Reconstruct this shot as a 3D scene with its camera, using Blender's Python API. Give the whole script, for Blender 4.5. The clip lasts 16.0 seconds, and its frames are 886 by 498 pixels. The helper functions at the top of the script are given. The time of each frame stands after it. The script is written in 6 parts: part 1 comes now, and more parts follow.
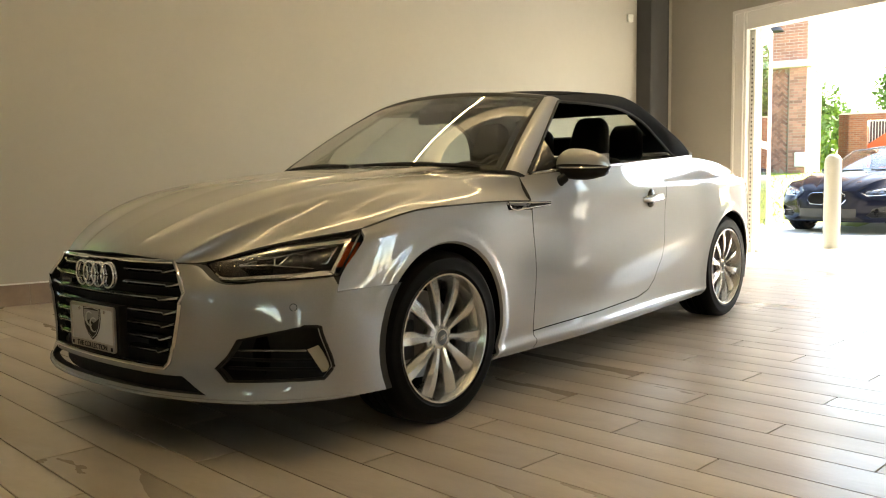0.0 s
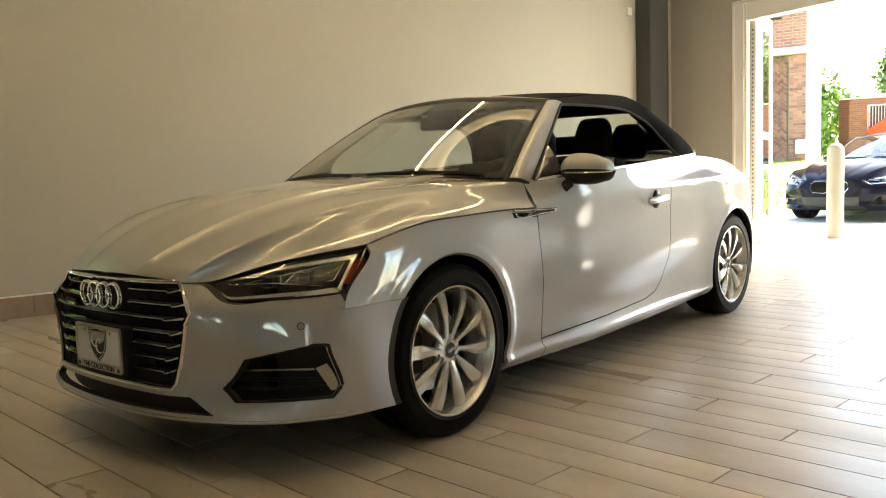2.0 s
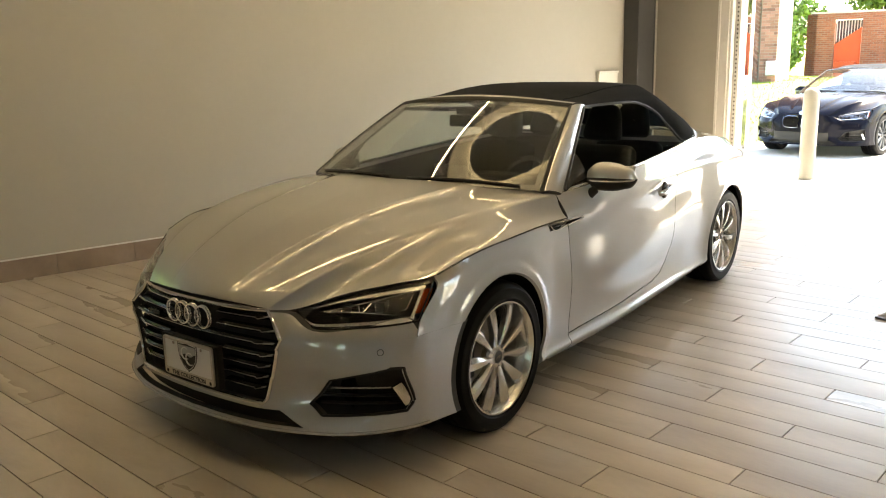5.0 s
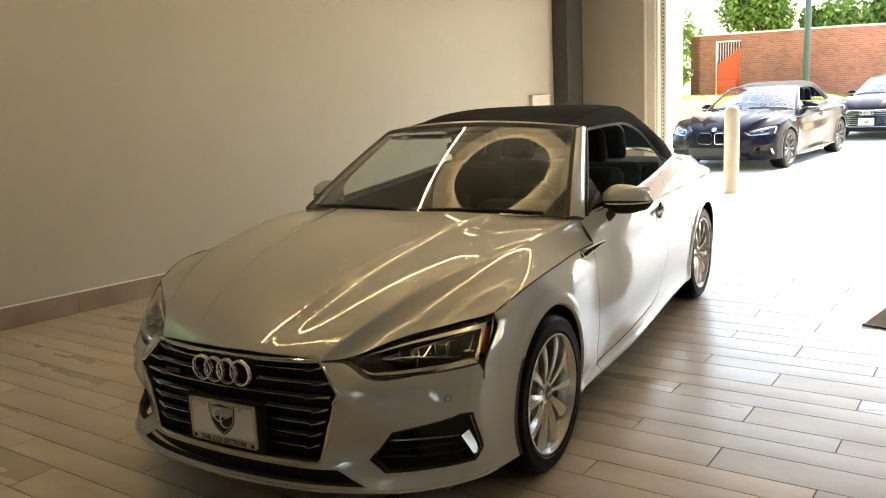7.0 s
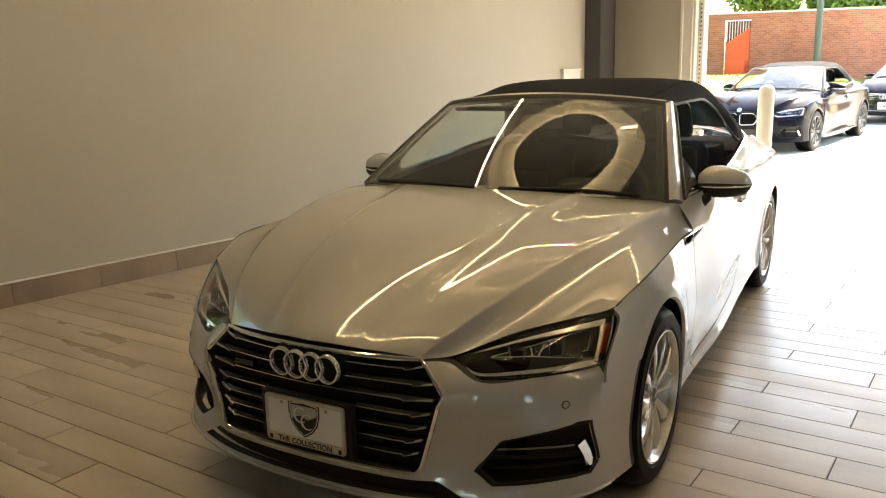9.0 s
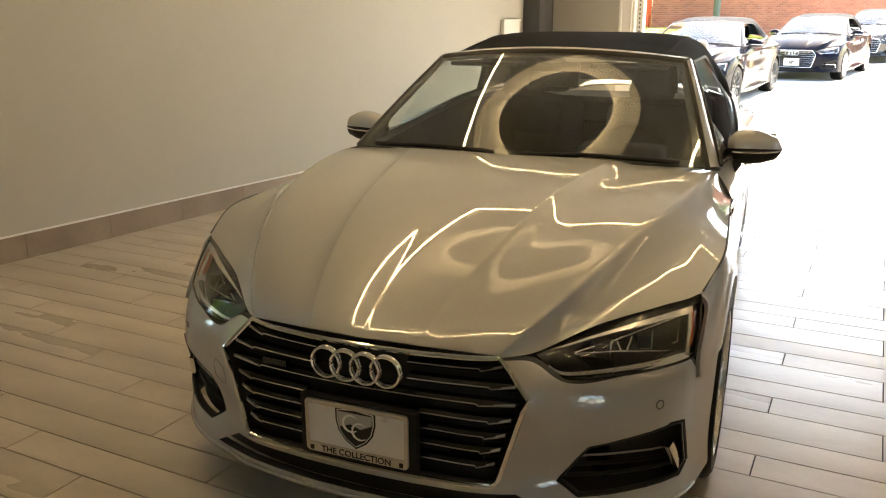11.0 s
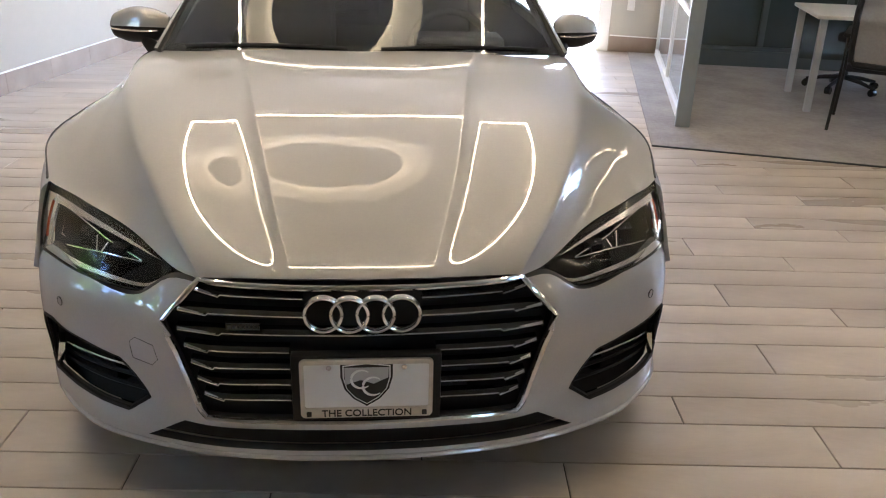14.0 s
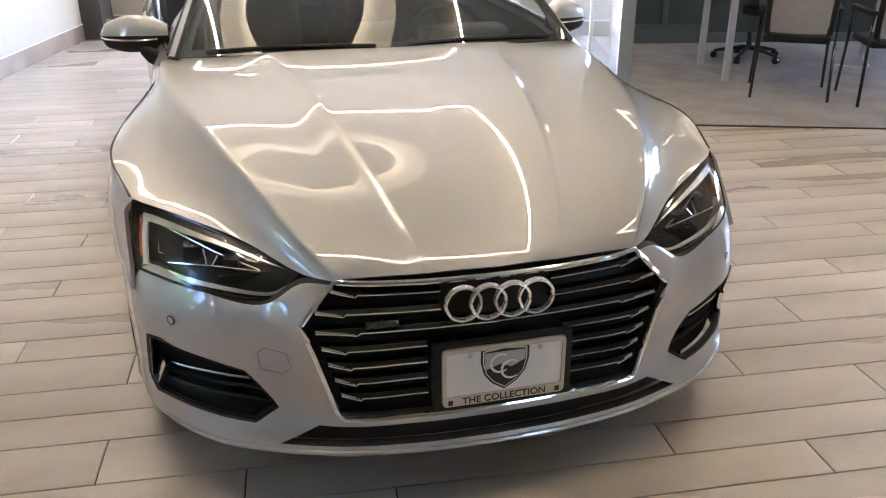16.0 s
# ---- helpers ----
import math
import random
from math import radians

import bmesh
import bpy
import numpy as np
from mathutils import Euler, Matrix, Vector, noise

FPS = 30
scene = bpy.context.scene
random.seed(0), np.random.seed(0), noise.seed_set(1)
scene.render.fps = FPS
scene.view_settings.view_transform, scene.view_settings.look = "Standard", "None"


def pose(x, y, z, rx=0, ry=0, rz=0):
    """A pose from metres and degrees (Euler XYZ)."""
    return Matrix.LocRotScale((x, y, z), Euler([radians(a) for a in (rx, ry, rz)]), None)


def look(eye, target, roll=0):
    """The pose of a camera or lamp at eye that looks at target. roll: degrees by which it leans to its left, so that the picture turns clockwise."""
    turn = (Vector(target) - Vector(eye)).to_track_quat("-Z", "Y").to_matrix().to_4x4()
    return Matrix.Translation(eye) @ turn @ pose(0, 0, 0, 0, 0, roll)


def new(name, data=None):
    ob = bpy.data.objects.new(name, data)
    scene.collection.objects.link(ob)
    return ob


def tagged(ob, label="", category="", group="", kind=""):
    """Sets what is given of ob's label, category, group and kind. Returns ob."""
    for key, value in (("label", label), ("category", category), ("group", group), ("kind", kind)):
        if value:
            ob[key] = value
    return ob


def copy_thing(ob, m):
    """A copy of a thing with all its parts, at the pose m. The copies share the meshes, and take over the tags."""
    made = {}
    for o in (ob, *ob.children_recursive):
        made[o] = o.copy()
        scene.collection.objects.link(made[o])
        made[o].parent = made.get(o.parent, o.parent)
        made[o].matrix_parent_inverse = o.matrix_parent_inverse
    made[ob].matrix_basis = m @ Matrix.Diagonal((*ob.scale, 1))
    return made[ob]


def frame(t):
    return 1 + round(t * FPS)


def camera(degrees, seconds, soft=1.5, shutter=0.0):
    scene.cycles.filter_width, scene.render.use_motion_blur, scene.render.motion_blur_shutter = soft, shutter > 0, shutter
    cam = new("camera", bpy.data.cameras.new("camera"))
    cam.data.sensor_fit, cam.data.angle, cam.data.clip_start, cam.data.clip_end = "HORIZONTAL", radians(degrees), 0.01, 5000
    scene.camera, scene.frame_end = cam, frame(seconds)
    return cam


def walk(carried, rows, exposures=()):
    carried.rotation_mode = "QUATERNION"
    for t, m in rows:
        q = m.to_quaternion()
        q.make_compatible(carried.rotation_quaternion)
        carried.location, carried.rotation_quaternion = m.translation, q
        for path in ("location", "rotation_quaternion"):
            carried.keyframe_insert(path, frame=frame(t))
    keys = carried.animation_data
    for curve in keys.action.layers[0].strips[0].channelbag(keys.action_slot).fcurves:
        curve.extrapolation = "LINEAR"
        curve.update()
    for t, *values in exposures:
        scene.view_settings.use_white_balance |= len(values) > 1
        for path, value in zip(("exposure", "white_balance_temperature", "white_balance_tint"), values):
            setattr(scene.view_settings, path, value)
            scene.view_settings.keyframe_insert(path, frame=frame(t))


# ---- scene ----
cam = camera(56.0, 16.0, 1.1)
EXPOSURE = [(0, 3.28, 7600, 7), (4.5, 3.25, 7650, 8), (7.4, 3.07, 7780, 9), (8.2, 3.11, 7820, 9), (9, 3.15, 7950, 10), (12, 3.38, 7750, 11), (13, 3.62, 6450, 15), (14.5, 4.0, 5550, 18), (16, 4.23, 5500, 18)]
PATH = [
    (0, (2.899, -2.356, 0.915), (1.605, -0.84, 0.746), -0.7),
    (0.5, (2.9, -2.362, 0.92), (1.603, -0.849, 0.75), -0.5),
    (1, (2.896, -2.369, 0.919), (1.592, -0.861, 0.756), -0.4),
    (1.5, (2.896, -2.355, 0.921), (1.592, -0.847, 0.766), -1.0),
    (2, (2.864, -2.342, 0.984), (1.569, -0.83, 0.798), -2.0),
    (2.5, (2.85, -2.337, 1.217), (1.565, -0.827, 0.953), -3.7),
    (3, (2.933, -2.373, 1.446), (1.622, -0.902, 1.104), -4.1),
    (3.5, (3.027, -2.413, 1.485), (1.695, -0.975, 1.09), -2.5),
    (4, (3.01, -2.554, 1.508), (1.711, -1.09, 1.096), -1.6),
    (4.5, (2.88, -2.732, 1.516), (1.641, -1.22, 1.096), -1.4),
    (4.7, (2.838, -2.756, 1.522), (1.615, -1.232, 1.095), -1.3),
    (6.8, (2.218, -2.934, 1.535), (1.183, -1.262, 1.172), -3.0),
    (7, (2.168, -2.95, 1.535), (1.168, -1.259, 1.162), -2.9),
    (7.5, (2.045, -2.929, 1.517), (1.064, -1.23, 1.128), -2.8),
    (8, (1.915, -2.86, 1.522), (0.89, -1.188, 1.13), -2.9),
    (8.5, (1.813, -2.821, 1.519), (0.762, -1.169, 1.113), -2.3),
    (9, (1.652, -2.851, 1.517), (0.676, -1.16, 1.083), -1.4),
    (9.2, (1.591, -2.862, 1.523), (0.652, -1.151, 1.084), -1.3),
    (11.3, (0.936, -2.743, 1.529), (0.265, -0.946, 0.963), -0.3),
    (11.5, (0.869, -2.752, 1.525), (0.267, -0.933, 0.954), -0.8),
    (12, (0.701, -2.774, 1.521), (0.265, -0.915, 0.928), -1.5),
    (12.5, (0.558, -2.711, 1.513), (0.198, -0.851, 0.872), -1.1),
    (13, (0.433, -2.601, 1.501), (0.223, -0.743, 0.791), -0.1),
    (13.5, (0.262, -2.568, 1.484), (0.274, -0.726, 0.705), 1.7),
    (14, (0.027, -2.645, 1.504), (0.193, -0.813, 0.718), 1.6),
    (14.5, (-0.128, -2.668, 1.508), (0.136, -0.849, 0.72), 1.6),
    (15, (-0.255, -2.617, 1.494), (0.043, -0.803, 0.706), 0.4),
    (15.5, (-0.374, -2.562, 1.51), (-0.037, -0.762, 0.708), -0.8),
    (16, (-0.578, -2.606, 1.507), (-0.126, -0.829, 0.708), -0.2),
]
walk(cam, [(t, look(eye, target, roll)) for t, eye, target, roll in PATH], EXPOSURE)

# ---------- world, sun, exposure ----------
world = bpy.data.worlds.new("world")
scene.world = world
world.use_nodes = True
wn = world.node_tree
sky = wn.nodes.new("ShaderNodeTexSky")
sky.sky_type = "NISHITA"
sky.sun_disc = False
SUN_EL, SUN_AZ = radians(48), radians(20)      # azimuth from +y towards +x
sky.sun_elevation, sky.sun_rotation = SUN_EL, SUN_AZ
wn.links.new(sky.outputs[0], wn.nodes["Background"].inputs[0])
wn.nodes["Background"].inputs[1].default_value = 0.15
sun = new("sun", bpy.data.lights.new("sun", "SUN"))
sun.data.energy, sun.data.angle, sun.data.color = 5.0, radians(0.5), (1.0, 0.95, 0.87)
to_sun = Vector((math.sin(SUN_AZ) * math.cos(SUN_EL), math.cos(SUN_AZ) * math.cos(SUN_EL), math.sin(SUN_EL)))
sun.matrix_world = look((0, 0, 30), Vector((0, 0, 30)) - to_sun)

# ---------- materials ----------
def material(name, base, rough=0.5, metal=0.0, coat=0.0, grain=0.0, scale=20.0, bump=0.0, bump_scale=80.0, emit=None, strength=0.0,
             glass=False, per_object=0.0, second=None, stretch=(1, 1, 1), spec=None, rough_var=0.0, rough_piece=0.0):
    """A surface with colour variation at two scales, optional relief, and per-object variation."""
    m = bpy.data.materials.new(name)
    m.use_nodes = True
    nt = m.node_tree
    p = nt.nodes["Principled BSDF"]
    p.inputs["Base Color"].default_value = (*base, 1)
    p.inputs["Roughness"].default_value = rough
    p.inputs["Metallic"].default_value = metal
    p.inputs["Coat Weight"].default_value = coat
    p.inputs["Coat Roughness"].default_value = 0.03
    if spec is not None:
        p.inputs["Specular IOR Level"].default_value = spec
    if glass:
        p.inputs["Transmission Weight"].default_value = 1.0
        p.inputs["IOR"].default_value = 1.45
    if emit:
        p.inputs["Emission Color"].default_value = (*emit, 1)
        p.inputs["Emission Strength"].default_value = strength
    coord = nt.nodes.new("ShaderNodeTexCoord")
    mapping = nt.nodes.new("ShaderNodeMapping")
    mapping.inputs["Scale"].default_value = stretch
    nt.links.new(coord.outputs["Object"], mapping.inputs["Vector"])
    colour = None
    if grain or second or per_object:
        big = nt.nodes.new("ShaderNodeTexNoise")
        big.inputs["Scale"].default_value = scale
        big.inputs["Detail"].default_value = 6
        nt.links.new(mapping.outputs[0], big.inputs["Vector"])
        mix = nt.nodes.new("ShaderNodeMix")
        mix.data_type = "RGBA"
        ramp = nt.nodes.new("ShaderNodeMapRange")
        ramp.inputs["From Min"].default_value, ramp.inputs["From Max"].default_value = 0.32, 0.68
        nt.links.new(big.outputs["Fac"], ramp.inputs["Value"])
        nt.links.new(ramp.outputs[0], mix.inputs["Factor"])
        other = second or [c * (1 - grain) for c in base]
        mix.inputs["A"].default_value, mix.inputs["B"].default_value = (*base, 1), (*other, 1)
        colour = mix.outputs["Result"]
        if grain:
            fine = nt.nodes.new("ShaderNodeTexNoise")
            fine.inputs["Scale"].default_value = scale * 9
            fine.inputs["Detail"].default_value = 3
            nt.links.new(mapping.outputs[0], fine.inputs["Vector"])
            hsv = nt.nodes.new("ShaderNodeHueSaturation")
            rng = nt.nodes.new("ShaderNodeMapRange")
            rng.inputs["To Min"].default_value, rng.inputs["To Max"].default_value = 1 - grain * 0.6, 1 + grain * 0.6
            nt.links.new(fine.outputs["Fac"], rng.inputs["Value"])
            nt.links.new(rng.outputs[0], hsv.inputs["Value"])
            nt.links.new(colour, hsv.inputs["Color"])
            colour = hsv.outputs["Color"]
        if per_object:
            info = nt.nodes.new("ShaderNodeObjectInfo")
            isl = nt.nodes.new("ShaderNodeNewGeometry")
            add = nt.nodes.new("ShaderNodeMath")
            add.operation = "ADD"
            nt.links.new(info.outputs["Random"], add.inputs[0])
            nt.links.new(isl.outputs["Random Per Island"], add.inputs[1])
            frac = nt.nodes.new("ShaderNodeMath")
            frac.operation = "FRACT"
            nt.links.new(add.outputs[0], frac.inputs[0])
            rng2 = nt.nodes.new("ShaderNodeMapRange")
            rng2.inputs["To Min"].default_value, rng2.inputs["To Max"].default_value = 1 - per_object, 1 + per_object
            nt.links.new(frac.outputs[0], rng2.inputs["Value"])
            hsv2 = nt.nodes.new("ShaderNodeHueSaturation")
            nt.links.new(rng2.outputs[0], hsv2.inputs["Value"])
            nt.links.new(colour, hsv2.inputs["Color"])
            colour = hsv2.outputs["Color"]
        nt.links.new(colour, p.inputs["Base Color"])
        if rough_var:
            rr = nt.nodes.new("ShaderNodeMapRange")
            rr.inputs["To Min"].default_value, rr.inputs["To Max"].default_value = rough - rough_var, rough + rough_var
            nt.links.new(big.outputs["Fac"], rr.inputs["Value"])
            sheen = rr.outputs[0]
            if rough_piece:
                # some pieces are shinier than others
                rp, ra = nt.nodes.new("ShaderNodeMapRange"), nt.nodes.new("ShaderNodeMath")
                rp.inputs["To Min"].default_value, rp.inputs["To Max"].default_value = -rough_piece, rough_piece
                nt.links.new(frac.outputs[0], rp.inputs["Value"])
                nt.links.new(sheen, ra.inputs[0])
                nt.links.new(rp.outputs[0], ra.inputs[1])
                sheen = ra.outputs[0]
            nt.links.new(sheen, p.inputs["Roughness"])
    if bump:
        tex = nt.nodes.new("ShaderNodeTexNoise")
        tex.inputs["Scale"].default_value = bump_scale
        tex.inputs["Detail"].default_value = 4
        nt.links.new(mapping.outputs[0], tex.inputs["Vector"])
        b = nt.nodes.new("ShaderNodeBump")
        b.inputs["Strength"].default_value = bump
        b.inputs["Distance"].default_value = 0.004
        nt.links.new(tex.outputs["Fac"], b.inputs["Height"])
        nt.links.new(b.outputs[0], p.inputs["Normal"])
    return m


PAINT = material("silver_paint", (0.42, 0.418, 0.414), 0.50, metal=0.66, coat=1.0, grain=0.035, scale=160)
PAINT.node_tree.nodes["Principled BSDF"].inputs["Coat IOR"].default_value = 1.85
NAVY = material("navy_paint", (0.004, 0.0045, 0.009), 0.15, coat=0.03, spec=0.06)
GLOSS_BLACK = material("gloss_black", (0.008, 0.008, 0.008), 0.22, coat=0.3)
BLACK = material("black_plastic", (0.010, 0.010, 0.010), 0.55, grain=0.2, scale=60, bump=0.15, bump_scale=600, spec=0.3)
LAMP_BLACK = material("lamp_housing", (0.004, 0.0042, 0.005), 0.30, spec=0.25)
# painted shade for panel gaps; bare folds would be body-coloured
SHUT = material("shut_gap_shade", (0.03, 0.03, 0.03), 0.7)
UNDER = material("underbody", (0.005, 0.005, 0.005), 0.9, spec=0.05)
RUBBER = material("tyre_rubber", (0.004, 0.004, 0.0042), 0.5, grain=0.25, scale=30, bump=0.05, bump_scale=250, spec=0.08)
CHROME = material("chrome", (0.82, 0.82, 0.82), 0.09, metal=1.0)
SATIN = material("satin_aluminium", (0.72, 0.72, 0.73), 0.25, metal=1.0)
ALLOY = material("alloy", (0.66, 0.65, 0.63), 0.27, metal=0.82, coat=0.6, grain=0.06, scale=40)
DISC = material("brake_disc", (0.35, 0.34, 0.33), 0.4, metal=1.0, grain=0.2, scale=30)
FABRIC = material("soft_top_fabric", (0.014, 0.015, 0.019), 0.92, grain=0.25, scale=60, bump=0.08, bump_scale=900, spec=0.1)
LEATHER = material("black_leather", (0.010, 0.010, 0.011), 0.6, grain=0.12, scale=14, spec=0.12)
DASH = material("dash_plastic", (0.014, 0.014, 0.015), 0.7, grain=0.12, scale=14, spec=0.15)
TINT = material("tinted_glass", (0.80, 0.84, 0.82), 0.0, glass=True)
TINT.node_tree.nodes["Principled BSDF"].inputs["IOR"].default_value = 1.004
GLASS = material("clear_glass", (0.96, 0.98, 0.97), 0.0, glass=True)
SCREEN = material("windscreen_glass", (0.80, 0.85, 0.83), 0.0, glass=True)
SCREEN.node_tree.nodes["Principled BSDF"].inputs["IOR"].default_value = 1.7
LENS = material("lamp_lens", (1, 1, 1), 0.0, glass=True)
LENS.node_tree.nodes["Principled BSDF"].inputs["IOR"].default_value = 1.3
FRIT = material("frit_black", (0.01, 0.01, 0.01), 0.12)
AMBER = material("amber_reflector", (0.30, 0.045, 0.01), 0.25, coat=0.4)
TAIL_RED = material("tail_red", (0.35, 0.01, 0.01), 0.15, coat=1.0)
DRL = material("light_guide", (0.72, 0.71, 0.68), 0.22, metal=0.8, coat=0.5)
PLATE_WHITE = material("plate_white", (0.78, 0.78, 0.76), 0.4, grain=0.03, scale=12)
PLATE_FRAME = material("plate_frame", (0.62, 0.58, 0.52), 0.35, metal=0.9, grain=0.12, scale=40)
INK = material("ink", (0.015, 0.015, 0.015), 0.5)
GREY_INK = material("grey_ink", (0.45, 0.45, 0.45), 0.5)
WALL = material("wall_paint", (0.43, 0.408, 0.352), 0.75, grain=0.035, scale=1.6, bump=0.12, bump_scale=220)
CEIL = material("ceiling_paint", (0.34, 0.333, 0.318), 0.85, grain=0.04, scale=2)
SOFFIT = material("soffit_paint", (0.42, 0.40, 0.36), 0.8, grain=0.04, scale=2)
TRIM = material("white_trim", (0.76, 0.75, 0.72), 0.45, grain=0.03, scale=8)
COLUMN = material("column_paint", (0.055, 0.055, 0.055), 0.5, grain=0.12, scale=4, bump=0.1, bump_scale=150)
TILE = material("plank_tile", (0.62, 0.55, 0.465), 0.33, grain=0.16, scale=2.6, second=(0.42, 0.355, 0.285), per_object=0.11,
                stretch=(0.35, 1, 1), bump=0.16, bump_scale=45, rough_var=0.06, spec=0.8, rough_piece=0.06)
GROUT = material("grout", (0.06, 0.052, 0.045), 0.9, grain=0.2, scale=30)
BASE_TILE = material("base_tile", (0.31, 0.24, 0.185), 0.45, grain=0.1, scale=3, second=(0.22, 0.165, 0.125), per_object=0.09)
CARPET = material("grey_carpet", (0.41, 0.385, 0.36), 0.95, grain=0.3, scale=3, second=(0.31, 0.29, 0.275), bump=0.9, bump_scale=500, spec=0.1)
CONCRETE = material("concrete", (0.60, 0.58, 0.54), 0.85, grain=0.12, scale=0.7, bump=0.3, bump_scale=40)
GRASS = material("grass", (0.16, 0.21, 0.022), 0.9, grain=0.25, scale=0.5, second=(0.21, 0.24, 0.03), bump=0.5, bump_scale=12)
BLADE = material("grass_blade", (0.17, 0.23, 0.03), 0.7, per_object=0.3)
BRICK_OLD = material("old_brick", (0.33, 0.17, 0.125), 0.9, grain=0.2, scale=3, per_object=0.35)
MORTAR = material("mortar", (0.34, 0.27, 0.22), 0.95, grain=0.15, scale=6)
STONE = material("stone_ledge", (0.55, 0.50, 0.43), 0.85, grain=0.12, scale=4)
LEAF = material("leaf", (0.11, 0.19, 0.035), 0.6, per_object=0.4)
BARK = material("bark", (0.09, 0.065, 0.045), 0.95, grain=0.3, scale=9, bump=0.6, bump_scale=30)
ORANGE = material("orange_metal", (0.62, 0.085, 0.02), 0.5, grain=0.1, scale=3)
DARK_METAL = material("dark_metal", (0.05, 0.055, 0.06), 0.5, metal=0.3, grain=0.1, scale=10)
BOLLARD = material("bollard_paint", (0.20, 0.188, 0.155), 0.55, grain=0.07, scale=6, bump=0.1, bump_scale=60)
STEEL = material("painted_steel", (0.46, 0.47, 0.47), 0.4, metal=0.2, grain=0.04, scale=20)
TEAL_FRAME = material("partition_frame", (0.27, 0.30, 0.305), 0.45, metal=0.3, grain=0.06, scale=15)
TABLE_TOP = material("table_laminate", (0.72, 0.70, 0.64), 0.35, grain=0.04, scale=12)
MESH_BACK = material("mesh_fabric", (0.42, 0.40, 0.37), 0.8, grain=0.12, scale=60, bump=0.4, bump_scale=800)
SCREEN_FRAME = material("screen_frame", (0.085, 0.10, 0.095), 0.4, metal=0.3, grain=0.06, scale=15)
MESH_BACK.node_tree.nodes["Principled BSDF"].inputs["Alpha"].default_value = 0.5
CLOTH_BLACK = material("black_seat_fabric", (0.02, 0.02, 0.022), 0.9, grain=0.3, scale=80, bump=0.5, bump_scale=700)
DARK_PANEL = material("dark_panel", (0.04, 0.052, 0.05), 0.18, coat=0.4)
SWITCH_WHITE = material("switch_plastic", (0.72, 0.71, 0.66), 0.4)
# opaque pale blue put in for the sky mirrored in clear panes
SKY_PANE = material("sky_tinted_pane", (0.50, 0.57, 0.61), 0.06, grain=0.03, scale=5, coat=1.0)
SKY_PANE.node_tree.nodes["Principled BSDF"].inputs["Coat IOR"].default_value = 2.0
LED = material("led_strip", (1, 0.9, 0.75), 0.5, emit=(1.0, 0.77, 0.44), strength=4.6)
LED_DIM = material("led_strip_dimmed", (1, 0.9, 0.75), 0.5, emit=(1.0, 0.79, 0.48), strength=1.9)
RING_GLOW = material("ring_halo_glow", (0.8, 0.72, 0.6), 0.5, emit=(1.0, 0.76, 0.43), strength=1.0)
# painted halo: emission stands in for cove light on the ceiling, fading outwards
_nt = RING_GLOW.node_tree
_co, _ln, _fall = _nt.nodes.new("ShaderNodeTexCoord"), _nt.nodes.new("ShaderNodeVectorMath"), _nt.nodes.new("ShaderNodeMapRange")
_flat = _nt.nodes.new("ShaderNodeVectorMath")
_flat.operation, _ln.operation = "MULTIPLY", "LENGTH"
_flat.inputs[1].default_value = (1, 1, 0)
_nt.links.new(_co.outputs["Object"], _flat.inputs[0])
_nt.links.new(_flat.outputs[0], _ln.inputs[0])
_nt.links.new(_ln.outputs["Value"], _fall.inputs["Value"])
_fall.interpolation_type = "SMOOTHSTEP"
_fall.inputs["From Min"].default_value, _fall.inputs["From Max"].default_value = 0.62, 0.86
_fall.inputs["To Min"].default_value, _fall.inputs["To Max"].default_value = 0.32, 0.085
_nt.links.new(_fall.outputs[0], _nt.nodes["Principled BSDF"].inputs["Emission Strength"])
COVE_DISC = material("cove_disc", (0.40, 0.38, 0.34), 0.7, grain=0.05, scale=5)
GREEN_POLE = material("green_pole", (0.05, 0.075, 0.065), 0.5, grain=0.1, scale=10)
BOTTLE_RED = material("red_label", (0.55, 0.06, 0.05), 0.4)
BOTTLE_WHITE = material("white_plastic", (0.7, 0.7, 0.7), 0.4)


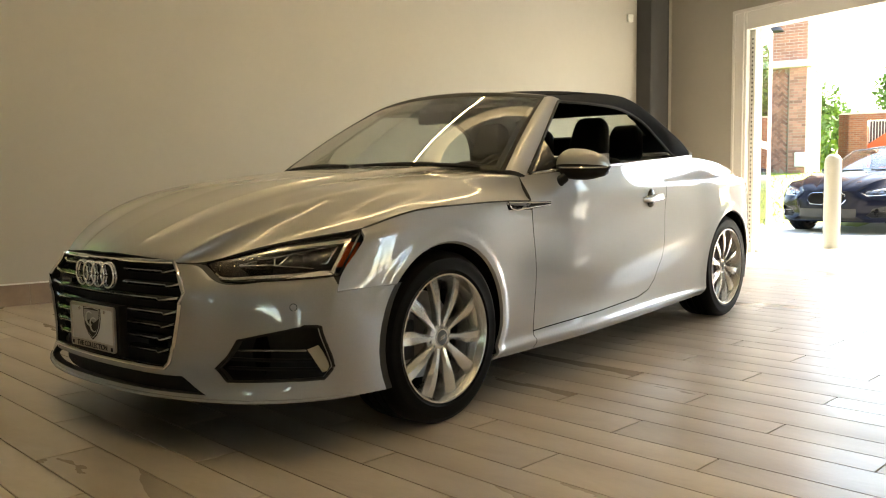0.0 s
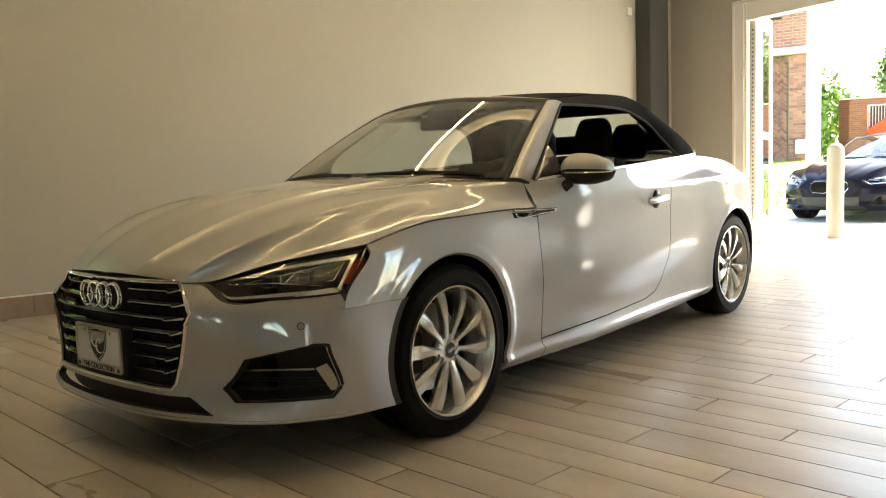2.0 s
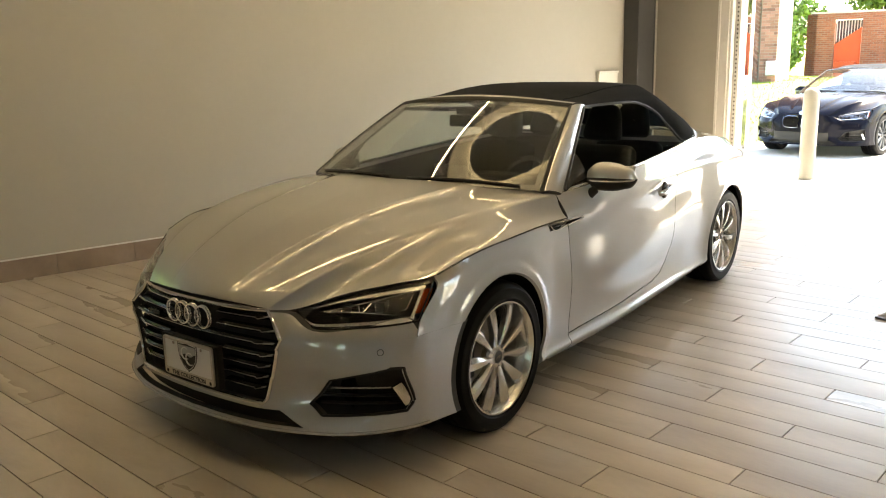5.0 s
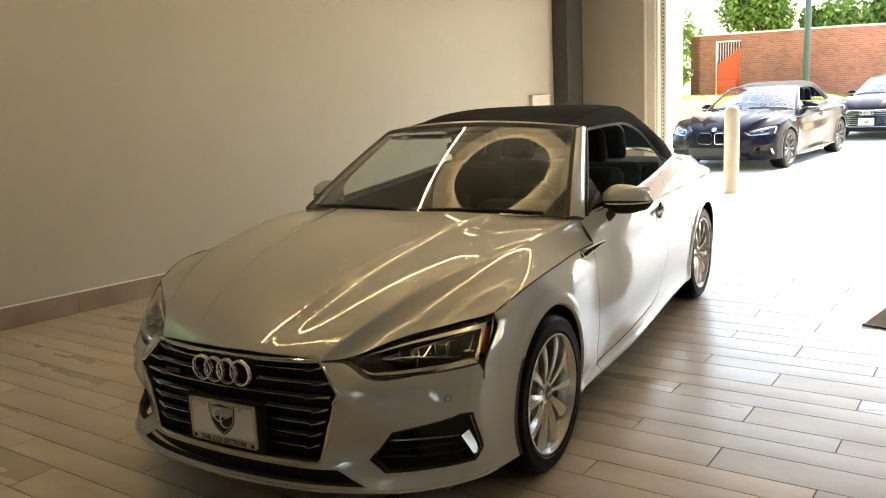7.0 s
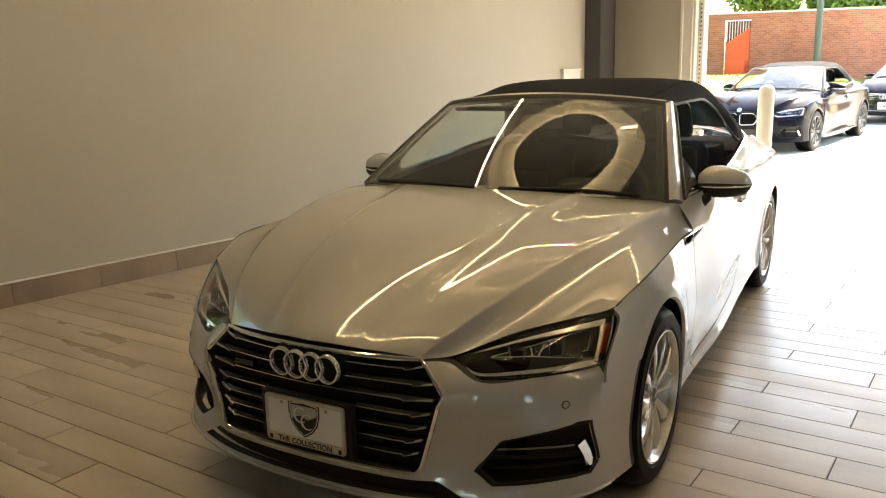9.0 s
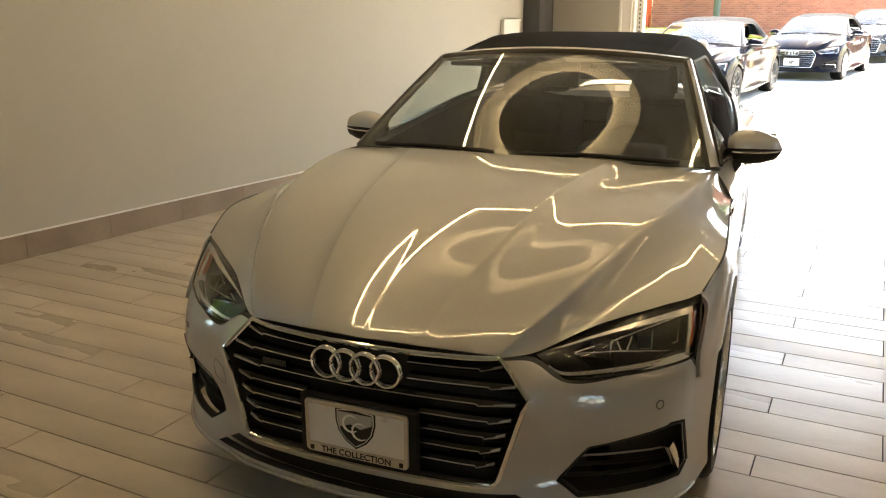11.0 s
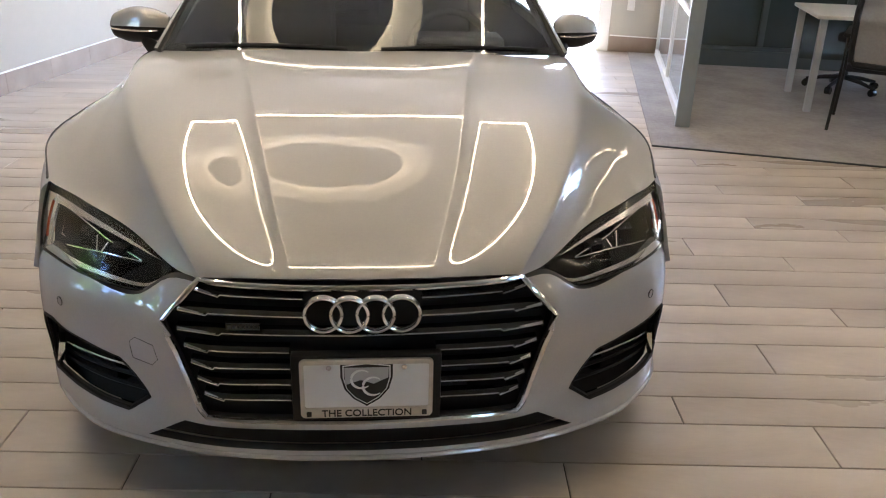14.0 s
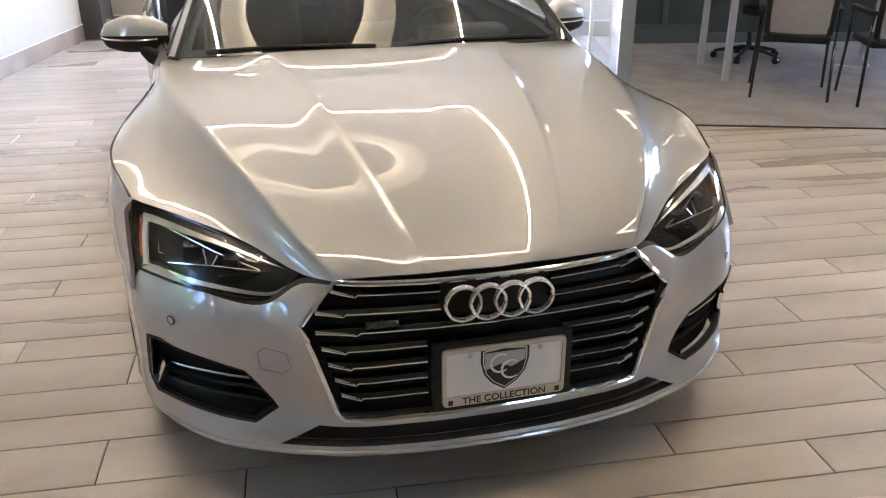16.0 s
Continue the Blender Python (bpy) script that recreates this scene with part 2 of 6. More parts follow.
def brick_wall(name, a, b, mortar, scale=1.0):
    """Running-bond brick for walls that stay far off; local x along the wall, z up."""
    m = bpy.data.materials.new(name)
    m.use_nodes = True
    nt = m.node_tree
    p = nt.nodes["Principled BSDF"]
    p.inputs["Roughness"].default_value = 0.9
    co, sep, com = nt.nodes.new("ShaderNodeTexCoord"), nt.nodes.new("ShaderNodeSeparateXYZ"), nt.nodes.new("ShaderNodeCombineXYZ")
    nt.links.new(co.outputs["Object"], sep.inputs[0])
    add = nt.nodes.new("ShaderNodeMath")
    nt.links.new(sep.outputs["X"], add.inputs[0])
    nt.links.new(sep.outputs["Y"], add.inputs[1])
    nt.links.new(add.outputs[0], com.inputs["X"])
    nt.links.new(sep.outputs["Z"], com.inputs["Y"])
    br = nt.nodes.new("ShaderNodeTexBrick")
    br.inputs["Color1"].default_value, br.inputs["Color2"].default_value, br.inputs["Mortar"].default_value = (*a, 1), (*b, 1), (*mortar, 1)
    br.inputs["Scale"].default_value = scale
    br.inputs["Brick Width"].default_value, br.inputs["Row Height"].default_value, br.inputs["Mortar Size"].default_value = 0.21, 0.075, 0.006
    nt.links.new(com.outputs[0], br.inputs["Vector"])
    no = nt.nodes.new("ShaderNodeTexNoise")
    no.inputs["Scale"].default_value = 1.03
    nt.links.new(co.outputs["Object"], no.inputs["Vector"])
    rng = nt.nodes.new("ShaderNodeMapRange")
    rng.inputs["To Min"].default_value, rng.inputs["To Max"].default_value = 0.65, 1.3
    nt.links.new(no.outputs["Fac"], rng.inputs["Value"])
    hsv = nt.nodes.new("ShaderNodeHueSaturation")
    nt.links.new(rng.outputs[0], hsv.inputs["Value"])
    nt.links.new(br.outputs["Color"], hsv.inputs["Color"])
    nt.links.new(hsv.outputs[0], p.inputs["Base Color"])
    bu = nt.nodes.new("ShaderNodeBump")
    bu.inputs["Strength"].default_value, bu.inputs["Distance"].default_value = 0.6, 0.01
    bu.invert = True
    nt.links.new(br.outputs["Fac"], bu.inputs["Height"])
    nt.links.new(bu.outputs[0], p.inputs["Normal"])
    return m


FAR_BRICK = brick_wall("far_brick", (0.36, 0.125, 0.07), (0.25, 0.085, 0.05), (0.26, 0.19, 0.15))

# ---------- mesh helpers ----------
def part(name, bm, mat, parent=None, label="", smooth=True, auto=None):
    """Links a bmesh as one mesh object, under a thing if one is given."""
    me = bpy.data.meshes.new(name)
    bmesh.ops.recalc_face_normals(bm, faces=bm.faces[:]) if not auto else None
    bm.to_mesh(me)
    bm.free()
    for f in me.polygons:
        f.use_smooth = smooth
    if smooth:
        me.set_sharp_from_angle(angle=radians(38))
    me.materials.append(mat)
    if any(f.material_index for f in me.polygons):
        me.materials.append(SHUT)
    ob = new(name, me)
    if parent:
        ob.parent = parent
    if label:
        ob["label"] = label
    return ob


def thing(name, label, category, m=None, group="", kind=""):
    ob = new(name)
    ob.empty_display_size = 0.1
    if m is not None:
        ob.matrix_world = m
    return tagged(ob, label, category, group, kind)


def box(x0, x1, y0, y1, z0, z1, bevel=0.0, bm=None, seg=2):
    own = bm is None
    bm = bm or bmesh.new()
    r = bmesh.ops.create_cube(bm, size=1.0, matrix=Matrix.LocRotScale(((x0 + x1) / 2, (y0 + y1) / 2, (z0 + z1) / 2), None, (x1 - x0, y1 - y0, z1 - z0)))
    if bevel:
        es = list({e for v in r["verts"] for e in v.link_edges})
        bmesh.ops.bevel(bm, geom=es, offset=bevel, segments=seg, affect="EDGES", profile=0.6)
    return bm


def prism(pts, z0, z1, bm=None, bevel=0.0):
    """A solid from a plan polygon between two heights."""
    bm = bm or bmesh.new()
    lo = [bm.verts.new((x, y, z0)) for x, y in pts]
    hi = [bm.verts.new((x, y, z1)) for x, y in pts]
    n = len(pts)
    fs = [bm.faces.new(lo[::-1]), bm.faces.new(hi)]
    for i in range(n):
        fs.append(bm.faces.new((lo[i], lo[(i + 1) % n], hi[(i + 1) % n], hi[i])))
    if bevel:
        bmesh.ops.bevel(bm, geom=list({e for f in fs for e in f.edges}), offset=bevel, segments=2, affect="EDGES")
    return bm


def rod(p, q, r, bm=None, n=12, r2=None):
    """A capped cylinder or cone from p to q."""
    bm = bm or bmesh.new()
    p, q = Vector(p), Vector(q)
    m = Matrix.Translation((p + q) / 2) @ (q - p).to_track_quat("Z", "Y").to_matrix().to_4x4()
    bmesh.ops.create_cone(bm, cap_ends=True, segments=n, radius1=r, radius2=r if r2 is None else r2, depth=(q - p).length, matrix=m)
    return bm


def tube(points, r, bm=None, n=8, closed=False, flat=1.0):
    """A swept round section along points."""
    bm = bm or bmesh.new()
    pts = [Vector(p) for p in points]
    rings = []
    m = len(pts)
    up = Vector((0.013, 0.021, 1))
    for i, p in enumerate(pts):
        a = pts[(i - 1) % m] if closed or i else p
        b = pts[(i + 1) % m] if closed or i < m - 1 else p
        d = (b - a).normalized()
        s = d.cross(up).normalized()
        w = s.cross(d).normalized()
        rr = r(i / max(1, m - 1)) if callable(r) else r
        rings.append([bm.verts.new(p + (s * math.cos(k * 2 * math.pi / n) * flat + w * math.sin(k * 2 * math.pi / n)) * rr) for k in range(n)])
    for i in range(m if closed else m - 1):
        A, B = rings[i], rings[(i + 1) % m]
        for k in range(n):
            bm.faces.new((A[k], A[(k + 1) % n], B[(k + 1) % n], B[k]))
    if not closed:
        bm.faces.new(rings[0][::-1])
        bm.faces.new(rings[-1])
    return bm


def curve(*keys):
    """A smooth function through keys (t, value, ...): cubic between them, held flat beyond the ends."""
    ts = np.array([k[0] for k in keys], float)
    vs = np.array([k[1:] for k in keys], float)
    tan = np.zeros_like(vs)
    n = len(ts)
    for i in range(n):
        if 0 < i < n - 1:
            h0, h1 = ts[i] - ts[i - 1], ts[i + 1] - ts[i]
            d0, d1 = (vs[i] - vs[i - 1]) / h0, (vs[i + 1] - vs[i]) / h1
            tan[i] = (d0 * h1 + d1 * h0) / (h0 + h1)
        else:
            j = min(max(i, 1), n - 1)
            tan[i] = (vs[j] - vs[j - 1]) / (ts[j] - ts[j - 1])

    def f(t):
        if t <= ts[0]:
            return vs[0] + tan[0] * (t - ts[0])
        if t >= ts[-1]:
            return vs[-1] + tan[-1] * (t - ts[-1])
        i = int(np.searchsorted(ts, t, "right")) - 1
        h = ts[i + 1] - ts[i]
        s = (t - ts[i]) / h
        return ((2 * s**3 - 3 * s**2 + 1) * vs[i] + (s**3 - 2 * s**2 + s) * h * tan[i] + (3 * s**2 - 2 * s**3) * vs[i + 1] + (s**3 - s**2) * h * tan[i + 1])
    return f


def steps(a, b, n):
    return [a + (b - a) * i / n for i in range(n + 1)]


def sheet(fn, us, vs, bm=None):
    """A surface patch: a grid of points fn(u, v)."""
    bm = bm or bmesh.new()
    g = [[bm.verts.new(fn(u, v)) for v in vs] for u in us]
    for i in range(len(us) - 1):
        for j in range(len(vs) - 1):
            bm.faces.new((g[i][j], g[i + 1][j], g[i + 1][j + 1], g[i][j + 1]))
    return bm


def flip_x(bm):
    for v in bm.verts:
        v.co.x = -v.co.x
    bmesh.ops.reverse_faces(bm, faces=bm.faces[:])
    return bm


def inside(p, poly):
    c = False
    n = len(poly)
    for i in range(n):
        (x0, y0), (x1, y1) = poly[i], poly[(i + 1) % n]
        if (y0 > p[1]) != (y1 > p[1]) and p[0] < (x1 - x0) * (p[1] - y0) / (y1 - y0) + x0:
            c = not c
    return c


def cut(bm, poly, axes, margin=0.05, remove=True):
    """Cuts a polygon, seen along the third axis, out of a surface, with exact edges."""
    a, b = axes
    lo = [min(p[i] for p in poly) - margin for i in (0, 1)]
    hi = [max(p[i] for p in poly) + margin for i in (0, 1)]
    n = len(poly)
    for i in range(n):
        p, q = poly[i], poly[(i + 1) % n]
        fs = [f for f in bm.faces if all(max(v.co[ax] for v in f.verts) > lo[k] and min(v.co[ax] for v in f.verts) < hi[k] for k, ax in ((0, a), (1, b)))]
        if not fs:
            return bm
        geom = list({v for f in fs for v in f.verts}) + list({e for f in fs for e in f.edges}) + fs
        co, no = Vector((0, 0, 0)), Vector((0, 0, 0))
        co[a], co[b] = p
        no[a], no[b] = q[1] - p[1], p[0] - q[0]
        if no.length < 1e-7:
            continue
        bmesh.ops.bisect_plane(bm, geom=geom, plane_co=co, plane_no=no.normalized(), dist=1e-6)
    if remove:
        dead = [f for f in bm.faces if inside((f.calc_center_median()[a], f.calc_center_median()[b]), poly)]
        bmesh.ops.delete(bm, geom=dead, context="FACES")
    return bm


def strip(bm, line, axes, width=0.004):
    """Cuts a narrow gap along a polyline."""
    for p, q in zip(line, line[1:]):
        d = Vector((q[0] - p[0], q[1] - p[1])).normalized()
        s = Vector((-d.y, d.x)) * width / 2
        e = d * width * 0.5
        cut(bm, [(p[0] - e.x + s.x, p[1] - e.y + s.y), (q[0] + e.x + s.x, q[1] + e.y + s.y), (q[0] + e.x - s.x, q[1] + e.y - s.y), (p[0] - e.x - s.x, p[1] - e.y - s.y)], axes, 0.03)
    return bm


def islands(bm):
    """The loose pieces of a bmesh, as new ones."""
    seen, out = set(), []
    for f in bm.faces:
        if f in seen:
            continue
        todo, grp = [f], []
        seen.add(f)
        while todo:
            x = todo.pop()
            grp.append(x)
            for e in x.edges:
                for y in e.link_faces:
                    if y not in seen:
                        seen.add(y)
                        todo.append(y)
        nb = bmesh.new()
        m = {}
        for x in grp:
            for v in x.verts:
                if v not in m:
                    m[v] = nb.verts.new(v.co)
            nb.faces.new([m[v] for v in x.verts])
        out.append(nb)
    return out


def flange(bm, depth, inward=None, dark=True):
    """Folds the open edges of a panel inwards, so that it has thickness; the fold takes the panel's second material,
    dark to paint in the gap's shade.
    """
    bm.normal_update()
    es = [e for e in bm.edges if e.is_boundary]
    r = bmesh.ops.extrude_edge_only(bm, edges=es)
    for g in r["geom"]:
        if dark and isinstance(g, bmesh.types.BMFace):
            g.material_index = 1
    for v in [g for g in r["geom"] if isinstance(g, bmesh.types.BMVert)]:
        if inward is not None:
            v.co += Vector(inward) * depth
        else:
            v.co -= v.normal * depth
    return bm


def arc(cx, cy, r, a0, a1, n):
    return [(cx + r * math.cos(radians(a0 + (a1 - a0) * i / n)), cy + r * math.sin(radians(a0 + (a1 - a0) * i / n))) for i in range(n + 1)]


def text_bm(body, size, m, depth=0.0008):
    cu = bpy.data.curves.new("t", "FONT")
    cu.body, cu.size, cu.extrude, cu.offset, cu.align_x, cu.align_y = body, size, depth, size * 0.012, "CENTER", "CENTER"
    ob = bpy.data.objects.new("t", cu)
    me = ob.to_mesh()
    bm = bmesh.new()
    bm.from_mesh(me)
    bmesh.ops.transform(bm, matrix=m, verts=bm.verts[:])
    ob.to_mesh_clear()
    bpy.data.objects.remove(ob)
    bpy.data.curves.remove(cu)
    return bm


def outward(bm, centre=(0, 1.4, 0.5)):
    """Turns the faces of a patch away from a point within."""
    bm.normal_update()
    c = Vector(centre)
    if sum((f.normal.dot(f.calc_center_median() - c)) * f.calc_area() for f in bm.faces) < 0:
        bmesh.ops.reverse_faces(bm, faces=bm.faces[:])
    bm.normal_update()
    return bm


def thick(bm, depth):
    """Gives a patch a back at a depth, closed at its edges."""
    bm.normal_update()
    bmesh.ops.solidify(bm, geom=bm.faces[:], thickness=depth)
    return bm

# ---------- the showroom ----------
H_CEIL = 3.6
WALL_P, WALL_D = Vector((-3.62, 0.0)), Vector((0.217, 1.0)).normalized()     # long side wall: foot line
BACK_A, BACK_B = Vector((-2.2, 7.97)), Vector((2.43, 6.22))                   # wall with the vehicle doorway: foot line
BD = (BACK_B - BACK_A).normalized()
BN = Vector((-BD.y, BD.x))                                                    # outwards
WN = Vector((-WALL_D.y, WALL_D.x))                                            # outwards


def wall_run(name, p, q, out, z0, z1, depth=0.25, mat=WALL, label="", category="wall"):
    p, q, o = Vector(p), Vector(q), Vector(out) * depth
    ob = part(name, prism([p, q, q + o, p + o], z0, z1), mat, smooth=False)
    return tagged(ob, label, category, kind="structure")


corner = WALL_P + WALL_D * 7.88
WW0, WW1, WZ0, WZ1 = -1.65, -0.55, 0.90, 2.75           # a tall window in the long wall, ahead of the car's nose
wall_run("wall_west_1", WALL_P + WALL_D * WW1, WALL_P + WALL_D * 8.1, WN, 0, H_CEIL, label="plain beige painted showroom wall beside the car")
wall_run("wall_west_2", WALL_P + WALL_D * -11.2, WALL_P + WALL_D * WW0, WN, 0, H_CEIL, label="plain beige painted showroom wall beyond the window")
wall_run("wall_west_sill", WALL_P + WALL_D * WW0, WALL_P + WALL_D * WW1, WN, 0, WZ0, label="low wall below a tall window")
wall_run("wall_west_head", WALL_P + WALL_D * WW0, WALL_P + WALL_D * WW1, WN, WZ1, H_CEIL, label="wall over a tall window")
ww = thing("window_1", "tall window with dark metal glazing bars", "window", kind="structure")


def west_slab(name, s0, s1, z0, z1, d0, d1, mat):
    p, q = WALL_P + WALL_D * s0, WALL_P + WALL_D * s1
    return part(name, prism([p + WN * d0, q + WN * d0, q + WN * d1, p + WN * d1], z0, z1), mat, ww, smooth=False)


for s0, s1 in ((WW0, WW0 + 0.06), ((WW0 + WW1) / 2 - 0.03, (WW0 + WW1) / 2 + 0.03), (WW1 - 0.06, WW1)):
    west_slab("mullion", s0, s1, WZ0 + 0.062, WZ1 - 0.062, 0.08, 0.16, DARK_METAL)
for z in (WZ0, WZ1 - 0.06):
    west_slab("rail", WW0, WW1, z, z + 0.06, 0.08, 0.16, DARK_METAL)
for s0, s1 in ((WW0 + 0.062, (WW0 + WW1) / 2 - 0.032), ((WW0 + WW1) / 2 + 0.032, WW1 - 0.062)):
    west_slab("pane", s0, s1, WZ0 + 0.063, WZ1 - 0.063, 0.115, 0.125, GLASS).visible_shadow = False
# doorway wall: a stretch beside the column, a pier beyond the doorway, a lintel over it
JAMB_L, JAMB_R, LINTEL = BACK_A + BD * 1.495, BACK_B, 2.62
wall_run("wall_north_1", BACK_A, JAMB_L, BN, 0, H_CEIL, 0.3, label="beige painted wall beside the vehicle doorway")
wall_run("wall_north_2", JAMB_R, JAMB_R + BD * 0.72, BN, 0, H_CEIL, 0.3, label="beige painted pier beside the vehicle doorway")
wall_run("wall_north_lintel", JAMB_L, JAMB_R, BN, LINTEL, H_CEIL, 0.3, label="beige painted wall over the vehicle doorway")
# white casing round the doorway, with a perforated guide rail on the jamb
door = thing("door_frame", "white painted casing round an open vehicle doorway", "door frame", kind="structure")
e = 0.012
for nm, a, b in (("jamb", JAMB_L + BD * -0.165, JAMB_L + BD * 0.03), ("jamb", JAMB_R + BD * -0.03, JAMB_R + BD * 0.10)):
    part(nm, prism([a - BN * e, b - BN * e, b - BN * -0.05, a - BN * -0.05], 0, LINTEL + 0.165, bevel=0.004), TRIM, door)
for a, b in ((JAMB_L + BD * -0.17, JAMB_L + BD * -0.135), (JAMB_L + BD * -0.02, JAMB_L + BD * 0.0)):
    part("moulding", prism([a - BN * 0.03, b - BN * 0.03, b - BN * 0.0125, a - BN * 0.0125], 0, LINTEL + 0.165, bevel=0.004), TRIM, door)
part("moulding", prism([JAMB_L + BD * -0.17 - BN * 0.03, JAMB_R + BD * 0.1 - BN * 0.03, JAMB_R + BD * 0.1 - BN * 0.001, JAMB_L + BD * -0.17 - BN * 0.001], LINTEL + 0.166, LINTEL + 0.206, bevel=0.004), TRIM, door)
a, b = JAMB_L + BD * 0.032, JAMB_R + BD * -0.032
part("head", prism([a - BN * e, b - BN * e, b + BN * 0.05, a + BN * 0.05], LINTEL - 0.03, LINTEL + 0.165, bevel=0.004), TRIM, door)
a, b = JAMB_L + BD * 0.002, JAMB_L + BD * 0.10
rail = prism([a + BN * 0.06, b + BN * 0.06, b + BN * 0.11, a + BN * 0.11], 0, LINTEL - 0.035, bevel=0.004)
part("guide_rail", rail, TRIM, door)
slot = bmesh.new()
for i in range(48):
    z = 0.12 + i * 0.05
    c = JAMB_L + BD * 0.06 + BN * 0.058
    box(-0.007, 0.007, -0.004, 0.004, z, z + 0.02, bm=slot)
    bmesh.ops.transform(slot, matrix=Matrix.Translation((c.x, c.y, 0)), verts=slot.verts[-8:])
part("guide_slots", slot, DARK_METAL, door, smooth=False)
# dark steel column in the corner
c0 = WALL_P + WALL_D * 7.355
wcol = thing("column", "dark grey painted steel column in the corner", "column", kind="structure")
for nm, s0, s1, d0, d1 in (("flange", 0.0, 0.02, 0.0, 0.223), ("side_plate", 0.022, 0.326, 0.17, 0.219), ("flange", 0.328, 0.348, 0.0, 0.223)):
    pts = [c0 + WALL_D * s0 - WN * d0, c0 + WALL_D * s1 - WN * d0, c0 + WALL_D * s1 - WN * d1, c0 + WALL_D * s0 - WN * d1]
    part(nm, prism(pts, 0.002, H_CEIL - 0.002, bevel=0.003), COLUMN, wcol)
# closing walls: behind the camera with shop windows, and beyond the office
EAST, SOUTH = 7.2, -10.5
west_s = WALL_P + WALL_D * -10.8
WIN = [(3.0, 4.6)]
x = west_s.x - 0.6
for i, (a, b) in enumerate(WIN + [(EAST + 0.25, None)]):
    wall_run("wall_south_pier", (x, SOUTH), (a, SOUTH), (0, -1), 0, H_CEIL, label="beige painted pier between shop windows")
    if b is None:
        break
    wall_run("wall_south_sill", (a, SOUTH), (b, SOUTH), (0, -1), 0, 0.8, label="low wall below a shop window")
    wall_run("wall_south_head", (a, SOUTH), (b, SOUTH), (0, -1), 3.3, H_CEIL, label="wall over a shop window")
    w = thing("window_%d" % (i + 2), "tall shop window with dark metal glazing bars", "window", kind="structure")
    f = bmesh.new()
    for k in range(4):
        xx = a + (b - a) * k / 3
        xx = min(max(xx, a + 0.03), b - 0.03)
        box(xx - 0.03, xx + 0.03, SOUTH - 0.16, SOUTH - 0.08, 0.8, 3.3, bm=f)
    for z in (0.83, 1.65, 2.45, 3.27):
        box(a, b, SOUTH - 0.155, SOUTH - 0.085, z - 0.03, z + 0.03, bm=f)
    part("window_frame", f, DARK_METAL, w, smooth=False)
    g = part("pane", box(a + 0.01, b - 0.01, SOUTH - 0.125, SOUTH - 0.115, 0.81, 3.29), GLASS, w, smooth=False)
    g.visible_shadow = False
    x = b
# the east wall has two wide windows, one beyond the office
y = SOUTH
for a, b in ((-8.0, -6.9), (2.5, 4.1), (8.0, None)):
    wall_run("wall_east_pier", (EAST, y), (EAST, a), (1, 0), 0, H_CEIL, label="plain beige painted wall beside wide windows")
    if b is None:
        break
    wall_run("wall_east_sill", (EAST, a), (EAST, b), (1, 0), 0, 0.3, label="low wall below a wide window")
    wall_run("wall_east_head", (EAST, a), (EAST, b), (1, 0), 3.2, H_CEIL, label="wall over a wide window")
    w = thing("window_3" if a < 0 else "window_4", "wide window with dark metal glazing bars", "window", kind="structure")
    for k in range(4):
        yy = min(max(a + (b - a) / 3 * k, a + 0.03), b - 0.03)
        part("mullion", box(EAST + 0.08, EAST + 0.16, yy - 0.03, yy + 0.03, 0.3, 3.2), DARK_METAL, w, smooth=False)
    for z in (0.33, 1.25, 2.2, 3.17):
        part("rail", box(EAST + 0.085, EAST + 0.155, a, b, z - 0.03, z + 0.03), DARK_METAL, w, smooth=False)
    g = part("pane", box(EAST + 0.115, EAST + 0.125, a + 0.01, b - 0.01, 0.31, 3.19), GLASS, w, smooth=False)
    g.visible_shadow = False
    y = b
n2 = JAMB_R + BD * 0.72
wall_run("wall_north_3", n2, n2 + BD * 4.4, BN, 0, H_CEIL, 0.3, label="plain painted wall behind the office")
# ceiling
ceil = prism([(-6.9, -11.2), (8.0, -11.2), (8.0, 9.0), (-3.0, 9.0)], H_CEIL, H_CEIL + 0.2)
tagged(part("ceiling", ceil, CEIL, smooth=False), "pale matt painted ceiling", "ceiling", kind="structure")

# a round cove in the ceiling: a flat disc, round it an emissive ring standing in for light washed over the ceiling,
# inside a shallow rim; round it a loop of light strip
RING = (-0.40, 1.55)


def turned(prof, n=72, centre=RING):
    bm = bmesh.new()
    rows = [[bm.verts.new((centre[0] + r * math.cos(2 * math.pi * i / n), centre[1] + r * math.sin(2 * math.pi * i / n), z)) for r, z in prof] for i in range(n)]
    for i in range(n):
        A, B = rows[i], rows[(i + 1) % n]
        for k in range(len(prof) - 1):
            bm.faces.new((A[k], B[k], B[k + 1], A[k + 1]))
    return bm


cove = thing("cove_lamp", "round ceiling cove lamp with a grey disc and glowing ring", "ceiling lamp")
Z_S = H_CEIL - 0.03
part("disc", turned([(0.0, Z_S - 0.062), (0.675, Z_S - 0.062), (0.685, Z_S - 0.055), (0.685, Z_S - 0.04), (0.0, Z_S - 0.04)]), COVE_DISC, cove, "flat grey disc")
halo = part("light_ring", turned([(0.60, Z_S - 0.014), (1.028, Z_S - 0.014), (1.028, Z_S - 0.004), (0.60, Z_S - 0.004), (0.60, Z_S - 0.014)], centre=(0, 0)), RING_GLOW, cove, "cove light's glow on the ceiling painted as a ring, brightest at its inner edge")
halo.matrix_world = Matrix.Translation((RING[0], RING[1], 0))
part("rim", turned([(1.03, Z_S - 0.001), (1.03, Z_S - 0.018), (1.036, Z_S - 0.022), (1.042, Z_S - 0.018), (1.042, Z_S - 0.001)]), SOFFIT, cove, "shallow painted rim")
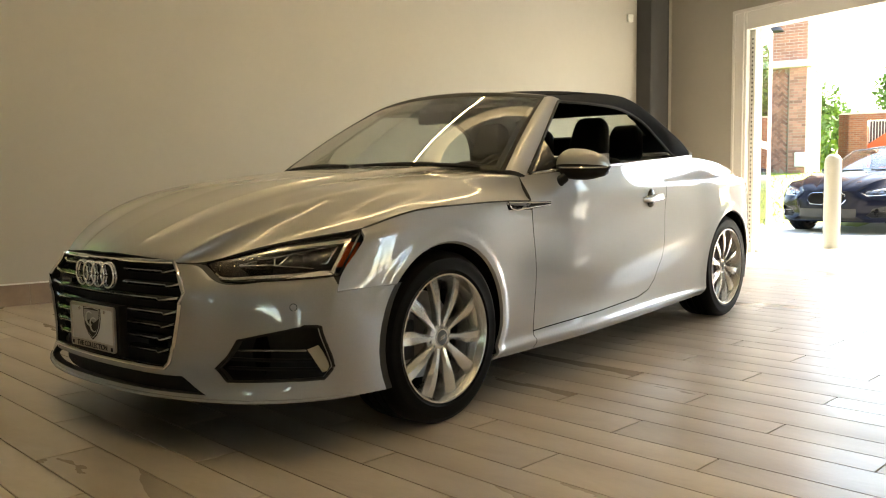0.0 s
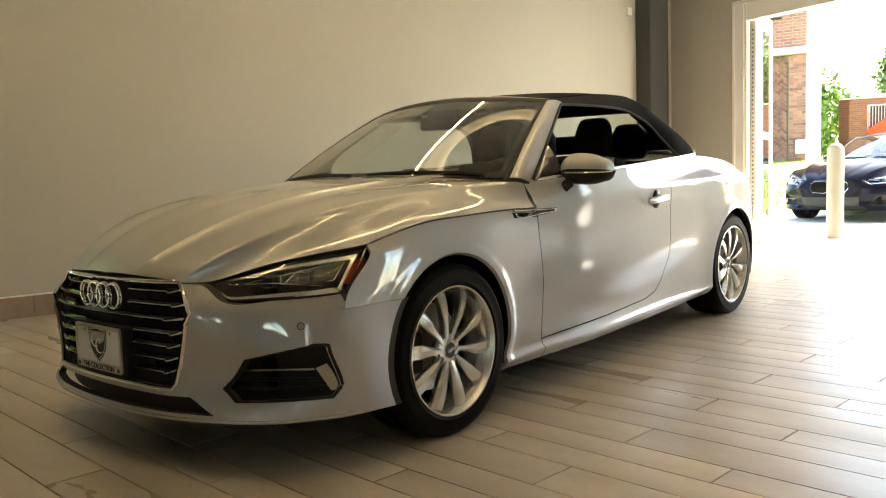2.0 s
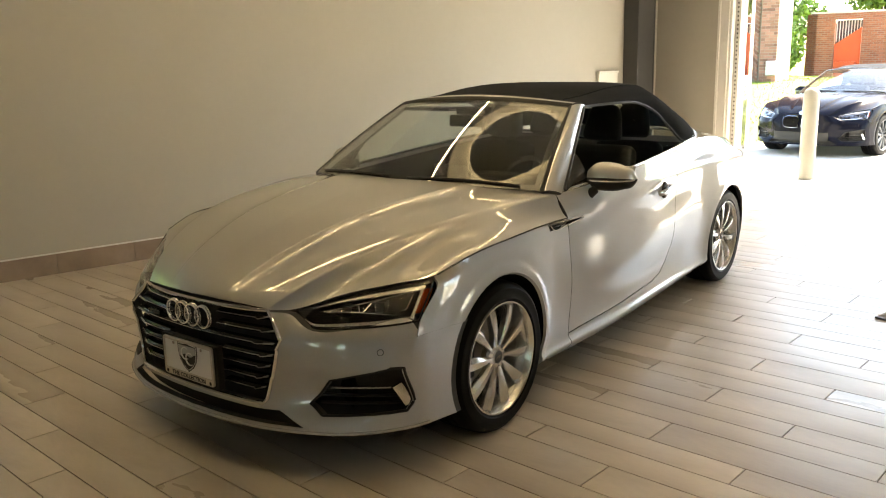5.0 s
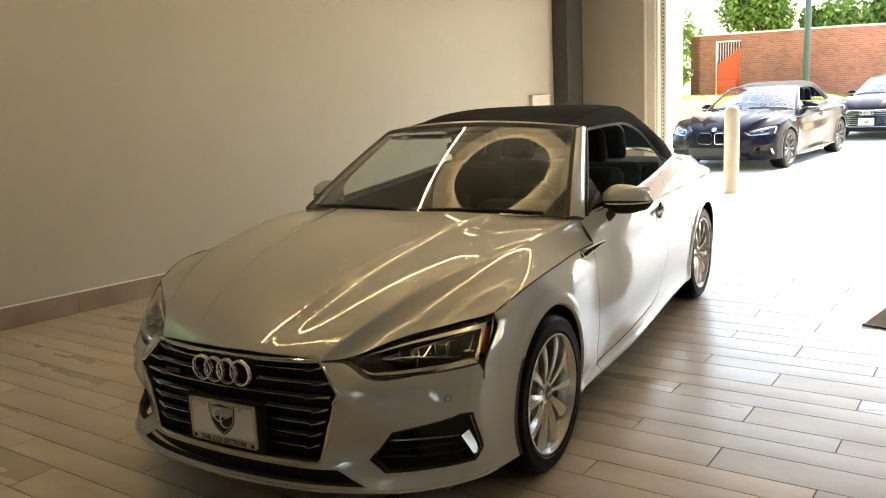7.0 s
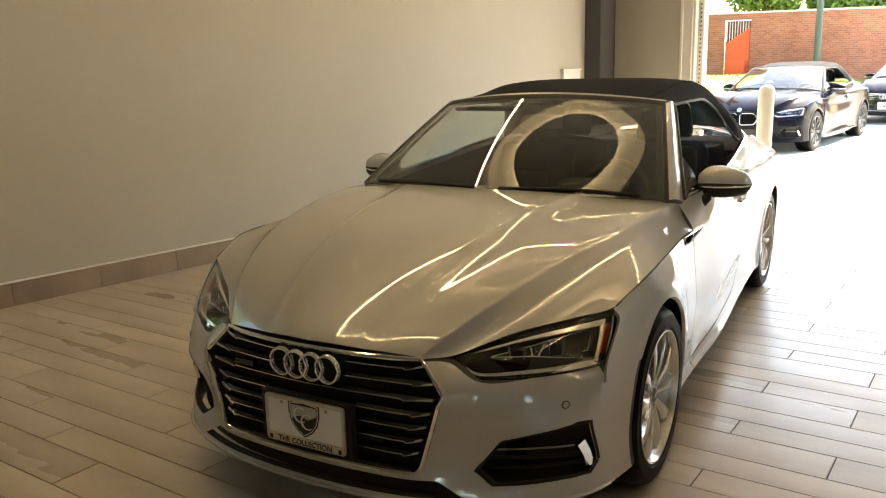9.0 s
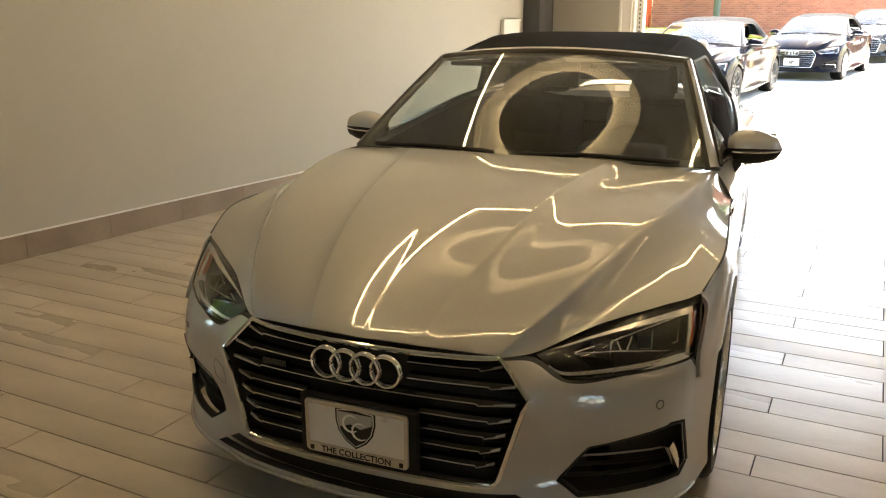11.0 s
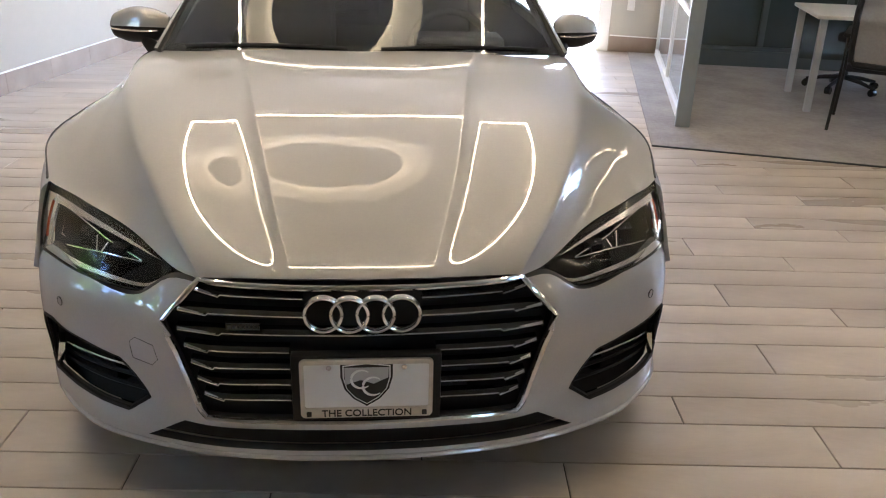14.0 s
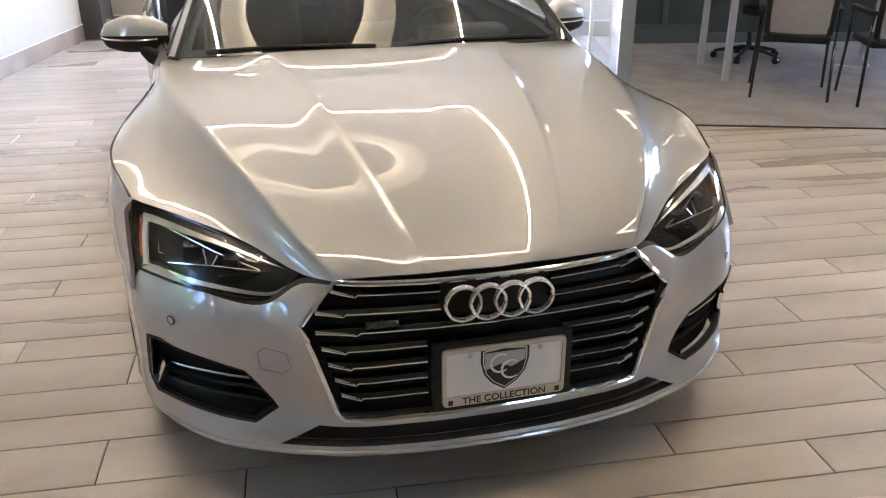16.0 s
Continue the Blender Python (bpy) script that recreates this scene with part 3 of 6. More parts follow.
for k in range(3):
    a = 2 * math.pi * k / 3
    part("hanger", rod((RING[0] + 0.3 * math.cos(a), RING[1] + 0.3 * math.sin(a), Z_S - 0.04), (RING[0] + 0.3 * math.cos(a), RING[1] + 0.3 * math.sin(a), Z_S), 0.008, n=8), DARK_METAL, cove)
# loops of light strip round pale ceiling panels: one over the car, one over the next bay
for x0, x1, y0, y1, led in ((-1.5, 1.4, -1.58, 3.5, LED), (3.3, 6.2, -1.58, 3.5, LED_DIM)):
    panel = prism([(x0 - 0.06, y0 - 0.06), (x1 + 0.06, y0 - 0.06), (x1 + 0.06, y1 + 0.06), (x0 - 0.06, y1 + 0.06)], Z_S, H_CEIL - 0.001)
    tagged(part("ceiling_panel", panel, SOFFIT, smooth=False), "pale painted ceiling panel inside the loop of light strips", "ceiling panel", kind="structure")
    loop = [(x0, y0), (x1, y0), (x1, y1), (x0, y1)]
    for i in range(4):
        p, q = Vector(loop[i]), Vector(loop[(i + 1) % 4])
        d = (q - p).normalized()
        s = Vector((-d.y, d.x)) * 0.0135
        p, q = p - d * 0.03, q - d * 0.034
        bar = thing("light_strip", "straight warm light strip on the ceiling", "ceiling lamp", group="light strips on the ceiling")
        part("profile", prism([p - s * 1.15, q - s * 1.15, q + s * 1.15, p + s * 1.15], Z_S - 0.03, Z_S - 0.001), TRIM, bar, smooth=False)
        part("diffuser", prism([p - s, q - s, q + s, p + s], Z_S - 0.038, Z_S - 0.031), led, bar, "glowing strip diffuser", smooth=False)

# ---------- the silver convertible: nose towards -y, front axle over the origin ----------
WHEELBASE, R_TYRE = 2.765, 0.327
REAR = (-0.09, 0.16)
# long feature lines of one side, as (y, x, z)
BELT = curve((0.64, 0.785, 0.922), (0.9, 0.822, 0.938), (1.34, 0.840, 0.963), (1.75, 0.840, 0.986), (2.1, 0.826, 1.006), (2.45, 0.792, 1.022),
             (2.7, 0.764, 1.015), (3.0, 0.742, 0.990), (3.3, 0.712, 0.955), (3.6, 0.645, 0.905))
HOODLINE = curve((-0.386, 0.849, 0.745), (-0.18, 0.884, 0.795), (0.13, 0.876, 0.811), (0.46, 0.857, 0.815), (0.64, 0.852, 0.811))
SHOULDER = curve((0.64, 0.853, 0.806), (0.77, 0.853, 0.803), (1.2, 0.866, 0.812), (1.72, 0.884, 0.838), (2.2, 0.900, 0.868), (2.765, 0.905, 0.885), (3.2, 0.860, 0.868), (3.6, 0.710, 0.825))
UPPER = curve((-0.5, 0.872, 0.69), (-0.2, 0.902, 0.715), (0.0, 0.908, 0.72), (0.25, 0.901, 0.715), (0.5, 0.872, 0.70), (0.8, 0.857, 0.69), (1.2, 0.863, 0.70), (1.72, 0.878, 0.715),
              (2.2, 0.906, 0.745), (2.765, 0.920, 0.77), (3.2, 0.874, 0.76), (3.6, 0.720, 0.72))
MID = curve((-0.5, 0.882, 0.55), (-0.2, 0.914, 0.55), (0.0, 0.920, 0.55), (0.25, 0.912, 0.55), (0.5, 0.884, 0.53), (0.8, 0.876, 0.50), (1.2, 0.881, 0.50), (1.72, 0.892, 0.51),
            (2.2, 0.909, 0.54), (2.765, 0.928, 0.56), (3.2, 0.888, 0.55), (3.6, 0.735, 0.54))
LOW = curve((-0.5, 0.882, 0.36), (0.0, 0.918, 0.36), (0.3, 0.902, 0.34), (0.5, 0.879, 0.33), (0.8, 0.853, 0.325), (1.2, 0.853, 0.328), (1.72, 0.864, 0.345), (2.2, 0.898, 0.35),
            (2.765, 0.924, 0.36), (3.2, 0.882, 0.36), (3.6, 0.725, 0.36))
SILL = curve((-0.5, 0.872, 0.24), (0.0, 0.91, 0.24), (0.5, 0.866, 0.238), (1.2, 0.868, 0.238), (1.72, 0.876, 0.245), (2.2, 0.894, 0.25), (2.765, 0.915, 0.25), (3.2, 0.87, 0.25), (3.6, 0.715, 0.25))
EDGE = curve((-0.5, 0.868, 0.195), (0.0, 0.905, 0.195), (0.5, 0.882, 0.205), (1.2, 0.886, 0.205), (1.72, 0.892, 0.21), (2.3, 0.90, 0.215), (3.2, 0.86, 0.22), (3.6, 0.70, 0.22))
FOOT = curve((-0.5, 0.84, 0.17), (0.4, 0.855, 0.168), (1.2, 0.86, 0.165), (2.3, 0.87, 0.175), (3.6, 0.75, 0.20))


def taper(y):
    """The body draws in towards its tail."""
    return 1 - 0.075 * max(0.0, (y - 2.85) / 0.75) ** 2


def section(lines, y, v):
    """A point on the side at length y; v runs from the first line (0) to the last (1)."""
    f = curve(*[(i, *l(y)) for i, l in enumerate(lines)])
    x, z = f(v * (len(lines) - 1))
    x *= taper(y)
    # raised lip round the wheel arches
    for yc, r in ((0.0, 0.358), (WHEELBASE, 0.362)):
        d = math.hypot(y - yc, z - 0.325) - r
        if d < 0.055:
            k = min(1.0, (0.055 - d) / 0.03)
            x += 0.005 * k * k * (3 - 2 * k)
    return Vector((x, y, z))


FENDER_LINES = (HOODLINE, UPPER, MID, LOW, SILL, EDGE, FOOT)
BODY_LINES = (BELT, lambda y: BELT(y) * 0.42 + SHOULDER(y) * 0.58 + np.array([0.006 - 0.016 * min(1.0, max(0.0, (y - 1.4) / 0.8)), 0]), SHOULDER, UPPER, MID, LOW, SILL, EDGE, FOOT)


def fender_bm():
    def f(u, v):
        z = section(FENDER_LINES, 0.0, v).z
        y0 = float(curve((0.16, -0.46), (0.55, -0.52), (0.60, -0.500), (0.75, -0.388), (0.82, -0.380))(z)[0])
        p = section(FENDER_LINES, y0 + (0.6305 - y0) * u, v)
        # the front edge turns in towards the lamp
        if u < 0.16 and p.z > 0.50:
            k, m = min(1.0, (p.z - 0.50) / 0.12), min(1.0, max(0.0, (0.775 - p.z) / 0.11))
            p.x -= 0.013 * (1 - u / 0.16) ** 2 * k * k * (3 - 2 * k) * m * m * (3 - 2 * m)
        return p
    bm = sheet(f, steps(0, 1, 84), steps(0, 1, 64))
    cut(bm, [(-1, 0.0), (0.0, 0.0), (0.0, 0.33), (-0.2, 0.554), (-1, 0.546)], (1, 2), 0.3)
    cut(bm, arc(0, 0.325, 0.358, -60, 240, 40), (1, 2), 0.06)
    cut(bm, [(0.45, 0.78), (0.64, 0.776), (0.64, 0.80), (0.44, 0.812)], (1, 2), 0.05)
    big = max(islands(bm), key=lambda b: len(b.faces))
    return flange(outward(big), 0.014, dark=False)


DOOR_GAP = [(1.885, 1.10), (1.886, 0.90), (1.884, 0.78), (1.862, 0.60), (1.835, 0.46), (1.79, 0.345), (1.72, 0.296), (1.60, 0.272), (1.2, 0.258), (0.60, 0.246)]


def side_bm():
    bm = sheet(lambda y, v: section(BODY_LINES, y, v), steps(0.6345, 3.6, 120), steps(0, 1, 56))
    cut(bm, arc(WHEELBASE, 0.325, 0.362, -70, 250, 44), (1, 2), 0.06)
    strip(bm, DOOR_GAP, (1, 2), 0.0048)
    cut(bm, [(0.60, 0.778), (0.772, 0.790), (0.772, 0.803), (0.60, 0.800)], (1, 2), 0.05)
    isl = sorted(islands(bm), key=lambda b: -len(b.faces))[:2]
    isl.sort(key=lambda b: sum(f.calc_center_median().y for f in b.faces) / len(b.faces))
    return [flange(outward(b), 0.014) for b in isl]


# hood: four feature lines from nose to cowl: the middle, the inner crease, the outer ridge, and the edge over lamp and fender
HOOD_C = curve((0.0, 0.0, -0.868, 0.664), (0.05, 0.0, -0.836, 0.695), (0.13, 0.0, -0.765, 0.739), (0.25, 0.0, -0.610, 0.809), (0.41, 0.0, -0.390, 0.876), (0.56, 0.0, -0.175, 0.917), (0.71, 0.0, 0.025, 0.943), (0.86, 0.0, 0.215, 0.960), (1.0, 0.0, 0.400, 0.972))
HOOD_K = curve((0.0, 0.161, -0.858, 0.662), (0.05, 0.175, -0.825, 0.692), (0.13, 0.197, -0.755, 0.735), (0.25, 0.236, -0.598, 0.806), (0.41, 0.281, -0.372, 0.876), (0.56, 0.317, -0.150, 0.917), (0.71, 0.350, 0.055, 0.940), (0.86, 0.383, 0.248, 0.955), (1.0, 0.415, 0.440, 0.967))
HOOD_S = curve((0.0, 0.384, -0.808, 0.648), (0.05, 0.427, -0.755, 0.690), (0.13, 0.491, -0.656, 0.750), (0.25, 0.582, -0.451, 0.826), (0.41, 0.666, -0.193, 0.879), (0.56, 0.724, 0.037, 0.905), (0.71, 0.762, 0.226, 0.917), (0.86, 0.781, 0.394, 0.926), (1.0, 0.787, 0.630, 0.926))
HOOD_E = curve((0.0, 0.396, -0.799, 0.641), (0.10, 0.461, -0.741, 0.643), (0.24, 0.592, -0.605, 0.690), (0.42, 0.752, -0.474, 0.728), (0.52, 0.846, -0.382, 0.749), (0.64, 0.884, -0.18, 0.799),
               (0.78, 0.876, 0.13, 0.815), (0.9, 0.857, 0.44, 0.819), (1.0, 0.852, 0.634, 0.812))
S_K, S_S = 0.34, 0.72


def smooth(c, ts, degree):
    """One polynomial through a feature line, so that the sheet metal has no ripples."""
    vals = np.array([c(t) for t in ts])
    fits = [np.polynomial.Polynomial.fit(ts, vals[:, k], degree) for k in range(3)]
    return lambda t: np.array([f(t) for f in fits])


HOOD_T = (0.0, 0.05, 0.13, 0.25, 0.41, 0.56, 0.71, 0.86, 1.0)
HOOD_C, HOOD_K, HOOD_S = [smooth(c, HOOD_T, 5) for c in (HOOD_C, HOOD_K, HOOD_S)]
HOOD_ES = smooth(HOOD_E, (0.0, 0.1, 0.24, 0.42, 0.52, 0.64, 0.78, 0.9, 1.0), 4)


def hood_raw(s, b, C, K, S, E, ES):
    if s < S_K:
        # low crown between the two inner creases
        t = s / S_K
        return C * (1 - t) + K * t + np.array([0, -0.012, 0.010]) * t * (1 - t)
    if s < S_S:
        # falls away just outside the crease, then rises to the ridge
        t = (s - S_K) / (S_S - S_K)
        dip = 0.012 * min(1.0, b / 0.18) * min(1.0, (1.04 - b) / 0.22)
        return K * (1 - t) + S * t + np.array([0, 0, 0.030 * b * (1 - b) * 4 * t * t * (1 - t) - dip * 12 * t * (1 - t) ** 5])
    # rolls over the ridge down to the edge
    t = (s - S_S) / (1 - S_S)
    bow = np.array([-0.004, 0.0, -0.014]) * min(1.0, b / 0.3) * 4 * t * (1 - t)
    return S * (1 - t) + ES * t + (E - ES) * t * t + bow


def hood_point(a, b):
    s = abs(a)
    L = HOOD_C(b), HOOD_K(b), HOOD_S(b), HOOD_E(b), HOOD_ES(b)
    # creases have a radius: crisp at the inner one, full at the ridge
    w = 0.006 + 0.020 * math.exp(-((s - S_S) / 0.06) ** 2)
    w = max(0.0, min(w, 1 - s, s if s < 0.02 else 1.0))
    p = sum(hood_raw(min(1.0, abs(s + w * k / 3)), b, *L) * g for k, g in ((-3, 1), (-2, 2), (-1, 3), (0, 4), (1, 3), (2, 2), (3, 1))) / 16
    x = p[0] * (1 if a >= 0 else -1)
    # the body stands a little askew to its nose, as the fenders do
    askew = -(0.0147 + 0.0276 * max(-0.53, min(0.6, p[1])))
    if a > 0:
        askew *= max(0.0, min(1.0, (0.62 - p[1]) / 0.4))
    x += askew * max(0.0, min(1.0, (1 - s) / (1 - S_S)))
    return Vector((x, p[1], p[2]))


# nose: plan curves (x, y) at five heights, from the middle to the wheel arch
NOSE_S = (0.0, 0.2, 0.38, 0.47, 0.56, 0.70, 0.83, 0.92, 1.0)
NOSE_X = (0.0, 0.2, 0.39, 0.478, 0.56, 0.70, 0.82, 0.874, 0.911)
NOSE_Y = {0.66: (-0.870, -0.857, -0.806, -0.735, -0.665, -0.575, -0.475, -0.41, -0.23),
          0.555: (-0.884, -0.874, -0.850, -0.836, -0.768, -0.682, -0.572, -0.475, -0.235),
          0.45: (-0.892, -0.883, -0.863, -0.830, -0.780, -0.705, -0.610, -0.505, -0.285),
          0.29: (-0.898, -0.889, -0.862, -0.818, -0.768, -0.690, -0.585, -0.485, -0.30),
          0.235: (-0.906, -0.897, -0.868, -0.840, -0.806, -0.728, -0.600, -0.490, -0.30),
          0.195: (-0.918, -0.908, -0.876, -0.848, -0.816, -0.736, -0.602, -0.488, -0.30)}
NOSE = [(z, curve(*[(s, x, y) for s, x, y in zip(NOSE_S, NOSE_X, ys)])) for z, ys in sorted(NOSE_Y.items())]
NOSE_TOP = curve((0.0, 0.652), (0.38, 0.638), (0.455, 0.632), (0.555, 0.578), (0.70, 0.584), (0.865, 0.600), (0.91, 0.560), (1.0, 0.555))


def nose_point(a, z):
    s = abs(a)
    f = curve(*[(zz, *c(s)) for zz, c in NOSE])
    x, y = f(z)
    return Vector((x * (1 if a >= 0 else -1), y, z))


GRILLE = [(-0.388, 0.643), (-0.477, 0.552), (-0.394, 0.290), (0.394, 0.290), (0.477, 0.552), (0.388, 0.643)]
FOG = [(0.545, 0.292), (0.604, 0.255), (0.838, 0.262), (0.853, 0.30), (0.842, 0.437), (0.815, 0.440), (0.62, 0.392)]
SLOT = [(-0.45, 0.266), (-0.55, 0.212), (0.55, 0.212), (0.45, 0.266)]


def bumper_bm():
    us = sorted(set([round(v, 4) for v in steps(-1, 1, 96)] + [0.86, 0.90, -0.86, -0.90]))
    bm = sheet(lambda a, v: nose_point(a, 0.190 + (float(NOSE_TOP(abs(a))[0]) - 0.190) * v), us, steps(0, 1, 44))
    cut(bm, GRILLE, (0, 2), 0.05)
    cut(bm, FOG, (0, 2), 0.05)
    cut(bm, [(-x, z) for x, z in FOG], (0, 2), 0.05)
    cut(bm, SLOT, (0, 2), 0.05)
    cut(bm, arc(0, 0.325, 0.358, -60, 240, 40), (1, 2), 0.06)
    outward(bm, (0, 0.3, 0.4))
    return flange(bm, 0.03, (0, 1, 0))


LAMP_TOP = curve((0.0, 0.463, -0.737, 0.637), (0.25, 0.556, -0.640, 0.670), (0.5, 0.66, -0.55, 0.700), (0.75, 0.758, -0.465, 0.723), (1.0, 0.849, -0.382, 0.743))
LAMP_BOT = curve((0.0, 0.463, -0.737, 0.634), (0.10, 0.502, -0.741, 0.607), (0.17, 0.532, -0.742, 0.587), (0.20, 0.546, -0.739, 0.583), (0.26, 0.572, -0.731, 0.582), (0.40, 0.628, -0.705, 0.584), (0.7, 0.752, -0.62, 0.591), (0.9, 0.827, -0.54, 0.597), (1.0, 0.856, -0.496, 0.601))


def lamp_point(u, v, push=0.0):
    T, B = LAMP_TOP(u), LAMP_BOT(u)
    p = T * (1 - v) + B * v
    bulge = math.sin(math.pi * v) * math.sin(math.pi * min(1, u * 0.9 + 0.05)) * 0.016
    out = np.array([0.45, -0.80, 0.25])
    return Vector(p + out * (bulge - push) + np.array([0.004, 0.0, 0.0]) * math.sin(math.pi * v) * u ** 5)


# how far that flank stands out along its length: least at the lamp, most over the wheel
FLARE = curve((-0.50, 0.45), (-0.40, 0.60), (-0.18, 1.55), (0.05, 1.85), (0.30, 1.5), (0.60, 1.0), (0.70, 1.0))


def widened(bm, x0, by=0.028, side=1):
    """Eases the flank outwards beyond x0."""
    for v in bm.verts:
        k = min(1.0, max(0.0, (v.co.x * side - x0) / 0.06))
        v.co.x += side * by * float(FLARE(v.co.y)[0]) * k * k * (3 - 2 * k)
    return bm


def headlamp(car, side):
    def lk(bm):
        return bm if side > 0 else flip_x(widened(bm, 0.80))
    lamp = part("headlamp", lk(sheet(lambda u, v: lamp_point(u, v, 0.045), steps(0, 1, 30), steps(0, 1, 12))), LAMP_BLACK, car, "dark headlamp with clear lens and pale light guide")
    rim = tube([lamp_point(u, 0.0, 0.004) for u in steps(0, 1, 24)] + [lamp_point(1, v, 0.004) for v in steps(0.1, 1, 8)] + [lamp_point(u, 1.0, 0.004) for u in steps(1, 0, 24)][1:-1], 0.004, n=6, closed=True)
    part("surround", lk(rim), GLOSS_BLACK, lamp)
    band = sheet(lambda u, v: lamp_point(u, v, 0.008), steps(0, 1, 30), (0.0, 0.06, 0.13))
    sheet(lambda u, v: lamp_point(u, v, 0.008), steps(0.06, 1, 30), (0.955, 0.975, 1.0), band)
    part("bezel", lk(band), GLOSS_BLACK, lamp)

    def guide(u, v):
        # upper strip, outer drop and lower strip of the light guide
        return lamp_point(u, v, 0.018)
    g = sheet(lambda u, v: guide(0.05 + 0.90 * u, 0.16 + (0.045 + 0.065 * u) * v), steps(0, 1, 26), (0, 0.5, 1))
    sheet(lambda u, v: guide(0.06 + 0.89 * u, 0.87 + 0.08 * v), steps(0, 1, 26), (0, 0.5, 1), g)
    sheet(lambda u, v: guide(0.92 + 0.025 * u, 0.22 + 0.66 * v), (0, 0.5, 1), steps(0, 1, 10), g)

    part("light_guide", lk(thick(g, 0.006)), DRL, lamp, "pale light guide strip")
    r = sheet(lambda u, v: lamp_point(0.945 + 0.05 * u, 0.24 + 0.55 * v, 0.012 + 0.032 * u), steps(0, 1, 4), steps(0, 1, 8))
    part("side_reflector", lk(thick(r, 0.006)), AMBER, lamp, "amber side reflector")
    for i, u in enumerate((0.42, 0.66)):
        c = lamp_point(u, 0.52, 0.04)
        d = Vector((0.35, -0.92, 0.12)).normalized()
        pr = bmesh.new()
        mtx = Matrix.Translation(c) @ d.to_track_quat("Z", "Y").to_matrix().to_4x4()
        bmesh.ops.create_cone(pr, cap_ends=True, segments=4, radius1=0.040, radius2=0.026, depth=0.024, matrix=mtx @ pose(0, 0, 0, 0, 0, 45))
        part("projector", lk(pr), LAMP_BLACK, lamp, smooth=False)
        ln = bmesh.new()
        bmesh.ops.create_uvsphere(ln, u_segments=16, v_segments=8, radius=0.024, matrix=mtx @ Matrix.Diagonal((1, 1, 0.5, 1)))
        part("projector_lens", lk(ln), GLOSS_BLACK, lamp)
    # bright edges of the reflector bowls
    for line in (((0.25, 0.42), (0.5, 0.36), (0.87, 0.26), (0.865, 0.67), (0.83, 0.67)), ((0.25, 0.44), (0.5, 0.58), (0.80, 0.77)), ((0.49, 0.40), (0.52, 0.58)), ((0.575, 0.38), (0.555, 0.60))):
        part("reflector_fin", lk(tube([lamp_point(u, v, 0.024) for u, v in line], 0.0022, n=6)), CHROME, lamp)
    cover = thick(outward(sheet(lambda u, v: lamp_point(u, v, 0.002), steps(0.01, 0.995, 30), steps(0.01, 0.99, 12)), (0, 0, 0.5)), 0.003)
    c = part("lens", lk(cover), LENS, lamp, "clear lens")
    c.visible_shadow = False


def tyre_bm(r_rim=0.235):
    bm = bmesh.new()
    w = 0.1175
    prof = [(r_rim, -w * 0.86), (r_rim + 0.006, -w * 0.97), (0.252, -w * 1.01), (0.255, -w * 1.035), (0.259, -w * 1.035), (0.262, -w * 1.02), (0.285, -w * 1.045), (0.300, -w * 1.025), (0.303, -w * 0.995), (0.315, -w * 0.93), (0.324, -w * 0.78), (R_TYRE, -w * 0.45)]
    prof = prof + [(R_TYRE, -w * 0.42), (R_TYRE - 0.008, -w * 0.41), (R_TYRE - 0.008, -w * 0.35), (R_TYRE, -w * 0.34), (R_TYRE, -0.006), (R_TYRE - 0.008, -0.005)]
    prof = prof + [(r, -x) for r, x in reversed(prof)]
    n = 72
    rings = [[bm.verts.new((x, r * math.sin(2 * math.pi * i / n), r * math.cos(2 * math.pi * i / n))) for r, x in prof] for i in range(n)]
    for i in range(n):
        A, B = rings[i], rings[(i + 1) % n]
        for k in range(len(prof) - 1):
            bm.faces.new((A[k], A[k + 1], B[k + 1], B[k]))
    return bm


def lathe(prof, n=64):
    """Turns (radius, x) about the x axis."""
    bm = bmesh.new()
    rings = [[bm.verts.new((x, r * math.sin(2 * math.pi * i / n), r * math.cos(2 * math.pi * i / n))) for r, x in prof] for i in range(n)]
    for i in range(n):
        A, B = rings[i], rings[(i + 1) % n]
        for k in range(len(prof) - 1):
            bm.faces.new((A[k], A[k + 1], B[k + 1], B[k]))
    return bm


def spoke_bm():
    """One blade-like spoke, pointing up, its face towards +x: narrow at the hub, flared with a kink on one side, a steep facet along the other."""
    bm = bmesh.new()
    prof = curve((0.045, 0.0105, 0.0105, 0.093), (0.08, 0.0115, 0.0125, 0.100), (0.12, 0.0150, 0.0190, 0.106), (0.155, 0.0190, 0.0275, 0.108), (0.19, 0.0225, 0.0285, 0.108), (0.226, 0.0255, 0.0285, 0.103))
    rings = []
    for r in (0.045, 0.06, 0.08, 0.10, 0.12, 0.14, 0.155, 0.17, 0.19, 0.21, 0.226):
        lo, hi, x = prof(r)
        rings.append([bm.verts.new(p) for p in ((x - 0.034, -lo * 0.8, r), (x - 0.006, -lo, r), (x + 0.001, -lo * 0.80, r), (x - 0.001, hi * 0.30, r), (x - 0.013, hi * 0.94, r), (x - 0.018, hi, r), (x - 0.036, hi * 0.8, r))])
    for A, B in zip(rings, rings[1:]):
        for k in range(6):
            bm.faces.new((A[k], A[k + 1], B[k + 1], B[k]))
        bm.faces.new((A[6], A[0], B[0], B[6]))
    bm.faces.new(rings[0])
    bm.faces.new(rings[-1][::-1])
    return bm


SHARED = {}


def shared_part(key, make, mat, parent, name, label="", smooth=True):
    """A part whose mesh is built once and shared by its repeats."""
    if key not in SHARED:
        ob = part(name, make(), mat, parent, label, smooth)
        SHARED[key] = ob.data
        return ob
    ob = new(name, SHARED[key])
    ob.parent = parent
    if label:
        ob["label"] = label
    return ob


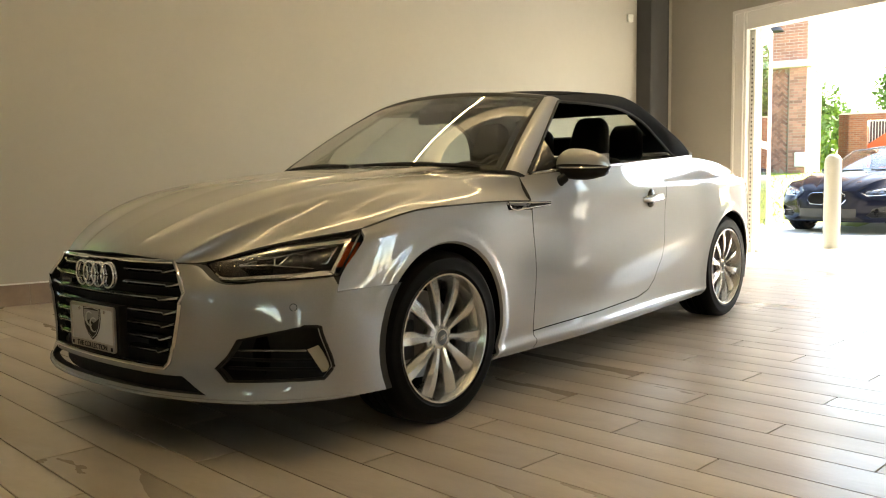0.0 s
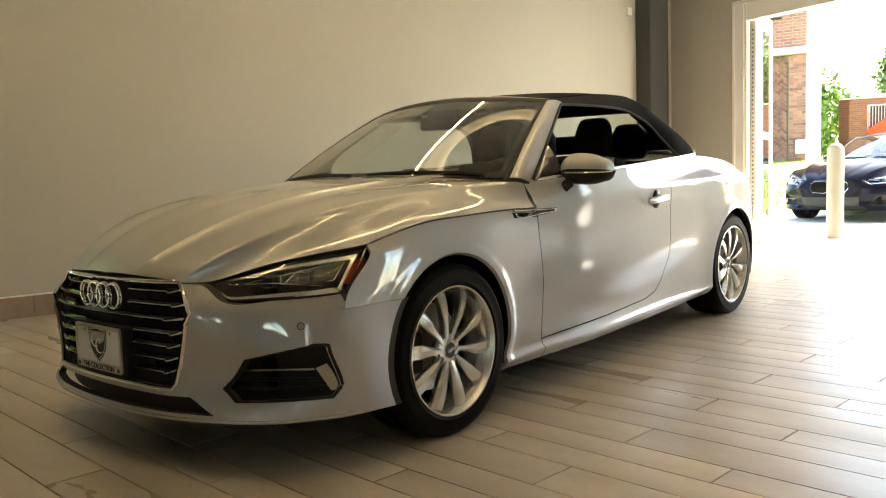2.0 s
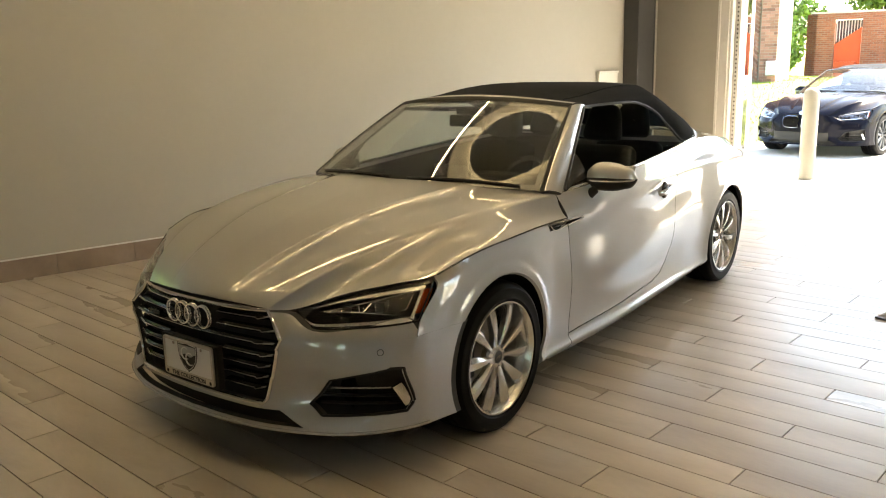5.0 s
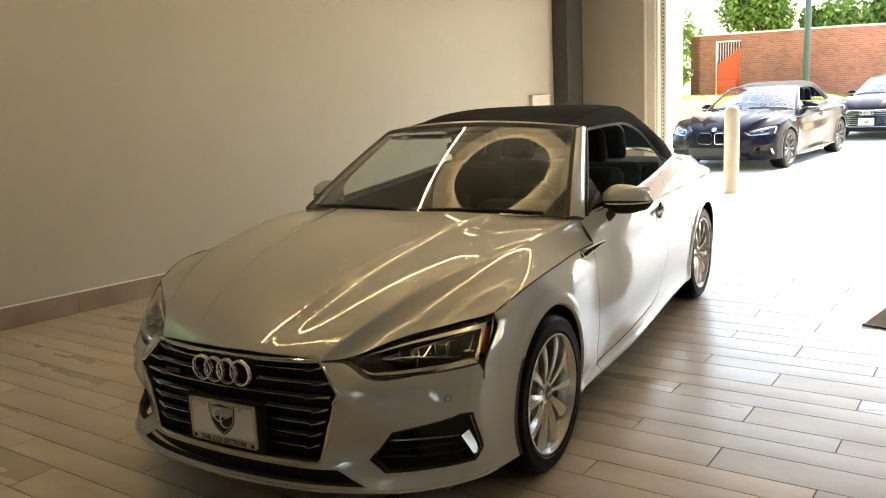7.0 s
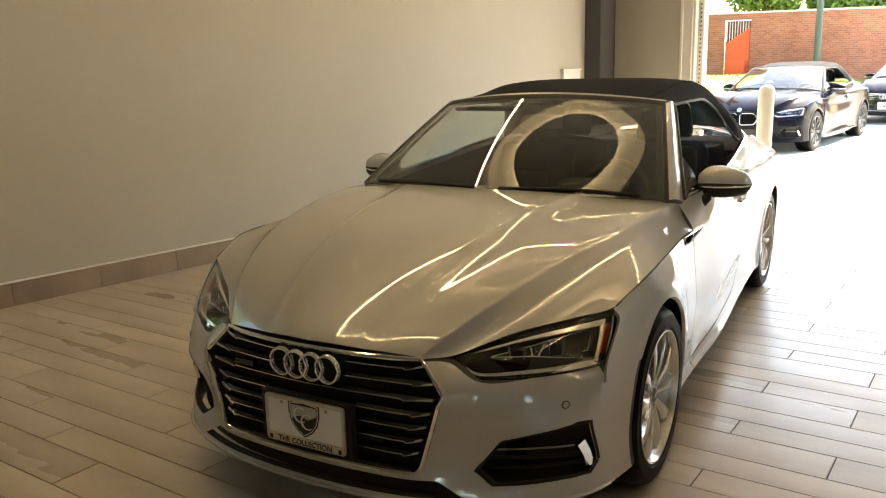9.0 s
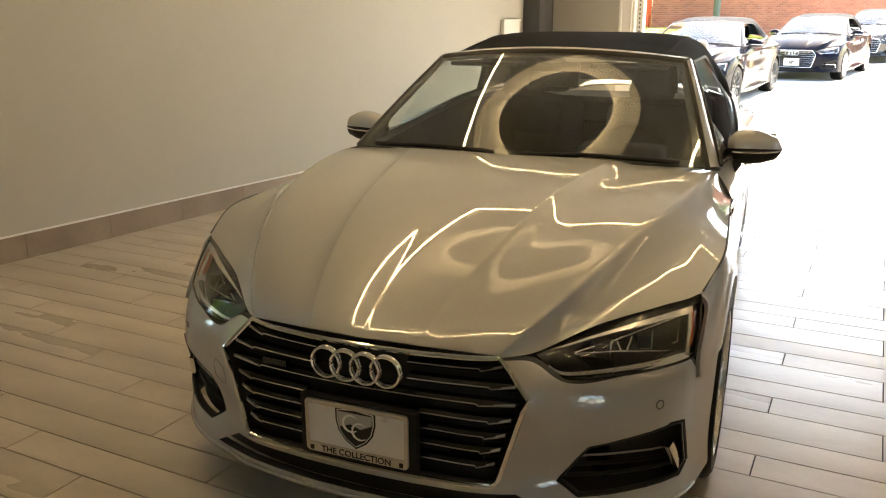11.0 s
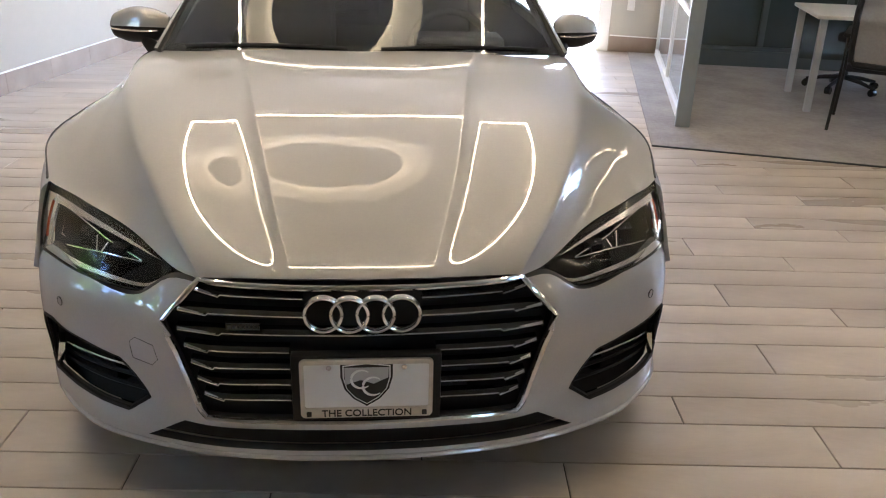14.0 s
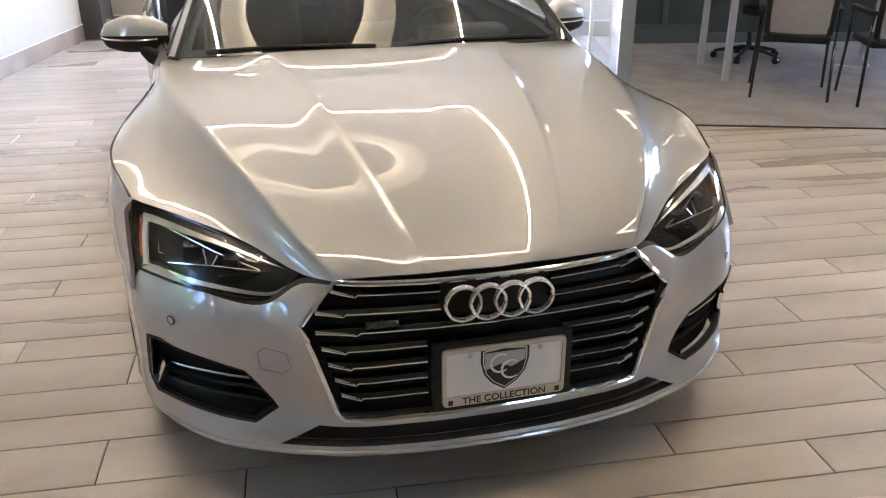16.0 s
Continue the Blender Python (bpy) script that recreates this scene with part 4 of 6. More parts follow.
def wheel(car, x, y, side, turn=0.0, spokes=10, key="main", alloy=None):
    alloy = alloy or ALLOY
    w = new("wheel")
    w.parent = car
    w.matrix_local = pose(x, y, R_TYRE - (0.007 if y < 1 else 0.002), turn, 0, 0 if side > 0 else 180)
    w["label"] = "ten-spoke silver alloy wheel with black tyre" if spokes == 10 else "dark multi-spoke alloy wheel with black tyre"
    shared_part("tyre", tyre_bm, RUBBER, w, "tyre", "black rubber tyre")
    shared_part(key + "rim", lambda: lathe([(0.236, -0.10), (0.242, -0.105), (0.243, -0.100), (0.226, -0.09), (0.205, -0.02), (0.205, 0.05), (0.222, 0.088), (0.2385, 0.100), (0.246, 0.113), (0.243, 0.120), (0.2365, 0.119), (0.230, 0.106), (0.2225, 0.085)]), alloy, w, "rim", "silver alloy rim")
    shared_part("disc", lambda: lathe([(0.0, 0.0), (0.09, 0.002), (0.095, -0.01), (0.165, -0.01), (0.168, -0.02), (0.168, -0.035), (0.0, -0.035)]), DISC, w, "brake_disc")
    shared_part("back", lambda: lathe([(0.0, -0.06), (0.22, -0.06), (0.225, -0.05)], 40), UNDER, w, "brake_backing")
    cal = shared_part("caliper", lambda: box(-0.045, 0.035, -0.175, -0.085, -0.075, 0.075, 0.012), DARK_METAL, w, "brake_caliper")
    cal.matrix_local = pose(0, 0, 0, -turn, 0, 0)
    shared_part(key + "hub", lambda: lathe([(0.0, 0.092), (0.028, 0.092), (0.0285, 0.095), (0.031, 0.0955), (0.033, 0.090), (0.060, 0.086), (0.066, 0.075), (0.05, 0.04)], 40), alloy, w, "hub")
    cap = shared_part("cap", lambda: lathe([(0.0, 0.097), (0.020, 0.0965), (0.0275, 0.094), (0.0275, 0.085)], 32), DARK_METAL, w, "hub_cap", "dark hub cap")
    shared_part("caprings", cap_rings, CHROME, cap, "badge")
    for k in range(spokes):
        s = shared_part(key + "spoke", spoke_bm, alloy, w, "spoke", smooth=False)
        s.matrix_local = pose(0, 0, 0, 360 * k / spokes, 0, 0)
    for k in range(5):
        b = shared_part("bolt", lambda: lathe([(0.0, 0.083), (0.008, 0.083), (0.010, 0.078), (0.010, 0.06)], 6), DARK_METAL, w, "wheel_bolt", smooth=False)
        b.matrix_local = pose(0, 0, 0, 72 * k + 18, 0, 0) @ pose(0.004, 0, 0.053)
    return w


def cap_rings():
    bm = bmesh.new()
    for i in range(4):
        tube([(0.098, (i - 1.5) * 0.0085 + 0.0058 * math.cos(t), 0.0058 * math.sin(t)) for t in [k * math.pi / 8 for k in range(16)]], 0.0009, bm, 5, True)
    return bm


def mirror(car, side):
    def lk(bm):
        if side > 0:
            return bm
        # this one stands a little further out
        for v in bm.verts:
            v.co.x += 0.05 * min(1.0, max(0.0, (v.co.x - 0.80) / 0.05))
        return flip_x(bm)
    m = part("door_mirror", lk(tube([(0.800, 0.862, 0.868), (0.828, 0.885, 0.890), (0.850, 0.915, 0.915)], lambda t: 0.030 - 0.008 * t, n=12, flat=0.62)), BLACK, car, "silver door mirror on a black foot")

    def shell(u, v):
        # u round the housing's length (inner to outer), v round its section
        x = 0.800 + 0.215 * u
        prof = curve((0.0, 0.034, 0.030), (0.12, 0.058, 0.047), (0.4, 0.070, 0.058), (0.75, 0.060, 0.048), (0.93, 0.036, 0.030), (1.0, 0.004, 0.004))
        ry, rz = prof(u)
        yc = 0.945 + 0.085 * u
        zc = 0.963 - 0.004 * u
        c, s = math.cos(v), math.sin(v)
        return Vector((x + 0.02 * (c < 0) * c * -1 * 0, yc + ry * (abs(c) ** 0.8) * (1 if c > 0 else -1) * (0.55 if c > 0 else 1.0), zc + (rz * 1.58 * (1 - 0.25 * u) if s > 0 else rz * 1.05) * (abs(s) ** 0.85) * (1 if s > 0 else -1)))
    cap = sheet(shell, steps(0.0, 1.0, 24), steps(0.10, math.pi - 0.10, 24))
    part("cap", lk(cap), PAINT, m, "silver painted cap")
    low = sheet(shell, steps(0.0, 1.0, 24), steps(math.pi - 0.10, 2 * math.pi + 0.10, 20))
    part("lower_shell", lk(low), BLACK, m, "black lower shell")
    part("indicator", lk(tube([shell(u, math.pi + 0.05) + Vector((0, -0.001, 0)) for u in steps(0.10, 0.97, 14)], 0.004, n=6)), CHROME, m)
    glass = sheet(lambda u, v: Vector((0.812 + 0.175 * u, 0.945 + 0.085 * u + 0.036, 0.925 + 0.095 * v)), (0, 0.5, 1), (0, 0.5, 1))
    part("mirror_glass", lk(thick(glass, 0.003)), CHROME, m)


def rings_badge(bm, c, r, gap, t):
    for i in range(4):
        x = c[0] + (i - 1.5) * gap
        tube([(x + r * math.cos(a), c[1] + 0.012 * ((abs(x) + 0.3 * r) / 0.14) ** 2 * 0.6, c[2] + r * math.sin(a)) for a in [k * 2 * math.pi / 36 for k in range(36)]], t, bm, 8, True)
    return bm


def seat(car, x, y, z, s=1.0):
    st = part("seat", box(x - 0.25, x + 0.25, y - 0.30, y + 0.22, z, z + 0.16, 0.05, seg=3), LEATHER, car, "black leather seat with head restraint")
    b = box(-0.24, 0.24, -0.075, 0.075, 0.0, 0.52 * s, 0.07, seg=3)
    bmesh.ops.transform(b, matrix=pose(x, y + 0.26, z + 0.10, -16, 0, 0), verts=b.verts[:])
    part("backrest", b, LEATHER, st)
    h = box(-0.128, 0.128, -0.05, 0.055, 0.0, 0.235, 0.05, seg=4)
    top = pose(x, y + 0.26, z + 0.10, -16, 0, 0) @ Matrix.Translation((0, 0, 0.525 * s + 0.02))
    for v in h.verts:
        v.co.x *= 1.0 - 0.28 * max(0.0, v.co.z / 0.235) ** 2
        v.co.z -= 0.30 * v.co.x ** 2 / 0.128 * (v.co.z > 0.1)
    bmesh.ops.transform(h, matrix=top, verts=h.verts[:])
    part("head_restraint", h, LEATHER, st)


def build_car():
    car = thing("convertible_car", "silver convertible car with black soft top, parked on the plank floor", "car")
    # --- skin ---
    for side in (1, -1):
        lk = (lambda b: b) if side > 0 else flip_x
        wide = (lambda b: b) if side > 0 else (lambda b: widened(b, 0.80))
        part("fender", lk(wide(fender_bm())), PAINT, car)
        d, q = side_bm()
        door = part("door", lk(wide(d)), PAINT, car, "silver door with flush handle")
        part("rear_quarter", lk(wide(q)), PAINT, car)
        # handle in a dark bowl
        y0, z0 = 1.708, 0.795
        bowl = bmesh.new()
        bmesh.ops.create_uvsphere(bowl, u_segments=20, v_segments=10, radius=1.0, matrix=pose(0.883, y0, z0) @ Matrix.Diagonal((0.0185, 0.040, 0.050, 1)))
        part("handle_bowl", lk(bowl), GLOSS_BLACK, door, "dark handle recess")
        hb = tube([(0.890, y0 - 0.105, z0 - 0.004), (0.908, y0 - 0.085, z0 - 0.003), (0.914, y0, z0), (0.910, y0 + 0.085, z0 + 0.005), (0.893, y0 + 0.10, z0 + 0.006)], lambda t: 0.014 + 0.005 * math.sin(math.pi * t), n=12, flat=0.55)
        part("handle", lk(hb), SATIN, door, "silver door handle")
        part("handle_trim", lk(tube([(0.917, y0 - 0.08, z0 - 0.011), (0.924, y0, z0 - 0.008), (0.919, y0 + 0.085, z0 - 0.003)], 0.003, n=6)), CHROME, door)
        # air outlet behind the arch, running over the door gap
        vent = part("side_vent", lk(sheet(lambda u, v: section(FENDER_LINES, 0.45 + 0.33 * u, 0.0) + Vector((-0.012, 0, -0.004 - (0.030 - 0.018 * u) * v)), steps(0, 1, 10), (0, 0.5, 1))), GLOSS_BLACK, car, "black side vent with chrome edge")
        loop = [(0.861, 0.452, 0.814), (0.862, 0.62, 0.808), (0.860, 0.775, 0.804), (0.861, 0.768, 0.796), (0.864, 0.62, 0.787), (0.866, 0.505, 0.779), (0.864, 0.475, 0.786)]
        part("vent_trim", lk(tube(loop, 0.0035, n=6, closed=True)), CHROME, vent, "chrome vent edge")
        part("vent_tongue", lk(tube([(0.862, 0.60, 0.806), (0.864, 0.575, 0.792), (0.866, 0.545, 0.784)], 0.004, n=6)), CHROME, vent)
        # chrome strip along the belt
        part("belt_trim", lk(tube([Vector((BELT(y)[0] - 0.006, y, BELT(y)[1] + 0.006)) for y in steps(0.66, 2.42, 40)] + [Vector((0.745, 2.52, 1.052)), Vector((0.700, 2.60, 1.066)), Vector((0.55, 2.72, 1.078)), Vector((0.30, 2.82, 1.086)), Vector((0, 2.85, 1.088))], lambda t: 0.0075 + 0.004 * min(1.0, max(0.0, (t - 0.4) / 0.3)), n=8)), SATIN, car, "satin metal belt trim")
        # dark bead added to draw the shaded gap between hood and fender
        part("hood_seal", lk(wide(tube([Vector((HOODLINE(y)[0] + 0.0005, y, HOODLINE(y)[1] + 0.0025)) for y in steps(-0.37, 0.62, 40)], 0.0034, n=6))), SHUT, car, "dark bead drawn for the shade in the gap along the hood")
        headlamp(car, side)
        mirror(car, side)
    fine = sorted(set([round(v, 4) for v in steps(0, 1, 56)] + [round(S_K + 0.004 * k, 4) for k in range(-4, 5)] + [round(S_S + 0.006 * k, 4) for k in range(-6, 7)] + [0.985, 0.993]))
    hood = sheet(hood_point, [-v for v in fine[:0:-1]] + fine, [0, 0.008, 0.016] + steps(0.025, 1, 76)[:])
    widened(hood, 0.80, side=-1)
    outward(hood, (0, 0, 0.2))
    flange(hood, 0.012)
    part("hood", hood, PAINT, car, "silver hood with two creases")
    part("front_bumper", widened(bumper_bm(), 0.80, side=-1), PAINT, car, "silver front bumper")

    # --- grille ---
    gy = lambda x, z: nose_point(math.copysign(float(np.interp(abs(x), NOSE_X, NOSE_S)), x), z).y
    back = sheet(lambda u, v: Vector((u, gy(u, 0.27 + 0.40 * v) + 0.045, 0.27 + 0.40 * v)), steps(-0.50, 0.50, 24), steps(0, 1, 6))
    grille = part("grille", back, BLACK, car, "black grille with chrome frame and slats")
    loop, n = [], len(GRILLE)
    pts = [(-0.388, 0.645), (-0.477, 0.552), (-0.405, 0.310), (-0.388, 0.290), (0.388, 0.290), (0.405, 0.310), (0.477, 0.552), (0.388, 0.645)]
    for i in range(8):
        p, q = pts[i], pts[(i + 1) % 8]
        k = max(2, int(Vector((q[0] - p[0], q[1] - p[1])).length / 0.04))
        loop += [(p[0] + (q[0] - p[0]) * j / k, p[1] + (q[1] - p[1]) * j / k) for j in range(k)]
    part("frame", tube([(x, gy(x, z) - 0.003, z) for x, z in loop], 0.0075, n=8, closed=True), CHROME, grille, "chrome grille frame")
    half = lambda z: float(np.interp(z, (0.29, 0.552, 0.645), (0.390, 0.470, 0.385)))
    for i, z in enumerate((0.612, 0.567, 0.520, 0.474, 0.430, 0.386, 0.342)):
        w = half(z) - 0.012
        x_in = 0.142 if i < 2 else (0.0 if i == 2 else 0.178)
        for s in (1, -1):
            def bar(u, k, s=s, w=w, x_in=x_in, z=z):
                x = x_in + (w - x_in) * u
                dy, dz = ((-0.002, 0.010), (-0.012, 0.0), (-0.002, -0.010), (0.03, -0.008), (0.03, 0.008))[k]
                return Vector((s * x, gy(x, z) + 0.022 + dy, z + dz + 0.006 * max(0, u - 0.72)))
            bm = sheet(lambda u, k: bar(u, int(k)), steps(0, 1, 14), (0, 1, 2, 3, 4, 0))
            slat = part("slat", bm, GLOSS_BLACK, grille)
            # the bright edge dips to a notch, then rises along the slanted tip
            low, end = Vector((0, 0, -0.006)), Vector((0, -0.001, 0.006))
            top = tube([bar(u, 1) + Vector((0, -0.001, 0.001)) for u in steps(0, 0.75, 11)] + [bar(0.77, 1) + low] + [bar(0.77 + 0.22 * k, 1) + low * (1 - k) + end * k for k in (0.5, 1.0)], 0.0025, n=5)
            part("slat_edge", top, SATIN, slat, "fine metal edge")
            facet = bmesh.new()
            f = facet.faces.new([facet.verts.new(p) for p in (bar(0.78, 1) + low, bar(0.99, 1) + end, bar(0.99, 1) + end + Vector((0, 0.004, 0.005)), bar(0.79, 1) + low + Vector((0, 0.003, 0.004)))])
            part("slat_tip", thick(facet, 0.002), CHROME, slat, "chrome slat tip", smooth=False)
    for z, s in ((0.375, 1), (0.375, -1)):
        sensor = box(s * 0.31 - 0.05, s * 0.31 + 0.05, gy(0.31, z) + 0.030, gy(0.31, z) + 0.05, z - 0.022, z + 0.022, 0.006)
        part("sensor_cover", sensor, UNDER, grille)
    part("badge", rings_badge(bmesh.new(), (0.0, -0.902, 0.588), 0.0435, 0.0615, 0.0046), CHROME, car, "four chrome rings badge")
    part("badge_mount", rings_badge(bmesh.new(), (0.0, -0.893, 0.588), 0.0435, 0.0615, 0.0050), SATIN, car)
    script = box(-0.325, -0.245, gy(-0.28, 0.545) - 0.001, gy(-0.28, 0.545) + 0.02, 0.536, 0.552, 0.002)
    sc = part("model_badge", script, GLOSS_BLACK, car, "small dark model badge")
    fr = bmesh.new()
    y = gy(-0.28, 0.545) - 0.0022
    tube([(-0.325, y + 0.004, 0.536), (-0.325, y + 0.004, 0.552), (-0.245, y, 0.552), (-0.245, y, 0.536)], 0.0011, fr, 5, True)
    for k in range(7):
        box(-0.3195 + k * 0.0105, -0.3125 + k * 0.0105, y + 0.001, y + 0.004, 0.5400, 0.5475, bm=fr)
    part("badge_letters", fr, DARK_METAL, sc)
    for s in (1, -1):
        p = nose_point(s * 0.79, 0.503)
        nrm = Vector((s * 0.70, -0.71, 0.05)).normalized()
        mt = Matrix.Translation(p) @ nrm.to_track_quat("Z", "Y").to_matrix().to_4x4()
        r = bmesh.new()
        bmesh.ops.create_circle(r, cap_ends=True, segments=24, radius=0.0105, matrix=mt @ Matrix.Translation((0, 0, 0.0012)))
        sen = part("parking_sensor", r, PAINT, car, "round parking sensor")
        t = tube([mt @ Vector((0.0115 * math.cos(k * math.pi / 12), 0.0115 * math.sin(k * math.pi / 12), 0.0008)) for k in range(24)], 0.0014, n=5, closed=True)
        part("sensor_ring", t, BLACK, sen)
    # tow eye cover: a square seam in the bumper beside the grille
    corners = [(-0.580, 0.405), (-0.527, 0.40), (-0.507, 0.425), (-0.515, 0.465), (-0.567, 0.47), (-0.583, 0.455)]
    ring = []
    for i in range(6):
        p, q = corners[i], corners[(i + 1) % 6]
        ring += [(p[0] + (q[0] - p[0]) * j / 4, p[1] + (q[1] - p[1]) * j / 4) for j in range(4)]
    part("tow_cover_seam", tube([(x, gy(x, z) - 0.0003, z) for x, z in ring], 0.0007, n=5, closed=True), SHUT, car, "thin seam of the tow eye cover")
    # lower side intakes
    for side in (1, -1):
        lk = (lambda b: b) if side > 0 else (lambda b: flip_x(widened(b, 0.80)))
        bk = sheet(lambda u, v: nose_point(0.50 + 0.47 * u, 0.235 + 0.225 * v) + Vector((-0.012, 0.075 - 0.05 * u * u, 0)), steps(0, 1, 16), steps(0, 1, 8))
        fog = part("side_intake", lk(bk), BLACK, car, "black side intake with chrome blade")
        lips = [nose_point(float(np.interp(x, NOSE_X, NOSE_S)), z) + Vector((0.0, 0.003, 0)) for x, z in FOG]
        ring = []
        for i in range(len(lips)):
            p, q = FOG[i], FOG[(i + 1) % len(FOG)]
            for j in range(6):
                x, z = p[0] + (q[0] - p[0]) * j / 6, p[1] + (q[1] - p[1]) * j / 6
                ring.append(nose_point(float(np.interp(x, NOSE_X, NOSE_S)), z) + Vector((0, 0.006, 0)))
        part("intake_lip", lk(tube(ring, 0.007, n=6, closed=True)), BLACK, fog)
        bl = lambda x, z, o=0.022: nose_point(float(np.interp(x, NOSE_X, NOSE_S)), z) + Vector((-0.004, o, 0))
        part("blade", lk(tube([bl(x, 0.352 + 0.02 * (x - 0.6)) for x in steps(0.600, 0.806, 10)], 0.0042, n=6)), SATIN, fog, "thin metal blade")
        for z in (0.318, 0.290):
            part("intake_bar", lk(tube([bl(x, z, 0.035) for x in steps(0.565, 0.845, 10)], 0.0065, n=6)), BLACK, fog)
        blade = bmesh.new()
        A, B, C, D = bl(0.806, 0.362, 0.006), bl(0.818, 0.372, 0.036), bl(0.842, 0.285, 0.042), bl(0.830, 0.282, 0.010)
        f0 = blade.faces.new([blade.verts.new(p) for p in (A, B, C, D)])
        part("blade_end", lk(thick(blade, 0.014)), CHROME, fog, "chrome blade end")
    # front lip slot and splitter
    sl = sheet(lambda a, v: nose_point(a, 0.19 + 0.085 * v) + Vector((0, 0.07, 0)), steps(-0.60, 0.60, 24), steps(0, 1, 4))
    slot = part("lower_intake", sl, BLACK, car, "black lower intake")
    part("splitter", tube([nose_point(a, 0.198) + Vector((0, -0.003, -0.002)) for a in steps(-0.93, 0.93, 60)], 0.0065, n=8), PAINT, slot, "silver splitter lip")
    # number plate with its holder
    holder = part("plate_holder", box(-0.172, 0.188, -0.914, -0.884, 0.305, 0.487, 0.004), BLACK, car)
    X0, X1, Z0, Z1, YF = -0.152, 0.168, 0.318, 0.480, -0.9235

    def rounded(x0, x1, z0, z1, r):
        out = []
        for cx, cz, a0 in ((x1 - r, z1 - r, 0), (x0 + r, z1 - r, 90), (x0 + r, z0 + r, 180), (x1 - r, z0 + r, 270)):
            out += [(cx + r * math.cos(radians(a0 + 15 * k)), cz + r * math.sin(radians(a0 + 15 * k))) for k in range(7)]
        return out
    frame = bmesh.new()
    loops = [[frame.verts.new((x, y, z)) for x, z in rounded(*lim)] for lim, y in (
        ((X0, X1, Z0, Z1, 0.013), -0.9145), ((X0, X1, Z0, Z1, 0.013), YF + 0.002), ((X0 + 0.002, X1 - 0.002, Z0 + 0.002, Z1 - 0.002, 0.011), YF),
        ((X0 + 0.010, X1 - 0.010, Z0 + 0.028, Z1 - 0.012, 0.006), YF), ((X0 + 0.011, X1 - 0.011, Z0 + 0.029, Z1 - 0.013, 0.005), -0.9150))]
    for A, B in zip(loops, loops[1:]):
        for k in range(28):
            frame.faces.new((A[k], A[(k + 1) % 28], B[(k + 1) % 28], B[k]))
    bmesh.ops.recalc_face_normals(frame, faces=frame.faces[:])
    plate = part("dealer_plate", box(X0 + 0.006, X1 - 0.006, -0.9195, -0.9142, Z0 + 0.02, Z1 - 0.006), PLATE_WHITE, car, "white dealer plate with dark shield in a metal frame", smooth=False)
    part("plate_frame", frame, PLATE_FRAME, plate, "brushed metal plate frame", smooth=False)
    xc = (X0 + X1) / 2
    part("plate_words", text_bm("THE COLLECTION", 0.0265, pose(xc, YF - 0.0006, Z0 + 0.0135, 90, 0, 0)), INK, plate, "dark capital letters", smooth=False)

    def shield(scale, y, z=0.418):
        bm = bmesh.new()
        out = [(-0.055, 0.044), (0.0, 0.050), (0.055, 0.044), (0.055, 0.012), (0.047, -0.018), (0.028, -0.042), (0.0, -0.060), (-0.028, -0.042), (-0.047, -0.018), (-0.055, 0.012)]
        f = bm.faces.new([bm.verts.new((xc + x * scale, y, z + zz * scale)) for x, zz in out])
        return thick(bm, 0.0006)
    sh = part("shield", shield(1.14, -0.9200), INK, plate, "dark shield emblem", smooth=False)
    part("shield_line", shield(1.04, -0.9208), PLATE_WHITE, sh, smooth=False)
    part("shield_field", shield(0.99, -0.9216), INK, sh, smooth=False)
    up = bmesh.new()
    up.faces.new([up.verts.new((xc + x, -0.9224, 0.418 + z)) for x, z in ((-0.053, 0.041), (0.053, 0.041), (0.052, 0.013), (0.017, -0.004), (-0.014, 0.007), (-0.052, -0.007))])
    part("shield_upper", thick(up, 0.0006), GREY_INK, sh, smooth=False)
    cc = bmesh.new()
    for cx, cz in ((-0.012, 0.009), (0.016, -0.011)):
        tube([(xc + cx + 0.025 * math.cos(a), -0.9232, 0.418 + cz + 0.025 * math.sin(a)) for a in [radians(50 + 260 * k / 20) for k in range(21)]], lambda t: 0.0012 + 0.0024 * math.sin(math.pi * t), cc, 6)
    part("monogram", cc, PLATE_WHITE, sh)
    for x, z in ((X0 + 0.020, Z0 + 0.013), (X1 - 0.020, Z0 + 0.013)):
        part("frame_mark", box(x - 0.006, x + 0.006, YF - 0.001, YF + 0.001, z - 0.007, z + 0.007, 0.002), INK, plate)
    for x in (xc - 0.09, xc + 0.09):
        part("screw", rod((x, -0.922, Z1 - 0.022), (x, -0.916, Z1 - 0.022), 0.0065, n=12), SATIN, plate)

    # --- glass house ---
    def ws(a, b, push=0.0):
        s = abs(a)
        lo = np.array([0.748 * a, 0.395 + 0.160 * s ** 2.2, 0.968 - 0.022 * s ** 2])
        hi = np.array([0.575 * a, 1.035 + 0.085 * s ** 2.2, 1.338 - 0.036 * s ** 2])
        p = lo * (1 - b) + hi * b + np.array([0, -0.45, 0.6]) * (0.018 * math.sin(math.pi * b) - push)
        return Vector(p)
    scr = thick(outward(sheet(ws, steps(-1, 1, 40), steps(0, 1, 20)), (0, 1.5, 0.7)), 0.005)
    wsp = part("windscreen", scr, SCREEN, car, "clear windscreen")
    wsp.visible_shadow = False
    frit = bmesh.new()
    for us, vs in ((steps(-1, 1, 40), (0.0, 0.055)), (steps(-1, 1, 40), (0.955, 1.0)), (steps(-1, -0.955, 2), steps(0, 1, 20)), (steps(0.955, 1, 2), steps(0, 1, 20))):
        sheet(lambda u, v: ws(u, v, 0.009), us, vs, frit)
    part("frit", frit, FRIT, wsp, "black glass border")
